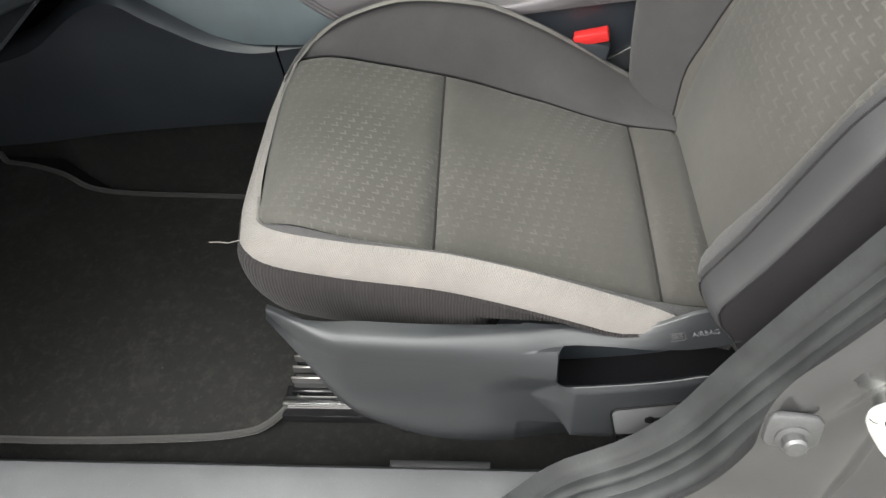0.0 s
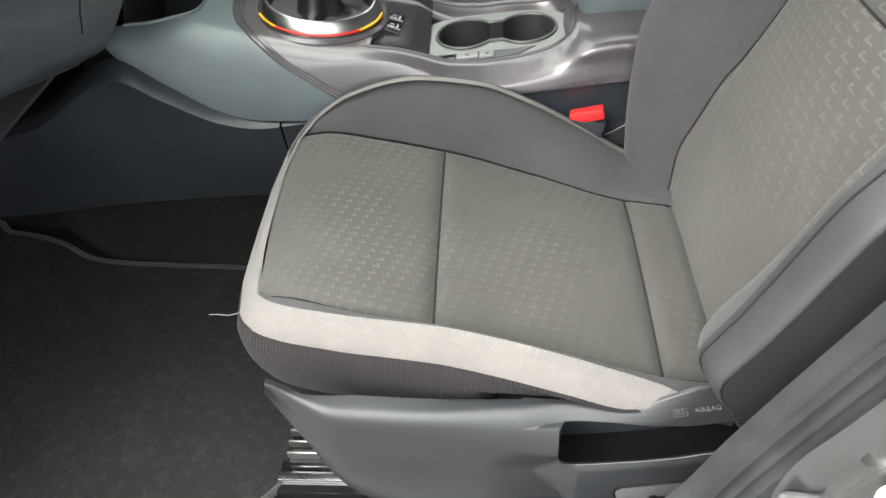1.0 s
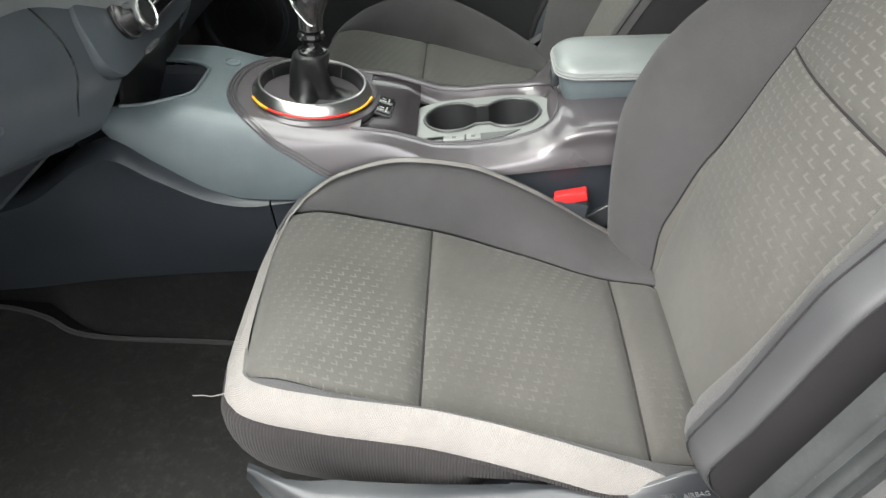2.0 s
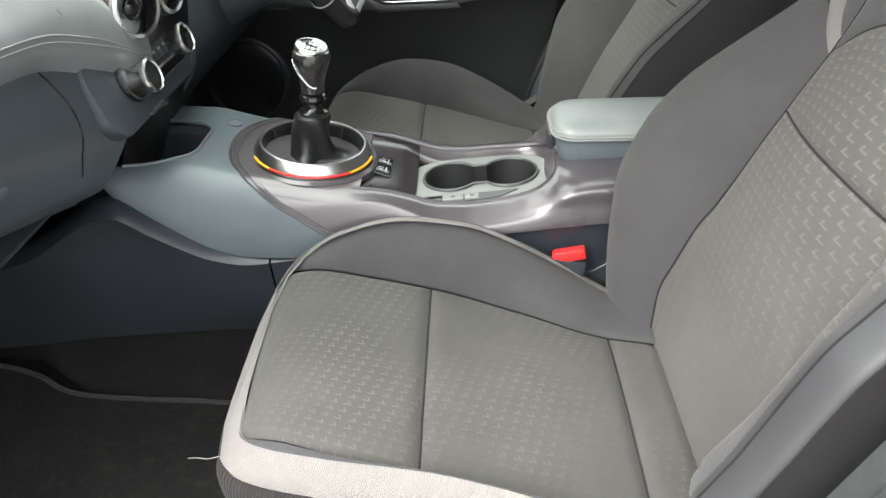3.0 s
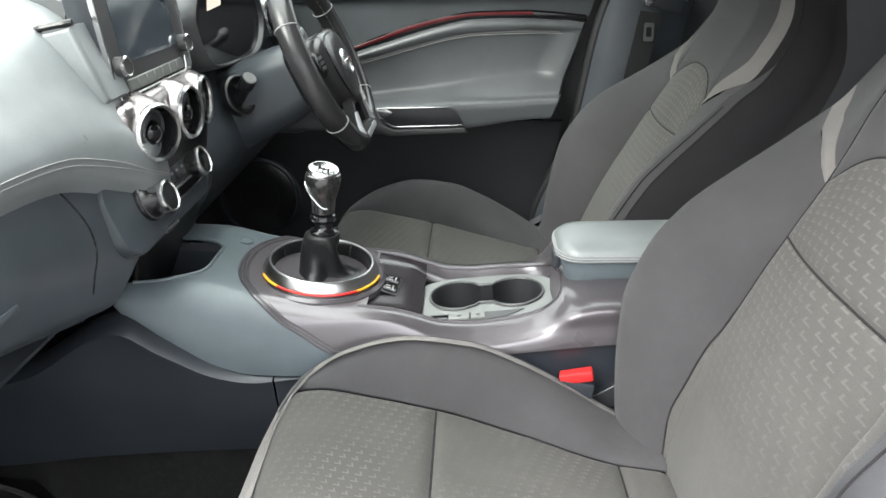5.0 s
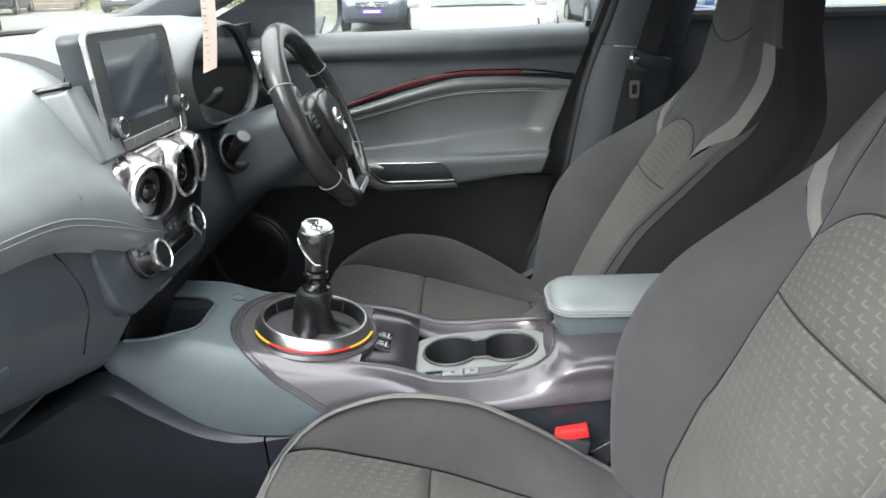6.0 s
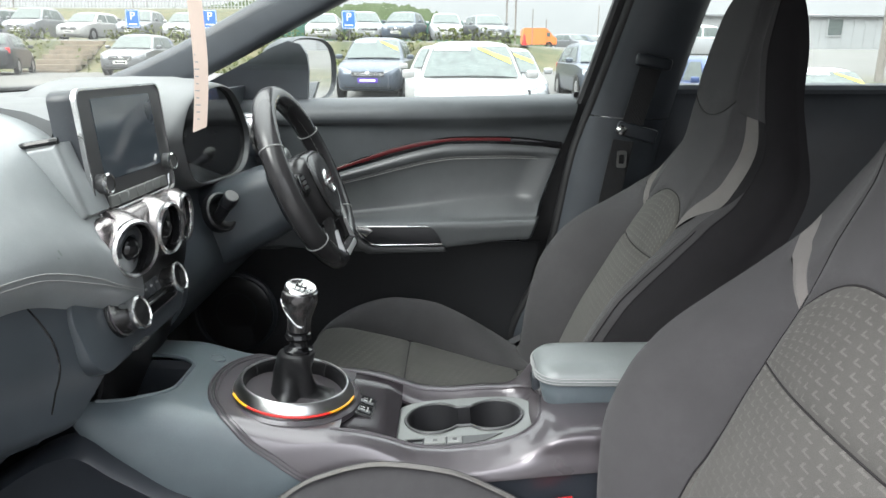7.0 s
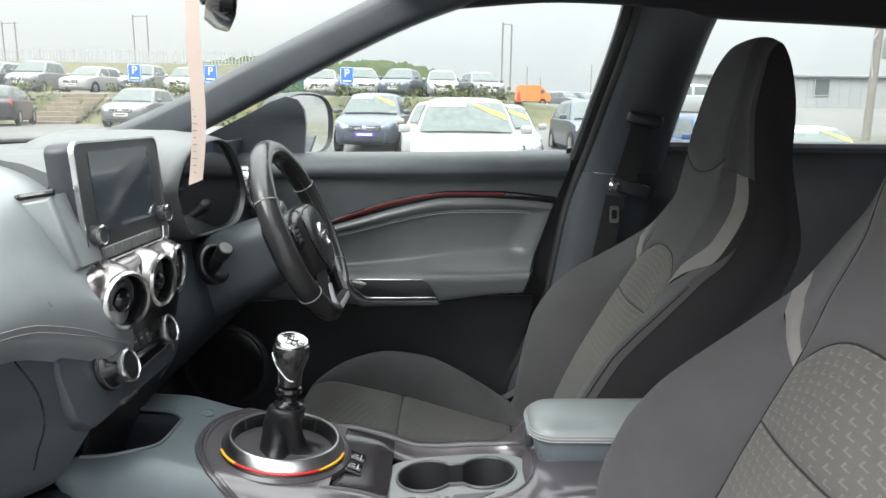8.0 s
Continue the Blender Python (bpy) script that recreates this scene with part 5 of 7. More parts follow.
part("badge", lathe(((0.024, 0), (0.024, 0.003), (0.021, 0.005), (0.019, 0.003), (0, 0.003)), 32, wm @ pose(0, -0.018, 0.031)), M["chrome"], wheel, "round chrome badge")
part("badge_bar", rbox(0.046, 0.008, 0.004, 0.001, 1, wm @ pose(0, -0.018, 0.036)), M["chrome"], wheel)
for sx in (1, -1):
    spoke = [[tuple(wm @ Vector((sx * x, y + dy, z + dz))) for dy, dz in ((0.024, 0.0), (0.016, 0.009), (-0.016, 0.009), (-0.024, 0.0), (-0.016, -0.009), (0.016, -0.009))] for x, y, z in ((0.06, 0.0, 0.006), (0.09, 0.002, 0.005), (0.12, 0.006, 0.003), (0.158, 0.01, 0))]
    arm_ = part("spoke", loft(spoke), M["wheel_hide"], wheel)
    part("button_pod", prism(rrect(0.044, 0.034, 0.012), 0.004, wm @ pose(sx * 0.104, 0.004, 0.011), 0.0015), M["black_gloss"], arm_)
    for dy in (-0.009, 0.0, 0.009):
        part("wheel_key", rbox(0.028, 0.006, 0.002, 0.0008, 1, wm @ pose(sx * 0.104, 0.004 + dy, 0.0155)), M["bezel"], arm_)
    for key, name, wide, lift, label in (("wheel_hide", "lower_spoke", 0.012, 0.0, ""), ("silver", "spoke_insert", 0.006, 0.0035, "satin silver spoke insert")):
        low_line = ((0.04, -0.075, 0.01), (0.05, -0.105, 0.006), (0.056, -0.135, 0.003), (0.058, -0.152, 0.002)) if not lift else ((0.05, -0.104, 0.007), (0.056, -0.128, 0.005), (0.06, -0.146, 0.006))
        lower = [[tuple(wm @ Vector((sx * (x + dx * wide), y, z + dz * 0.01 + lift))) for dx, dz in ((1, 0.4), (0.4, 1), (-0.4, 1), (-1, 0.4), (-0.8, -0.8), (0.8, -0.8))] for x, y, z in low_line]
        part(name, loft(lower), M[key], wheel, label)
part("rim_cap", prism(rrect(0.1, 0.012, 0.005), 0.004, wm @ pose(0, -0.1525, 0.017), 0.0015), M["silver"], wheel, "satin silver strip at the rim's foot")
part("column_shroud", loft([[tuple(wm @ Vector((x * f, y * f - 0.01, z))) for x, y in rrect(0.15, 0.13, 0.04, 6)] for f, z in ((1.15, -0.2), (1.05, -0.09), (0.95, -0.055))]), M["lid"], wheel)
stalk = part("stalk", tube([wm @ Vector((x, y, -0.075)) for x, y in ((0.05, 0.03), (0.1, 0.036), (0.15, 0.041), (0.185, 0.05))], lambda t: 0.007 + 0.004 * t, 10), M["plastic"], wheel, "indicator stalk")
part("stalk_tip", rbox(0.04, 0.03, 0.02, 0.008, 3, wm @ pose(0.185, 0.05, -0.075, 0, 0, 12)), M["plate"], stalk)
# ignition key blank on the lower dash
ign = thing("ignition_switch", "round ignition switch on the lower dashboard", "switch")
im = facing((-0.376, 0.264, 0.691), (1, -0.45, 0.35))
part("bowl", lathe(((0.036, -0.012), (0.036, 0.001), (0.033, 0.0035), (0.03, 0.002), (0.026, -0.008), (0.02, -0.014), (0, -0.015)), 32, im), M["hide"], ign)
barrel = part("switch_barrel", lathe(((0.0105, -0.012), (0.0105, 0.022), (0.0125, 0.024), (0.0135, 0.03), (0.0135, 0.046), (0.0125, 0.0485)), 24, facing((-0.376, 0.264, 0.691), (0.03, -0.024, 0.0375))), M["switch_dark"], ign)
part("barrel_end", lathe(((0.0125, 0.0484), (0.011, 0.05), (0, 0.0505)), 24, facing((-0.376, 0.264, 0.691), (0.03, -0.024, 0.0375))), M["stalk_grey"], barrel, "grey end of the switch")

# ---------------------------------------------------------------- floor, sill and shell of the car
solo("floor", patch(lambda u, v: Vector((lerp(-1.02, 1.6, u), lerp(-0.615, 0.7, v), 0.0 + 0.02 * step(0.93, 1, v))), 20, 20, thick=0.01), M["carpet"], "black moulded car carpet", "car floor", "structure")
tun_w = curve((-1.04, 0.002), (-0.9, 0.004), (-0.8, 0.012), (-0.7, 0.045), (-0.5, 0.07), (-0.3, 0.085), (1.2, 0.1))
tun = [[(x, k * tun_w(x) + 0.06 * step(-0.66, -0.8, x), z) for k, z in ((-1, -0.02), (-0.98, 0.05), (-1.02, 0.17), (-1.0, 0.24), (1.0, 0.24), (1.02, 0.17), (0.98, 0.05), (1, -0.02))] for x in np.linspace(-1.04, 1.2, 30)]
solo("tunnel_carpet", loft(tun), M["carpet"], "black carpet over the centre tunnel", "carpet", "structure")


mat_edge = [(-0.96, 0.03), (-0.9, 0.018), (-0.838, 0.006), (-0.771, -0.018), (-0.701, -0.056), (-0.6, -0.071), (-0.415, -0.08), (-0.2, -0.1), (-0.17, -0.14), (-0.16, -0.3), (-0.2, -0.44), (-0.243, -0.5), (-0.27, -0.53), (-0.3, -0.542), (-0.36, -0.55), (-0.5, -0.557), (-0.65, -0.558), (-0.95, -0.55), (-0.98, -0.3)]


mat = thing("floor_mat", "black carpet floor mat with a stitched border", "floor mat")
loop = smooth_loop(mat_edge)
part("carpet_pad", prism(loop, 0.008, pose(0, 0, 0.012)), M["mat"], mat)
part("binding", tube([(x, y, 0.0195) for x, y in loop], 0.0055, 8, True), M["mat_edge"], mat, "bound edge")

sill = thing("door_sill", "grey plastic door sill trim", "door sill", kind="structure")
part("sill_trim", loft([[(x, y, z) for y, z in ((-0.6, 0.0), (-0.602, 0.055), (-0.612, 0.072), (-0.63, 0.078), (-0.71, 0.07), (-0.73, 0.05), (-0.73, -0.12), (-0.6, -0.12))] for x in np.linspace(-1.0, 0.13, 12)]), M["sill"], sill)
part("sill_trim_rear", loft([[(x, y, z) for y, z in ((-0.6, 0.0), (-0.602, 0.055), (-0.612, 0.072), (-0.63, 0.078), (-0.71, 0.07), (-0.73, 0.05), (-0.73, -0.12), (-0.6, -0.12))] for x in np.linspace(0.132, 1.2, 8)]), M["sill"], sill)
part("clip", rbox(0.13, 0.012, 0.008, 0.003, 2, pose(-0.02, -0.597, 0.05)), M["pit"], sill)
part("sill_seal", tube([(x, -0.735, 0.075) for x in np.linspace(-1, 0.2, 14)], 0.011, 8), M["rubber"], sill)

# the near door pillar with its seal, the striker and its bolts
pillar_line = curve((-0.1, -0.02), (0.1, 0.06), (0.185, 0.105), (0.24, 0.165), (0.3, 0.205), (0.39, 0.236), (0.46, 0.262), (0.55, 0.295), (0.75, 0.36), (0.95, 0.42), (1.25, 0.5))
M["dusty_rubber"] = surface("dusty_rubber", (0.024, 0.026, 0.027), 0.6, var=0.35, scale=28, grain=260, bump=0.4, depth=0.0012, dust=0.12)
near_b = thing("near_pillar", "grey painted door pillar with a rubber seal", "door pillar", kind="structure")
part("pillar_trim", patch(lambda u, v: Vector((pillar_line(lerp(0.05, 1.2, u)) + 0.02 + lerp(0, 0.3, v), -0.655 - 0.02 * v, lerp(0.05, 1.2, u))), 40, 6, thick=0.01), M["pillar"], near_b)


def jamb(u, v):
    z = lerp(-0.12, 1.2, u)
    w = lerp(0.006 + 0.024 * (1 - step(0.28, 0.5, z)), 0.4, v)
    fold = 0.012 * step(0.006, 0.02, w) + 0.006 * step(0.04, 0.16, w)
    valley = 0.016 * math.exp(-((w - 0.085 - 0.38 * (0.48 - z)) / 0.022) ** 2) * step(0.2, 0.3, z)
    ridge_ = 0.008 * math.exp(-((z - 0.29 + 0.5 * (w - 0.08)) / 0.025) ** 2) * step(0.02, 0.06, w)
    dent = 0.006 * math.exp(-((w - 0.055) / 0.016) ** 2 - ((z - 0.455) / 0.05) ** 2)
    return Vector((pillar_line(z) + w, -0.696 - fold + valley - ridge_ + dent, z))


part("pillar_jamb", patch(jamb, 150, 90, thick=0.01), M["paint"], near_b)
seal_form = ((0.012, -0.645), (0.018, -0.655), (0.024, -0.662), (0.026, -0.667), (0.024, -0.674), (0.027, -0.68), (0.025, -0.687), (0.028, -0.692), (0.026, -0.7), (0.03, -0.702))
seal_x, seal_y = (curve(*[(i / 9, p[c]) for i, p in enumerate(seal_form)]) for c in (0, 1))
part("seal", patch(lambda u, v: Vector((pillar_line(z := lerp(0.02, 1.2, u)) + seal_x(v), seal_y(v) - 0.004 * math.sin(9 * z) - 0.0022 * abs(math.sin(6 * math.pi * v)), z)), 60, 90, thick=0.006), M["dusty_rubber"], near_b, "black rubber door seal")
M["jamb_bolt"] = surface("painted_bolt", (0.11, 0.11, 0.112), 0.35, 0.5, var=0.25, grain=300)
striker = thing("door_striker", "bare steel door check bolt on the pillar", "bolt")
sm = facing((0.266, -0.722, 0.427), (-0.1, -1, 0.3))
part("bracket", prism(rrect(0.04, 0.033, 0.009), 0.007, sm, 0.003), M["jamb_bolt"], striker)
part("bolt_head", lathe(((0.0125, 0.006), (0.0125, 0.009), (0.0088, 0.01), (0.0088, 0.017), (0.007, 0.019), (0, 0.019)), 14, sm @ pose(0, -0.004, 0)), M["jamb_bolt"], striker)
loop_pts = [(0.37, -0.69, 0.5), (0.34, -0.735, 0.5), (0.32, -0.744, 0.5), (0.302, -0.745, 0.499), (0.294, -0.745, 0.493), (0.296, -0.745, 0.481), (0.308, -0.745, 0.461), (0.327, -0.745, 0.435), (0.346, -0.735, 0.42), (0.37, -0.69, 0.4)]
part("hoop", tube([spline(loop_pts, k / 59) for k in range(60)], 0.0055, 10), surface("white_plastic", (0.7, 0.7, 0.67), 0.4, var=0.08), striker, "white latch hoop")

solo("kick_panel", rbox(0.36, 0.04, 1.0, 0.01, 1, pose(-0.94, -0.69, 0.38)), M["plastic"], "dark kick panel ahead of the door", "trim panel", "structure")

# roof, headliner, screen pillars
roof = solo("ceiling", patch(lambda u, v: Vector((lerp(-0.1, 1.7, u), lerp(-0.66, 0.66, v), 1.25 + 0.04 * math.sin(math.pi * v) + 0.02 * math.sin(math.pi * u) - 0.03 * (abs(2 * v - 1)) ** 6)), 24, 24, thick=0.03), M["headliner"], "charcoal cloth headliner under the roof", "ceiling", "structure")
solo("rear_wall", rbox(0.05, 1.44, 1.25, 0, 1, pose(1.72, 0, 0.6)), M["headliner"], "dark closed rear of the cabin", "wall", "structure")


def beam(name, pts, w, d, mat, label, flat=(0, 1, 0)):
    """A rounded bar of oblong section along pts."""
    f = Vector(flat)
    rings = []
    pts = [Vector(p) for p in pts]
    for i, p in enumerate(pts):
        t = (pts[min(i + 1, len(pts) - 1)] - pts[max(i - 1, 0)]).normalized()
        side = t.cross(f).normalized()
        out = side.cross(t)
        ww = w(i / (len(pts) - 1)) if callable(w) else w
        rings.append([p + a * side + b * out for a, b in rrect(ww, d, min(ww, d) * 0.35, 4)])
    return solo(name, loft(rings), mat, label, "pillar", "structure")


def arc(table, n=24):
    xs = np.linspace(0, 1, len(table))
    fs = [curve(*[(x, p[c]) for x, p in zip(xs, table)]) for c in range(3)]
    return [tuple(f(t) for f in fs) for t in np.linspace(0, 1, n)]


beam("pillar_front_right", arc(((-0.85, 0.69, 0.83), (-0.58, 0.655, 0.935), (-0.3, 0.62, 1.07), (-0.05, 0.59, 1.185), (0.12, 0.575, 1.243))), 0.085, 0.06, M["pillar"], "dark grey windscreen pillar trim")
beam("pillar_front_left", arc(((-0.85, -0.69, 0.83), (-0.58, -0.655, 0.935), (-0.3, -0.62, 1.07), (-0.05, -0.59, 1.185), (0.12, -0.575, 1.243))), 0.085, 0.06, M["pillar"], "dark grey windscreen pillar trim")
beam("roof_rail_right", arc(((0.02, 0.59, 1.205), (0.25, 0.575, 1.221), (0.4, 0.57, 1.217), (0.58, 0.565, 1.192), (0.93, 0.565, 1.177), (1.6, 0.565, 1.11))), 0.06, 0.05, M["headliner"], "charcoal headliner edge")
beam("screen_header", arc(((-0.05, -0.6, 1.225), (-0.13, 0, 1.265), (-0.05, 0.6, 1.225))), 0.06, 0.04, M["headliner"], "charcoal header over the windscreen", (1, 0, 0))

screen_glass = solo("windscreen", patch(lambda u, v: Vector((lerp(-1.02, -0.12, v) + (0.17 - 0.05 * v) * (2 * u - 1) ** 2, lerp(-0.7, 0.7, u) * lerp(1, 0.88, v), lerp(0.868, 1.255, v) - (0.05 + 0.02 * v) * (2 * u - 1) ** 4)), 24, 16, thick=0.005), M["screen_glass"], "raked clear windscreen", "windscreen", "structure")
solo("scuttle_seal", tube([(-0.93 + 0.14 * (y / 0.7) ** 2, y, 0.891) for y in np.linspace(-0.7, 0.7, 20)], 0.008, 8), M["rubber"], "black seal along the windscreen base", "seal", "structure")

# far centre pillar with belt
bp = thing("centre_pillar", "dark centre pillar trim between the windows", "pillar", kind="structure")
bl = curve((0.0, 0.13), (0.3, 0.17), (0.488, 0.25), (0.75, 0.3), (0.88, 0.34), (1.0, 0.372), (1.15, 0.41), (1.25, 0.43))
br = curve((0.0, 0.42), (0.3, 0.45), (0.7, 0.49), (0.89, 0.52), (1.05, 0.55), (1.14, 0.572), (1.19, 0.592), (1.22, 0.622), (1.25, 0.68))


def pillar_y(z):
    return 0.69 - 0.1 * step(0.75, 1.25, z)


part("upper_trim", patch(lambda u, v: Vector((lerp(bl(z := lerp(0.835, 1.25, u)) + 0.032, br(z), v), pillar_y(z) - 0.03 * math.sin(math.pi * v) ** 0.5, z)), 24, 16, thick=0.02), M["pillar"], bp)
part("lower_trim", patch(lambda u, v: Vector((lerp(bl(z := lerp(0.0, 0.832, u)) + 0.032, br(z), v), pillar_y(z) - 0.034 * math.sin(math.pi * v) ** 0.5, z)), 24, 16, thick=0.02), M["pillar"], bp)
part("door_seal", tube([(bl(z) + 0.018, pillar_y(z) - 0.006, z) for z in np.linspace(0.02, 1.24, 40)], 0.013, 10), M["rubber"], bp, "rubber door seal")
part("inner_seal", tube([(bl(z) + 0.04, pillar_y(z) - 0.012, z) for z in np.linspace(0.02, 1.24, 40)], 0.008, 8), M["rubber"], bp, "thin inner seal lip")
belt = thing("seat_belt", "black seat belt hanging on the centre pillar", "seat belt")


def webbing(a, b, w, n=10):
    d = (b - a).normalized()
    s = d.cross(Vector((0, 1, 0.2))).normalized()
    return patch(lambda u, v: a.lerp(b, u) + s * (v - 0.5) * w, n, 2, lambda u, v: (v * w, u * 0.5), thick=0.0025)


part("webbing", webbing(Vector((0.456, 0.583, 0.95)), Vector((0.425, 0.6, 0.81)), 0.046), M["belt"], belt)
part("lower_webbing", webbing(Vector((0.412, 0.606, 0.785)), Vector((0.34, 0.635, 0.3)), 0.046), M["belt"], belt)
part("slide_bar", rbox(0.078, 0.022, 0.026, 0.008, 3, pose(0.458, 0.58, 0.953, 0, 10, 0)), M["plastic"], belt)
part("guide_loop", rbox(0.09, 0.016, 0.03, 0.006, 2, pose(0.436, 0.592, 0.805, 0, 14, 0)), M["plastic"], belt)
part("guide_knob", lathe(((0.011, 0), (0.011, 0.008), (0.006, 0.012), (0, 0.012)), 16, facing((0.4, 0.585, 0.81), (0, -1, 0))), M["chrome"], belt)
part("tongue", frame_ring(rrect(0.021, 0.038, 0.005), rrect(0.012, 0.02, 0.003), 0.004, facing((0.408, 0.596, 0.745), (0, -1, 0.1))), M["steel"], belt, "steel belt tongue")

# ---------------------------------------------------------------- the far front door
door = thing("front_door", "closed dark door with padded grey insert", "car door", kind="structure")


belt_line = curve((-0.6, 0.857), (-0.33, 0.862), (0.0, 0.868), (0.34, 0.877), (0.5, 0.88))
red_top = curve((-0.5, 0.6), (-0.35, 0.66), (-0.248, 0.704), (-0.167, 0.733), (-0.1, 0.755), (-0.02, 0.772), (0.047, 0.78), (0.153, 0.781), (0.3, 0.768))
pad_top = curve((-0.5, 0.59), (-0.35, 0.65), (-0.248, 0.692), (-0.167, 0.716), (-0.1, 0.736), (-0.02, 0.756), (0.033, 0.765), (0.113, 0.767), (0.26, 0.76), (0.3, 0.755))
pad_seam = curve((-0.5, 0.565), (-0.35, 0.626), (-0.248, 0.668), (-0.167, 0.689), (-0.1, 0.707), (-0.02, 0.726), (0.047, 0.735), (0.18, 0.738), (0.3, 0.732))
shelf_z = curve((-0.5, 0.57), (-0.169, 0.604), (-0.087, 0.612), (0.049, 0.628), (0.185, 0.637), (0.3, 0.645))
edge_z = curve((-0.5, 0.565), (-0.187, 0.58), (-0.082, 0.583), (0.0, 0.586), (0.115, 0.587), (0.3, 0.594))
face_z = curve((-0.5, 0.51), (-0.188, 0.516), (0.0, 0.523), (0.05, 0.529), (0.116, 0.535), (0.208, 0.545), (0.3, 0.55))
door_end = curve((0.0, 0.05), (0.3, 0.11), (0.42, 0.163), (0.478, 0.189), (0.528, 0.215), (0.578, 0.233), (0.633, 0.252), (0.702, 0.276), (0.756, 0.293), (0.85, 0.32), (0.9, 0.33))


def door_upper(u, v):
    """A broad sloped top that catches the window's light, then an upright face."""
    x = lerp(-0.62, 0.312, u)
    y, z = spline([(0.728, 0.0), (0.718, 0.004), (0.7, -0.004), (0.684, -0.022), (0.679, -0.04), (0.684, -0.052), (0.696, -0.07), (0.7, red_top(x) - belt_line(x))], v)
    z += belt_line(x)
    return Vector((x + lerp(0, door_end(z) - 0.312, step(0.6, 1, u)), y, z))


def door_pad(u, v):
    """One moulded pad: a stitched roll, a hollow face that sweeps out to the armrest's shelf, and the armrest's front."""
    x0 = lerp(-0.5, 0.3, u)
    top, seam, shelf, edge, low = (f(x0) for f in (pad_top, pad_seam, shelf_z, edge_z, face_z))
    grow = step(-0.42, -0.16, x0)
    out = 0.632 + 0.05 * (1 - grow)
    line = [(0.702, top), (0.686, top - 0.003), (0.679, lerp(top, seam, 0.45)), (0.684, seam + 0.004), (0.69, seam), (0.692, seam - 0.008), (0.698, lerp(seam, shelf, 0.45)), (0.698, shelf + 0.012), (0.69, shelf - 0.004), (lerp(0.69, out, 0.55), edge + 0.012), (out + 0.006, edge + 0.003), (out - 0.001, edge - 0.006), (out, lerp(edge, low, 0.5)), (out + 0.003, low + 0.006), (out + 0.012, low), (0.69, low + 0.001)]
    y, z = spline(line, v)
    tail = step(0.9, 0.985, u) * (1 - 0.5 * step(0.99, 1, u))
    y = lerp(y, min(y, 0.682), tail)
    return Vector((x0 + (door_end(z) - 0.3) * step(0.55, 1, u), y + 0.02 * step(0.985, 1, u) ** 2, z))


part("upper_panel", patch(door_upper, 50, 40, thick=-0.006), M["door_top"], door)
part("accent_strip", patch(lambda u, v: Vector((lerp(-0.5, 0.29, u), 0.694 - 0.002 * math.sin(math.pi * v), lerp(red_top(lerp(-0.5, 0.29, u)) + 0.002, pad_top(lerp(-0.5, 0.29, u)) - 0.002, v))), 60, 6, thick=-0.006), M["black_gloss"], door, "black gloss accent strip")
# red reflection on the gloss strip, drawn as a thin coloured sheet
part("red_sheen", patch(lambda u, v: Vector((x := lerp(-0.25, 0.17, u), 0.691 - 0.001 * math.sin(math.pi * v), lerp(red_top(x) - 0.001, lerp(red_top(x), pad_top(x), 0.55), v))), 50, 4, thick=-0.003), M["deep_red"], door, "dark red sheen painted along the accent strip")
rest = part("pad", patch(door_pad, 90, 110, thick=-0.006), M["door_pad"], door, "padded grey leatherette door panel with armrest")
for off, r in ((0.0, 0.0009), (-0.0045, 0.0009)):
    part("pad_stitch", tube([(x, 0.6885 - 0.0005, pad_seam(x) + off) for x in np.linspace(-0.45, 0.265, 50)], r, 5), M["thread"], rest, "pale stitching")
# window switches set in the armrest's front, with a chrome line
flat_m = Matrix(((1, 0, 0, 0), (0, 0, -1, 0.634), (0, 1, 0, 0), (0, 0, 0, 1)))
recess = [(-0.19, 0.576), (-0.17, 0.579), (-0.02, 0.58), (-0.006, 0.574), (0.006, 0.556), (0.013, 0.541), (-0.145, 0.538), (-0.162, 0.545)]
part("switch_panel", prism(recess, 0.009, flat_m, 0.0015), M["switch_dark"], rest, "dark switch panel")
part("pull_lip", prism([(-0.2, 0.572), (-0.168, 0.54), (-0.148, 0.531), (0.016, 0.534), (0.022, 0.522), (-0.16, 0.514), (-0.19, 0.53)], 0.012, flat_m, 0.003), M["bezel"], rest)
part("recess_trim", tube([(x, 0.6235, z) for x, z in ((-0.192, 0.577), (-0.18, 0.562), (-0.165, 0.546), (-0.15, 0.5375), (-0.13, 0.5365), (-0.06, 0.538), (0.012, 0.54))], 0.0018, 6), M["chrome"], rest, "chrome trim line")
part("recess_top_trim", tube([(x, 0.6235, z) for x, z in ((-0.197, 0.577), (-0.165, 0.5805), (-0.02, 0.5815))], 0.0014, 6), M["chrome"], rest)
part("pull_wedge", prism([(-0.194, 0.576), (-0.166, 0.579), (-0.148, 0.571), (-0.165, 0.556)], 0.011, flat_m, 0.001), M["chrome"], rest, "chrome wedge")
part("door_handle", rbox(0.07, 0.02, 0.018, 0.006, 2, pose(-0.24, 0.66, 0.58, 0, -15, 0)), M["chrome"], door, "inner door handle")
part("lower_panel", patch(lambda u, v: Vector((lerp(-0.62, lerp(0.25, 0.15, v), u), 0.7 - 0.03 * step(0.2, 0.8, v), lerp(0.53, 0.06, v))), 20, 16, thick=0.01), M["door_low"], door)
part("door_pocket", rbox(0.55, 0.05, 0.16, 0.02, 3, pose(-0.14, 0.655, 0.16)), M["plastic"], door, "door pocket")
sp = facing((-0.5, 0.682, 0.345), (0, -1, 0.05))
part("speaker_ring", lathe(((0.105, 0), (0.103, 0.008), (0.096, 0.01), (0.092, 0.004), (0, 0.002)), 40, sp), M["plastic"], door, "round speaker grille")
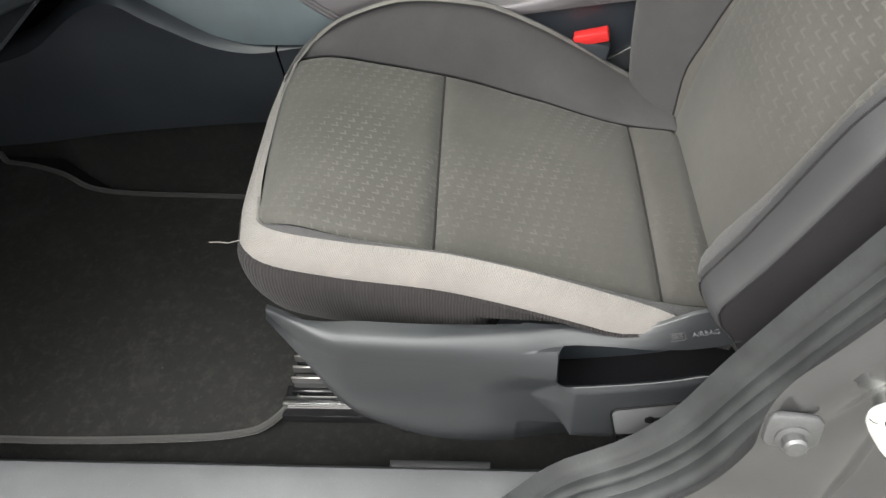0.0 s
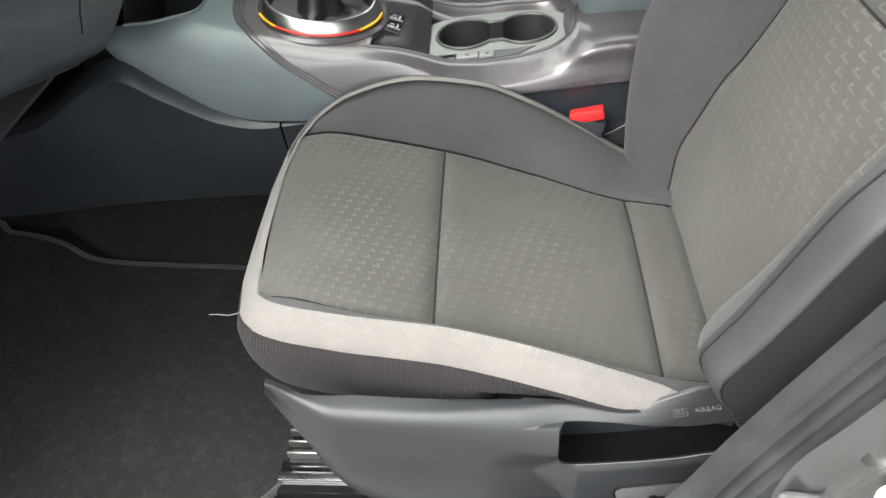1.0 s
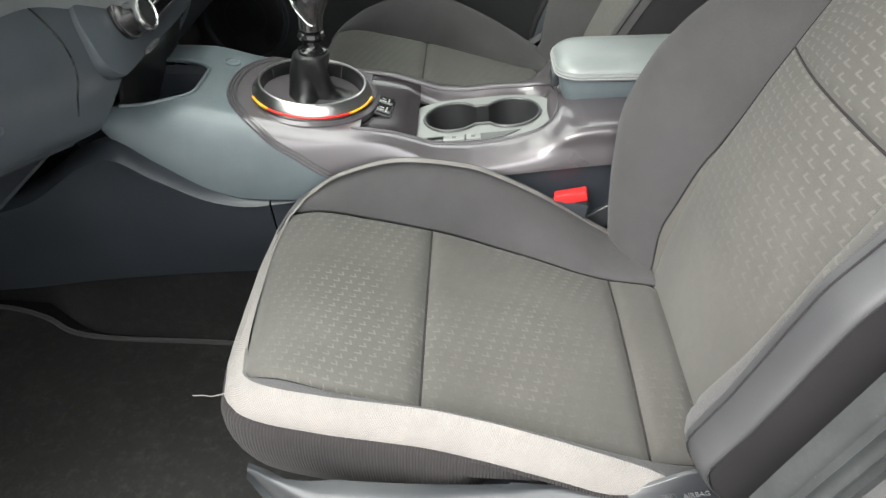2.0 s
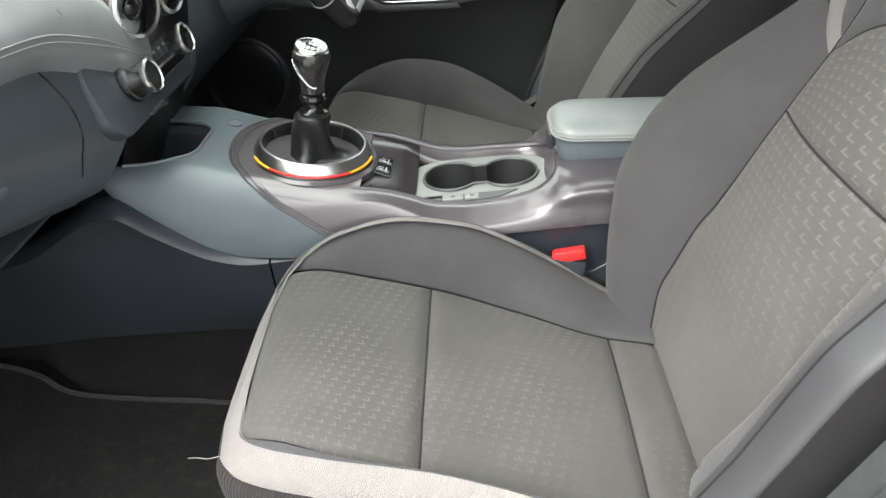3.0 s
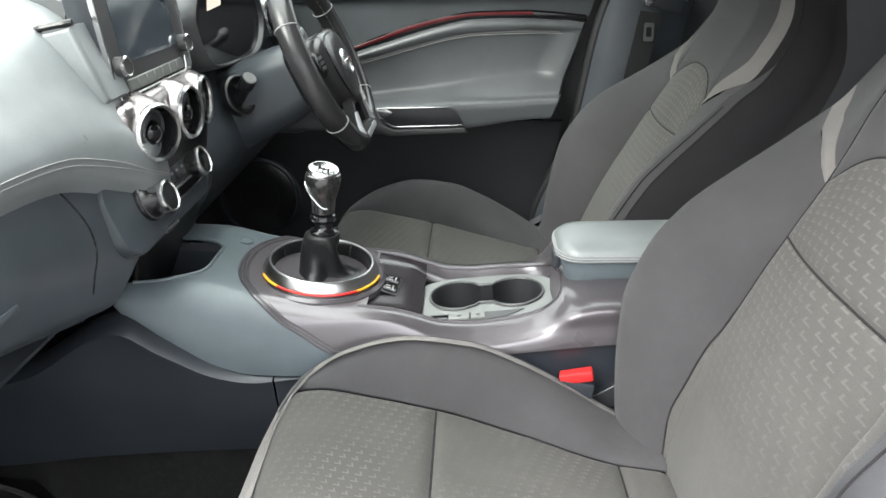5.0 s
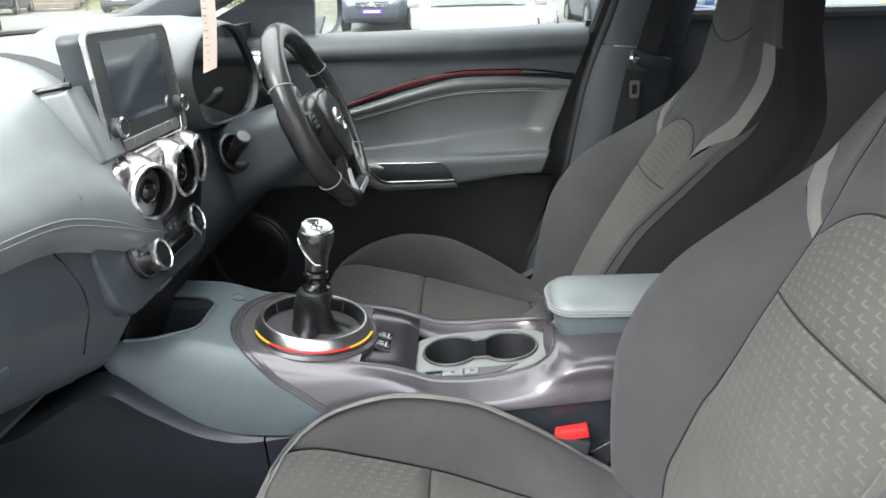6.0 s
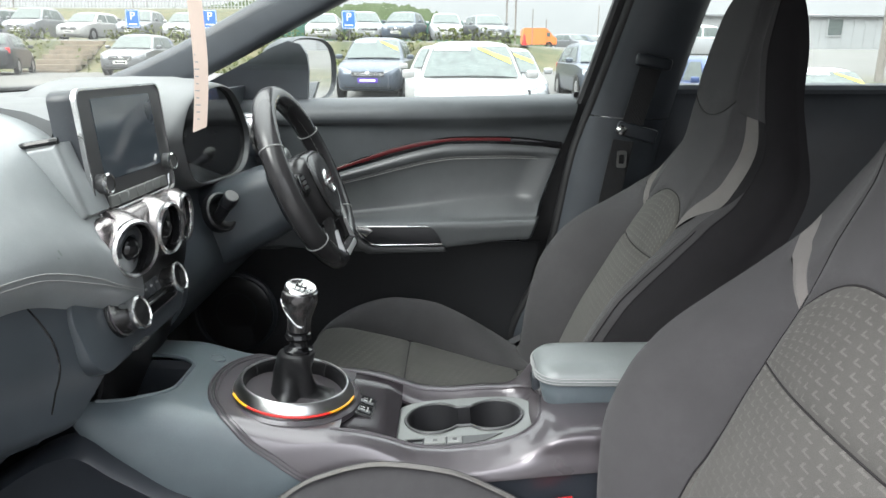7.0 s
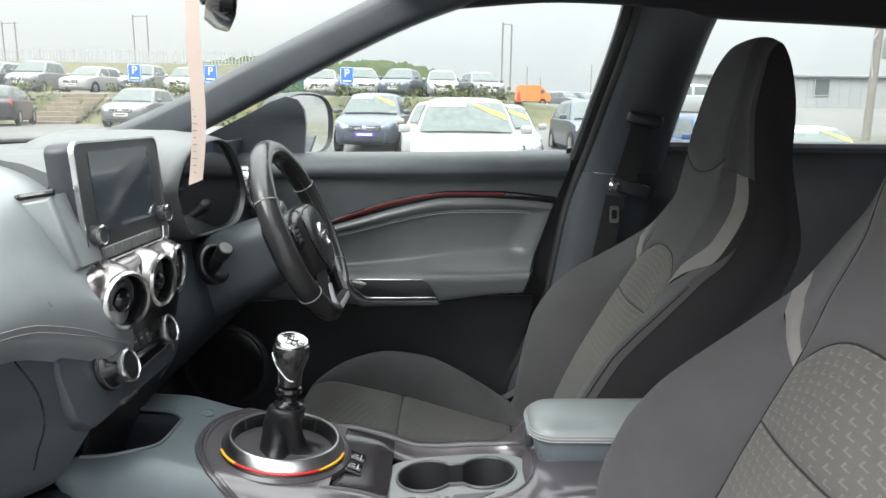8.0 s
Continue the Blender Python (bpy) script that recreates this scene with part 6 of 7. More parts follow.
part("speaker_dish", lathe(((0.09, 0.004), (0.085, 0.007), (0.05, 0.003), (0, 0.004)), 36, sp), M["hide"], door)
pane = solo("window_1", patch(lambda u, v: Vector((lerp(lerp(-0.6, -0.02, v), lerp(0.4, 0.48, v), u), lerp(0.735, 0.61, v), lerp(0.86, 1.24, v))), 6, 8, thick=0.004), M["glass"], "clear front side window", "window", "structure")
rear = solo("window_2", patch(lambda u, v: Vector((lerp(lerp(0.49, 0.57, v), 1.55, u), lerp(0.735, 0.61, v), lerp(0.88, 1.225, v))), 6, 8, thick=0.004), M["glass"], "clear rear side window", "window", "structure")
part("rear_frame", patch(lambda u, v: Vector((lerp(door_end(z := lerp(0.05, 0.885, u)) - 0.012, bl(z) + 0.036, v), 0.712 - 0.012 * step(0.75, 0.9, z), z)), 30, 4, thick=-0.01), M["rubber"], door, "dark shut line of the door")
part("window_frame", loft([[tuple(Vector((bl(z) + a - 0.004, pillar_y(z) + b, z))) for a, b in ((-0.012, 0.03), (-0.012, 0.008), (-0.004, 0.0), (0.02, 0.0), (0.03, 0.03))] for z in np.linspace(0.86, 1.22, 16)]), M["rubber"], door, "black window frame")
back_door = thing("rear_door", "dark closed rear door", "car door", kind="structure")
part("rear_panel", patch(lambda u, v: Vector((lerp(0.46, 1.7, u), 0.715 - 0.03 * step(0, 0.1, v), lerp(0.893, 0.0, v))), 10, 12, thick=0.02), M["plastic"], back_door)
part("rear_moulding", tube([(x, 0.7, 0.89 + 0.004 * x) for x in np.linspace(0.46, 1.7, 8)], 0.014, 8), M["pillar"], back_door)
solo("outer_shell", rbox(2.7, 0.05, 0.9, 0.01, 1, pose(0.35, 0.77, 0.3)), M["paint"], "grey painted body side", "car body", "structure")

# door mirror outside the far window
mir = thing("door_mirror", "dark door mirror outside the window", "door mirror")
mm = facing((-0.33, 0.88, 0.928), (0.94, -0.34, 0.0))
shape = []
for k in range(28):
    a = 2 * math.pi * k / 28
    c, s = math.cos(a), math.sin(a)
    r = (abs(c) ** 3 + abs(s) ** 3) ** (-1 / 3)
    shape.append((0.13 * r * c, 0.082 * r * s))
part("shell", loft([[tuple(mm @ Vector((x * f, y * f, z))) for x, y in shape] for f, z in ((0.5, -0.09), (0.8, -0.075), (0.97, -0.04), (1, 0), (0.95, 0.008), (0.93, 0.0), (0.9, -0.004))]), M["plastic"], mir)
part("mirror_glass", prism([(x * 0.9, y * 0.9) for x, y in shape], 0.002, mm @ pose(0, 0, -0.002)), M["mirror"], mir, "mirror glass")
part("foot", loft([[(x, y, z) for x, y in ((-0.44, yy), (-0.3, yy), (-0.3, yy + 0.03), (-0.44, yy + 0.03))] for yy, z in ((0.74, 0.862), (0.78, 0.88), (0.82, 0.9))]), M["plastic"], mir)
part("sail", prism([(-0.62, 0.86), (-0.305, 0.866), (-0.3, 0.93), (-0.303, 0.965), (-0.318, 0.988), (-0.345, 0.995), (-0.38, 0.982), (-0.44, 0.95)], 0.016, Matrix(((1, 0, 0, 0), (0, 0, 1, 0.712), (0, 1, 0, 0), (0, 0, 0, 1)))), M["pillar"], mir, "dark corner panel")

# inside mirror and the paper tag that hangs from it
rear_mirror = thing("rear_view_mirror", "black rear-view mirror below the headliner", "mirror")
rm = facing((-0.252, 0.004, 1.103), (0.92, 0.33, -0.1))
part("mirror_case", loft([[tuple(rm @ Vector((x * f, y * f, z))) for x, y in rrect(0.22, 0.066, 0.03, 6)] for f, z in ((0.7, -0.03), (0.95, -0.015), (1, 0), (0.97, 0.004))]), M["black_gloss"], rear_mirror)
part("mirror_face", prism([(x * 0.96, y * 0.94) for x, y in rrect(0.22, 0.066, 0.03, 6)], 0.001, rm @ pose(0, 0, 0.004)), M["mirror"], rear_mirror)
part("stem", tube([(-0.28, 0, 1.1), (-0.32, 0, 1.16), (-0.37, 0, 1.14)], 0.009, 8), M["plastic"], rear_mirror)
tag = thing("paper_tag", "long pink paper tag hanging from the mirror", "paper tag")
tm = facing((-0.292, -0.03, 0.97), (0.35, -1, 0), (0.05, 0, 1))
part("strip", patch(lambda u, v: tm @ Vector(((v - 0.5) * 0.0175 + 0.004 * math.sin(u * 5), lerp(-0.108 + 0.008 * v, 0.13, u), 0.004 * math.sin(3 * u) + 0.001 * v)), 24, 2, thick=0.0004), M["paper"], tag)
for i in range(14):
    part("print_line", rbox(0.003 + 0.004 * (i * 7 % 5) / 5, 0.0016, 0.0003, 0, 1, tm @ pose(-0.001, -0.09 + 0.009 * i, 0.0042)), M["thread"], tag)

# ---------------------------------------------------------------- the car park outside
GROUND = -0.34


def land(x, y):
    """Height of the land: level by the car, a terrace behind, a ramp beside it and a bank beyond."""
    west = 1 - step(1, 9, x)
    z = GROUND + 0.64 * step(14, 27, y)
    z += 1.45 * step(30, 33.5, y) * west + 1.35 * step(20, 46, y) * (1 - west)
    z += 3.2 * step(44, 62, y) * (1 - step(-16, 4, x)) + 0.012 * max(0, y - 62) * step(60, 100, y)
    z -= 0.42 * step(4, 9, x) * (1 - step(18, 30, y))
    return z


def asphalt():
    m, t, b = nodes_of("worn_asphalt_and_grass")
    big, fine = noise_node(t, 0.35, 4), noise_node(t, 40, 3)
    col = mixed(t, spread(t, big, 0.3, 0.7), (0.1, 0.097, 0.09), (0.15, 0.146, 0.136))
    col = mixed(t, spread(t, fine, 0.3, 0.7, 0, 0.4), col, (0.07, 0.068, 0.063))
    g = t.nodes.new("ShaderNodeNewGeometry")
    sep = t.nodes.new("ShaderNodeSeparateXYZ")
    link(t, g.outputs["True Normal"], sep.inputs[0])
    grass = mixed(t, spread(t, noise_node(t, 1.3, 4), 0.35, 0.65), (0.045, 0.056, 0.022), (0.115, 0.1, 0.05))
    link(t, mixed(t, spread(t, sep.outputs[2], 0.995, 0.987), col, grass), b.inputs["Base Color"])
    b.inputs["Roughness"].default_value = 0.9
    relief(t, b, fine, 0.4, 0.01)
    return m


far = [-900, -400, -200, -120] + list(np.linspace(-80, 80, 81)) + [120, 200, 400, 900]
deep = [-900, -300, -100, -30, -10] + list(np.linspace(0, 70, 71)) + [90, 130, 200, 400, 900]
bm = bmesh.new()
rows = [[bm.verts.new((x, y, land(x, y))) for y in deep] for x in far]
for a, b in zip(rows, rows[1:]):
    for j in range(len(deep) - 1):
        bm.faces.new((a[j], b[j], b[j + 1], a[j + 1]))
solo("ground", bm, asphalt(), "worn grey asphalt car park with grassy banks", "ground", "structure")

M["tyre"] = surface("tyre_rubber", (0.02, 0.02, 0.02), 0.7)
M["rim"] = surface("alloy_rim", (0.4, 0.4, 0.41), 0.3, 0.8, var=0.1, bump=0)
M["dark_glass"] = surface("car_glass", (0.1, 0.118, 0.112), 0.08, var=0.25, bump=0, spec=0.3)
M["lamp_glass"] = surface("headlamp", (0.6, 0.62, 0.63), 0.12, 0.3, var=0.15, bump=0)
M["grille"] = surface("black_grille", (0.02, 0.02, 0.021), 0.4)
M["number_white"] = plain("pale_plate", (0.75, 0.75, 0.7), 0.5)
M["number_purple"] = plain("purple_plate", (0.12, 0.06, 0.4), 0.5)
M["sticker"] = plain("yellow_sticker", (0.8, 0.68, 0.05), 0.6)
M["banner"] = plain("white_banner", (0.8, 0.8, 0.8), 0.6)
PAINTS = {"white": ((0.33, 0.33, 0.325), 0.0), "silver": ((0.42, 0.43, 0.44), 0.6), "grey": ((0.16, 0.165, 0.175), 0.5), "black": ((0.025, 0.026, 0.03), 0.2), "blue": ((0.03, 0.06, 0.17), 0.4), "slate": ((0.08, 0.095, 0.12), 0.4)}
for key, (rgb, metal) in PAINTS.items():
    M["car_" + key] = surface("car_paint_" + key, rgb, 0.3, metal, var=0.05, bump=0, coat=0.35)


def car(colour, x, y, turn=0.0, tall=1.0, plate="number_white", sticker=False, stretch=1.0):
    names = {"white": "white", "silver": "silver", "grey": "mid-grey", "black": "black", "blue": "dark blue", "slate": "blue-grey"}
    form = "tall hatchback" if tall > 1.06 else "hatchback"
    ob = thing("parked_car", names[colour] + " " + form + " parked on the asphalt" + (" with a yellow windscreen sticker" if sticker else ""), "car", (x, y, land(x, y)), "parked cars", "", turn)
    paint = M["car_" + colour]
    k = tall
    st = ((-2.06, 0.56, 0.36, 0.6), (-2.03, 0.68, 0.28, 0.67), (-1.92, 0.79, 0.21, 0.75), (-1.6, 0.86, 0.19, 0.85), (-1.2, 0.885, 0.19, 0.92), (-0.95, 0.89, 0.19, 0.955), (0.0, 0.895, 0.19, 0.97), (1.2, 0.89, 0.19, 0.99), (1.75, 0.86, 0.21, 0.99), (1.96, 0.8, 0.26, 0.95), (2.06, 0.7, 0.34, 0.86))
    rings = []
    for sy, hw, z0, zt in st:
        half = [(0, z0), (hw * 0.86, z0), (hw * 0.96, z0 + 0.06), (hw, lerp(z0, zt, 0.35)), (hw * 0.985, lerp(z0, zt, 0.7)), (hw * 0.96, zt - 0.05), (hw * 0.9, zt - 0.012), (hw * 0.7, zt + 0.008), (0, zt + 0.022)]
        ring = half + [(-a, b) for a, b in half[-2:0:-1]]
        rings.append([(a, sy * stretch, b * k) for a, b in ring])
    part("body", loft(rings), paint, ob)
    front, back, wide = curve((0.93, -1.06), (1.2, -0.68), (1.43, -0.34), (1.49, -0.18), (1.52, 0.05)), curve((0.93, 1.9), (1.2, 1.72), (1.43, 1.45), (1.49, 1.25), (1.52, 0.95)), curve((0.93, 0.82), (1.2, 0.74), (1.43, 0.64), (1.49, 0.57), (1.52, 0.42))
    cabin = []
    for z in (0.93, 1.06, 1.2, 1.32, 1.43, 1.47, 1.5, 1.52):
        y0, y1 = front(z), back(z)
        cabin.append([(px, (py + (y0 + y1) / 2) * stretch, (z - 0.012 * abs(px / wide(z)) ** 3) * k) for px, py in rrect(2 * wide(z), y1 - y0, 0.16, 4)])
    part("cabin", loft(cabin), paint, ob)
    gl = M["dark_glass"]
    part("windscreen", patch(lambda u, v: Vector(((2 * u - 1) * (wide(z := lerp(0.975, 1.42, v)) - 0.07), stretch * (front(z) - 0.008), k * (z + 0.008))), 10, 6, thick=-0.006), gl, ob, "dark windscreen")
    part("rear_window", patch(lambda u, v: Vector(((2 * u - 1) * (wide(z := lerp(1.08, 1.4, v)) - 0.1), stretch * (back(z) + 0.008), k * (z + 0.008))), 8, 5, thick=0.006), gl, ob)
    part("wiper", tube([(-0.62, stretch * (front(0.985) - 0.03), 0.985 * k), (0.1, stretch * (front(1.0) - 0.03), 1.0 * k), (0.55, stretch * (front(0.985) - 0.03), 0.99 * k)], 0.009, 5), M["grille"], ob)
    for s in (1, -1):
        for y0, y1, y2, y3 in ((-0.78, 0.22, -0.3, 0.22), (0.3, 1.3, 0.3, 1.12)):
            part("side_window", patch(lambda u, v: Vector((s * (wide(z := lerp(0.99, 1.39, v)) + 0.006), stretch * lerp(lerp(y0, y1, u), lerp(y2, y3, u), v), k * z)), 6, 5, thick=0.004 * s), gl, ob)
        for wy in (-1.28, 1.28):
            wm_ = facing((s * 0.83, wy * stretch, 0.31), (s, 0, 0))
            w = part("wheel", lathe(((0.19, 0.06), (0.3, 0.07), (0.315, 0.04), (0.315, -0.1), (0.2, -0.12)), 24, wm_), M["tyre"], ob)
            part("wheel_arch", lathe(((0.355, 0.055), (0.36, 0.07), (0.3, 0.066)), 24, wm_), M["grille"], ob)
            part("rim", lathe(((0.2, 0.055), (0.17, 0.068), (0.05, 0.045), (0, 0.05)), 10, wm_), M["rim"], w)
        part("headlamp", patch(lambda u, v: Vector((s * lerp(0.42, 0.83, u), stretch * lerp(-2.035, -1.7, u ** 2.2) - 0.014, k * lerp(0.6 + 0.07 * u, 0.68 + 0.12 * u, v))), 8, 4, thick=0.008), M["lamp_glass"], ob)
        part("tail_lamp", rbox(0.16, 0.04, 0.2, 0.02, 2, pose(s * 0.72, 1.98 * stretch, 0.86 * k)), M["red"], ob)
        part("mirror", rbox(0.2, 0.1, 0.13, 0.04, 2, pose(s * 0.98, -0.72 * stretch, 1.02 * k)), paint, ob)
    gr = part("grille", prism(rrect(0.85, 0.13, 0.04), 0.03, facing((0, -2.035 * stretch, 0.6 * k), (0, -1, 0.1))), M["grille"], ob)
    for dz in (-0.03, 0.0, 0.03):
        part("grille_bar", rbox(0.8, 0.012, 0.01, 0.003, 1, pose(0, -2.07 * stretch, 0.6 * k + dz)), M["chrome"], gr)
    part("badge", lathe(((0.055, 0), (0.055, 0.012), (0.04, 0.016), (0, 0.014)), 20, facing((0, -2.065 * stretch, 0.62 * k), (0, -1, 0.1))), M["chrome"], ob)
    part("lower_intake", prism(rrect(1.2, 0.13, 0.05), 0.03, facing((0, -2.01 * stretch, 0.34 * k), (0, -1, -0.1))), M["grille"], ob)
    part("plate", rbox(0.52, 0.015, 0.12, 0.003, 1, pose(0, -2.085 * stretch, 0.46 * k)), M[plate], ob)
    part("plate_bar", rbox(0.4, 0.006, 0.05, 0, 1, pose(0, -2.096 * stretch, 0.46 * k)), M["banner"] if plate != "number_white" else M["grille"], ob)
    if sticker:
        def on_glass(u, v, du=0.0):
            z = lerp(0.975, 1.42, v)
            return Vector(((2 * u - 1) * (wide(z) - 0.07), stretch * (front(z) - 0.02), k * (z + 0.018)))
        part("sticker", patch(lambda u, v: on_glass(lerp(0.6, 0.97, u), min(0.97, lerp(0.98, 0.6, u) - 0.2 * v * (0.35 + 0.65 * u))), 12, 3), M["sticker"], ob, "yellow sale sticker")
        part("banner", patch(lambda u, v: on_glass(lerp(0.03, 0.5, u), lerp(0.84, 0.97, v)), 8, 3), M["banner"], ob, "white banner")
    return ob


car("white", 0.3, 11.2, 0, 1.04, sticker=True)
car("silver", 1.1, 15.6, 2, 1.0, sticker=True)
car("white", -0.15, 17.2, -3, 1.0)
car("slate", -2.1, 19.6, -2, 1.06, "number_purple", True)
car("slate", 4.1, 19.5, 3, 1.0)
car("blue", 6.1, 15.5, 8, 1.0, sticker=True)
car("silver", 8.0, 15.0, 4, 1.0, sticker=True)
car("black", -17.6, 27.0, 200, 1.0)
car("grey", -12.3, 27.6, 2, 1.0)
UPPER = (("grey", 78, 1.16), ("white", 168, 1.0), ("grey", 252, 1.1), ("silver", 338, 1.0), ("white", 566, 1.0), ("silver", 632, 1.08), ("slate", 702, 1.06), ("silver", 770, 1.02), ("grey", 838, 1.0), ("grey", 10, 1.1))
for i, (colour, px, tall) in enumerate(UPPER):
    car(colour, (px - 784) / 1240 * 39.5, 38.3 + (i % 3) * 0.3, (-9, 4, 14)[i % 3] if i > 3 else (3, -6, 5)[i % 3], tall)
for i, (px, yy, colour) in enumerate(((985, 66, "grey"), (1012, 68, "slate"), (1040, 70, "silver"), (1085, 71, "white"))):
    car(colour, (px - 784) / 1240 * yy, yy, 40 + 8 * i, 1.0)
for px, yy, colour in ((1222, 33, "silver"),):
    car(colour, (px - 784) / 1240 * yy, yy, 80, 1.0)

# orange van up the road
van = thing("orange_van", "orange panel van parked up the road", "van", (6.2, 55.0, land(6.2, 55)))
M["orange"] = surface("orange_paint", (0.7, 0.2, 0.05), 0.4, var=0.06, bump=0)
part("box", loft([[(a * w, b, c) for a, b in ((-0.9, 0), (0.9, 0), (0.9, 2), (-0.9, 2))] for w, c in ((1, 0.35), (1, 1.35), (0.92, 1.55))]), M["orange"], van)
part("cab", loft([[(x, y, z) for y, z in ((0.1, 0.35), (1.9, 0.35), (1.9, t), (0.1, t))] for x, t in ((0.91, 1.5), (1.1, 1.35), (1.45, 0.95), (1.7, 0.8))]), M["orange"], van)
for x in (-0.5, 1.1):
    part("wheel", lathe(((0.15, 0.02), (0.27, 0.03), (0.28, -0.1), (0.2, -0.14)), 20, facing((x, 0.05, 0.28), (0, -1, 0))), M["tyre"], van)
part("side_window", rbox(0.28, 0.02, 0.3, 0.01, 1, pose(1.05, 0.09, 1.08)), M["dark_glass"], van)

# blue parking signs
M["sign_blue"] = plain("sign_blue", (0.02, 0.13, 0.5), 0.5)


def letter_p(parent, at, size):
    font = bpy.data.curves.new("letter", "FONT")
    font.body, font.size, font.align_x, font.align_y, font.extrude = "P", size, "CENTER", "CENTER", 0.004
    tmp = bpy.data.objects.new("letter", font)
    data = bpy.data.meshes.new_from_object(tmp)
    data.materials.append(M["banner"])
    ob = new("letter", data)
    ob.matrix_basis = at
    ob.parent = parent
    bpy.data.objects.remove(tmp)


for px in (242, 373, 608):
    x, y = (px - 784) / 1240 * 34.8, 33.8
    sign = thing("parking_sign", "blue square parking sign on a grey post", "road sign", (x, y, land(x, y)), "parking signs")
    part("post", tube([(0, 0, -0.2), (0, 0, 1.2)], 0.03, 8), M["steel"], sign)
    part("board", prism(rrect(0.66, 0.82, 0.05), 0.02, facing((0, -0.03, 0.95), (0, -1, 0))), M["sign_blue"], sign)
    part("board_rim", frame_ring(rrect(0.62, 0.78, 0.05), rrect(0.58, 0.74, 0.05), 0.004, facing((0, -0.05, 0.95), (0, -1, 0))), M["banner"], sign)
    letter_p(sign, facing((0, -0.055, 1.06), (0, -1, 0)), 0.52)
    part("text_bar", rbox(0.4, 0.006, 0.06, 0, 1, pose(0, -0.055, 0.7)), M["banner"], sign)

# timber steps in the bank
steps = thing("bank_steps", "weathered timber steps up the grassy bank", "steps", (-17.2, 29.6, 0.2))
M["timber"] = surface("weathered_timber", (0.2, 0.165, 0.125), 0.85, var=0.25, scale=3, grain=60, depth=0.004)
for i in range(7):
    part("step", rbox(2.0, 0.55, 0.22, 0.02, 1, pose(0, 0.55 * i, 0.1 + 0.21 * i)), M["timber"], steps)

# fences, poles, building, hill
M["galv"] = surface("galvanised_steel", (0.34, 0.35, 0.35), 0.6, 0.2, var=0.1)
fence = thing("palisade_fence", "pale steel palisade fence along the bank", "fence", (0, 62, 0))
for i in range(110):
    x = -46 + 0.3 * i
    part("pale", rbox(0.09, 0.03, 1.15, 0, 1, pose(x, 0, land(x, 62) + 0.55)), M["galv"], fence)
for dz in (0.2, 0.9):
    part("fence_rail", tube([(x, 0.03, land(x, 62) + dz) for x in np.linspace(-46, -13, 12)], 0.035, 6), M["galv"], fence)
M["pole_wood"] = surface("creosoted_pole", (0.2, 0.185, 0.165), 0.85, var=0.2)
for px, yy, top, r in ((243, 70, 10.0, 0.11), (267, 70, 10.0, 0.11), (18, 70, 9.2, 0.11), (40, 70, 9.2, 0.11), (873, 60, 8.5, 0.12), (888, 60, 8.3, 0.12), (1065, 50, 6.1, 0.07), (1027, 60, 5.2, 0.06), (917, 55, 4.6, 0.06), (940, 58, 4.0, 0.06)):
    x = (px - 784) / 1240 * (yy + 0.96)
    p = thing("utility_pole", "weathered wooden utility pole on the bank", "pole", (x, yy, land(x, yy)), "utility poles")
    part("shaft", tube([(0, 0, -0.5), (0, 0, top - land(x, yy))], r * 0.6, 8), M["pole_wood"], p)
    if px in (243, 18, 873):
        dx = (25 if px != 873 else 15) / 1240 * (yy + 0.96)
        part("crossarm", rbox(dx + 0.1, 0.06, 0.06, 0.01, 1, pose(dx / 2, 0, top - land(x, yy) - 0.15)), M["pole_wood"], p)
lp = thing("lamp_post", "brown timber post with a steel cabinet", "post", (15.2, 25, land(15.2, 25)))
part("shaft", tube([(0, 0, -0.3), (0, 0, 5.4)], 0.14, 10), M["pole_wood"], lp)
part("cabinet", rbox(0.9, 0.4, 0.75, 0.03, 2, pose(0.75, 0, 3.25)), M["galv"], lp)
part("conduit", tube([(-0.1, -0.15, 3.8), (-0.25, -0.15, 3.5), (-0.2, -0.15, 2.6), (-0.12, -0.15, 2.2)], 0.02, 6), M["galv"], lp)

shed = thing("warehouse", "long pale grey clad warehouse with few windows", "building", (48.7, 66, land(48.7, 66)))
M["cladding"] = surface("grey_cladding", (0.3, 0.31, 0.31), 0.6, var=0.06, scale=0.6, grain=30)
part("wall", rbox(60, 14, 3.4, 0.05, 1, pose(0, 7, 1.6)), M["cladding"], shed)
M["roof_sheet"] = surface("weathered_roof_sheet", (0.2, 0.205, 0.21), 0.7, var=0.12, scale=0.8)
part("roof", loft([[(x, y, z) for y, z in ((-0.4, 3.25), (7, 3.5), (14.4, 3.25), (14.4, 3.1), (-0.4, 3.1))] for x in (-30.5, 30.5)]), M["roof_sheet"], shed, "shallow pitched metal roof", False)
for i in range(60):
    part("cladding_rib", rbox(0.06, 0.05, 3.2, 0, 1, pose(-29.5 + i, -0.02, 1.6)), M["cladding"], shed)
for x in (-14.2, -0.7):
    w = part("window", rbox(1.3, 0.06, 1.4, 0.02, 1, pose(x, -0.03, 2.2)), M["dark_glass"], shed)
    part("frame", frame_ring(rrect(1.5, 1.6, 0.02), rrect(1.3, 1.4, 0.02), 0.06, facing((x, -0.04, 2.2), (0, -1, 0))), M["galv"], w)
green = thing("green_screen_fence", "long green mesh fence behind the parked cars", "fence", (0, 45, 0))
M["mesh_green"] = surface("green_mesh", (0.03, 0.1, 0.07), 0.8, var=0.15)
for i in range(9):
    x = -10 + 1.6 * i - 1
    part("mesh_panel", rbox(1.56, 0.04, 1.4, 0.01, 1, pose(x, 0, land(x, 45) + 0.75)), M["mesh_green"], green)

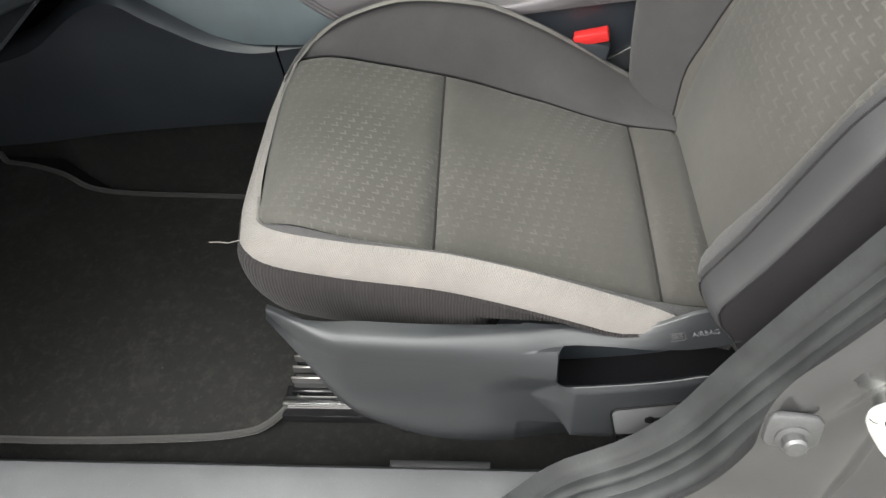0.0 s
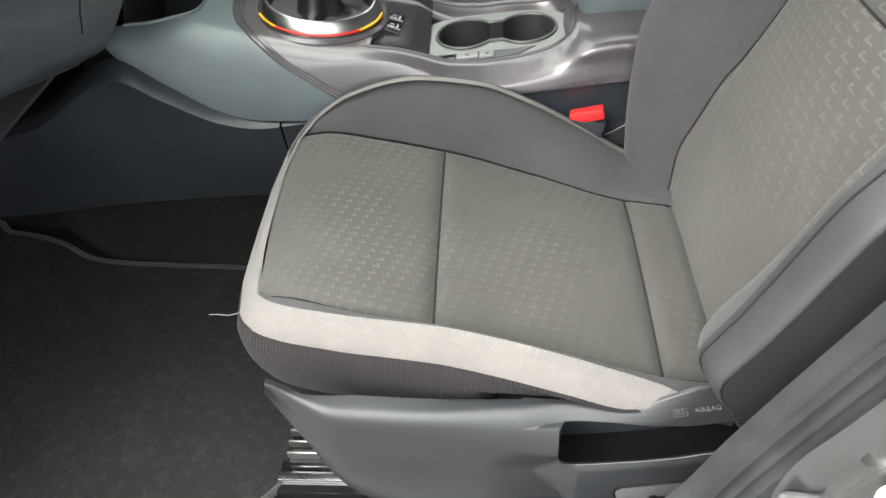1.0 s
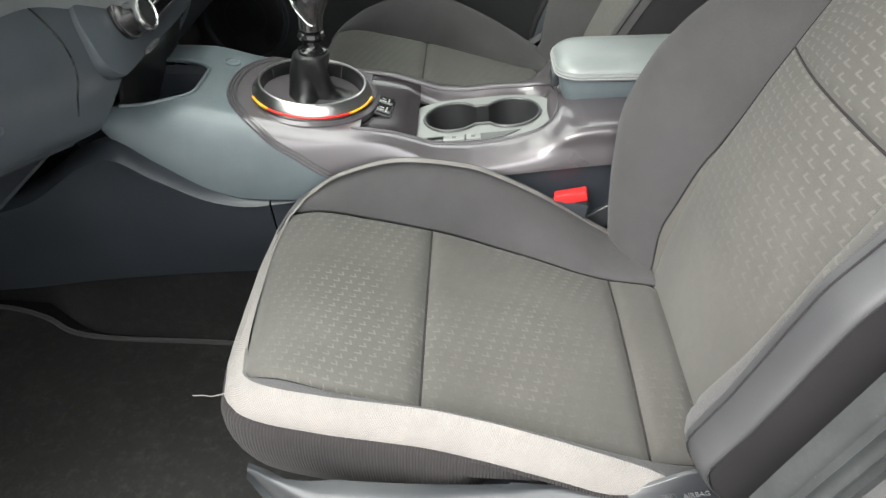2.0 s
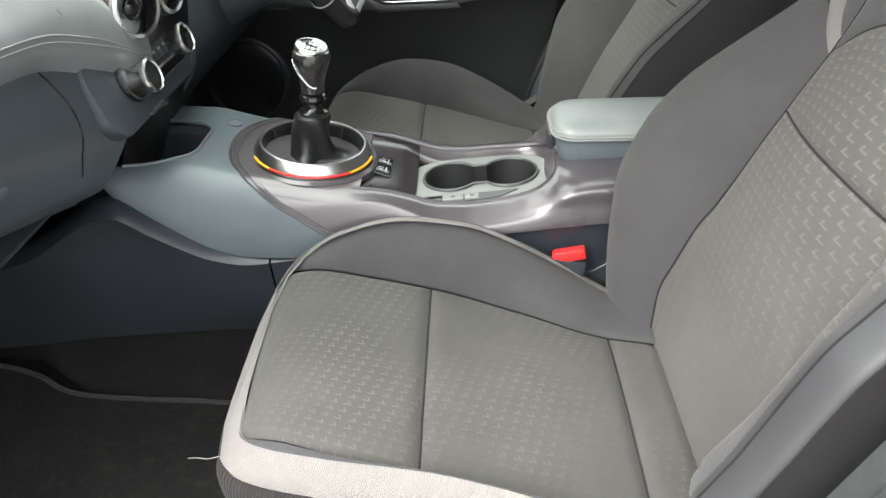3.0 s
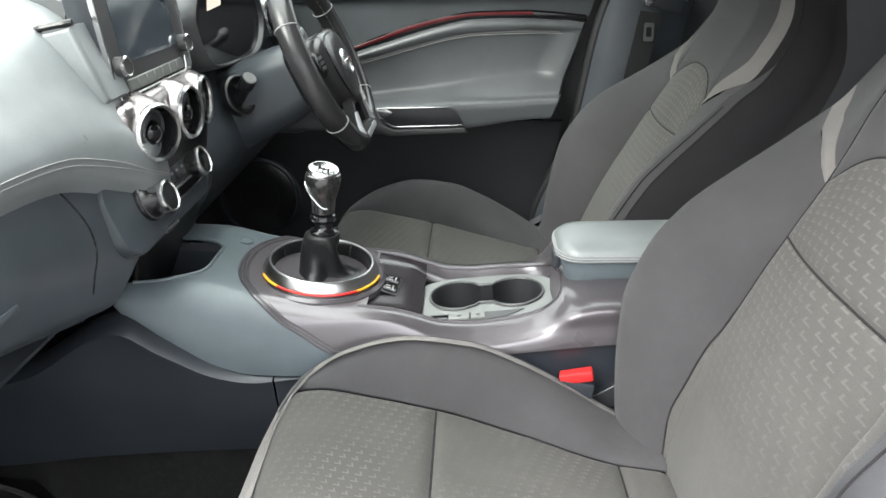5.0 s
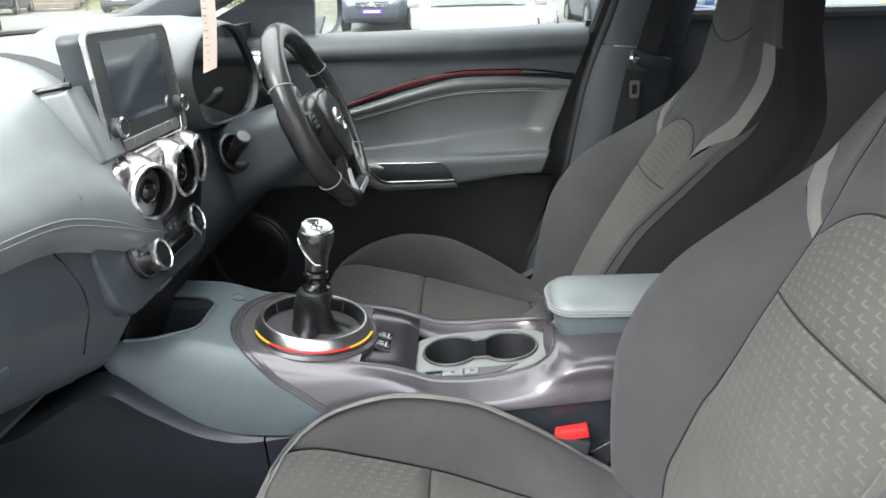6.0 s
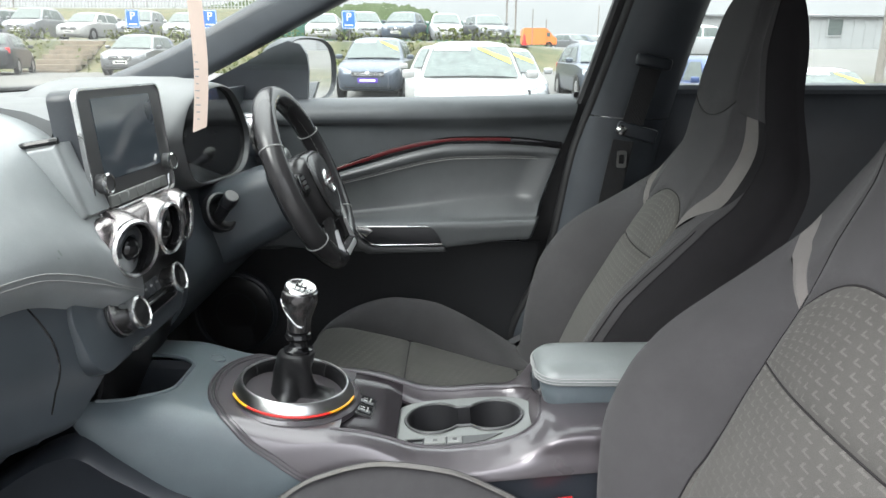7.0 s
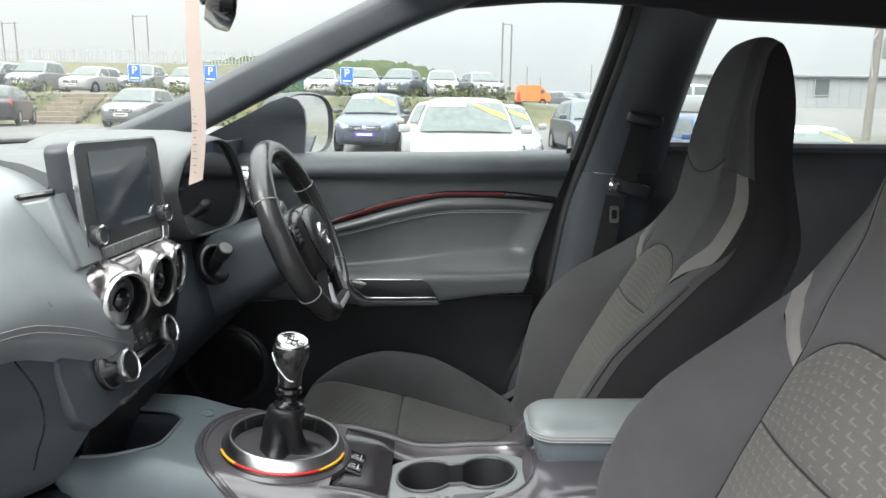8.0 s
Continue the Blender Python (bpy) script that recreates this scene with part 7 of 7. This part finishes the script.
M["hill"] = cloth("hedge_and_gorse", (0.06, 0.08, 0.035), weave=2.0, sheen=0.0)
random.seed(4)


def ridge(name, label, x0, x1, y, tops, mat, n=260, rough=1.1):
    f = curve(*tops)
    rows_ = []
    for i in range(n + 1):
        x = lerp(x0, x1, i / n)
        h = f(i / n)
        rows_.append([(x, y + dy, z) for dy, z in ((-14, 0.5), (-6, h * 0.6), (-2, h * 0.93 + rough * noise.noise(Vector((x * 0.4, 0, 1)))), (0, h + rough * noise.noise(Vector((x * 0.9, 3, 0)))), (10, h * 0.7), (30, 0))])
    return solo(name, loft(rows_, closed=False), mat, label, "hill", "structure")


ridge("backdrop_hill", "low green hill with gorse", -120, 30, 170, ((0, 9), (0.25, 10), (0.42, 12.5), (0.52, 14), (0.6, 12.6), (0.68, 13.2), (0.76, 11.8), (0.8, 9.2), (0.86, 7), (1, 4)), M["hill"])

# shrubs and long grass on the bank
M["leaf"] = cloth("shrub_leaf", (0.1, 0.115, 0.035), weave=30, sheen=0.0)
bm = bmesh.new()
for i in range(420):
    x, y = random.uniform(-32, 3), random.uniform(29.6, 34.2)
    if -18.3 < x < -16.1:
        continue
    base, size = land(x, y), random.uniform(0.15, 0.5)
    for _ in range(14):
        c = Vector((x + random.gauss(0, size * 0.6), y + random.gauss(0, size * 0.6), base + random.uniform(0, size * 1.3)))
        d = Vector((random.gauss(0, 1), random.gauss(0, 1), random.gauss(0, 1))).normalized() * size * 0.28
        e = d.cross(Vector((random.gauss(0, 1), random.gauss(0, 1), random.gauss(0, 1)))).normalized() * size * 0.14
        bm.faces.new([bm.verts.new(c + q) for q in (d, e, -d, -e)])
solo("bank_shrubs", bm, M["leaf"], "rough grass and shrubs on the bank", "shrubs", "stuff", smooth=False)
cone = thing("traffic_cone", "red and white traffic cone by the road", "cone", (3.3, 33, land(3.3, 33)))
part("cone_body", lathe(((0.12, 0.03), (0.04, 0.5), (0.015, 0.52)), 16), M["red"], cone)
part("cone_base", rbox(0.4, 0.4, 0.04, 0.01, 1, pose(0, 0, 0.02)), M["tyre"], cone)
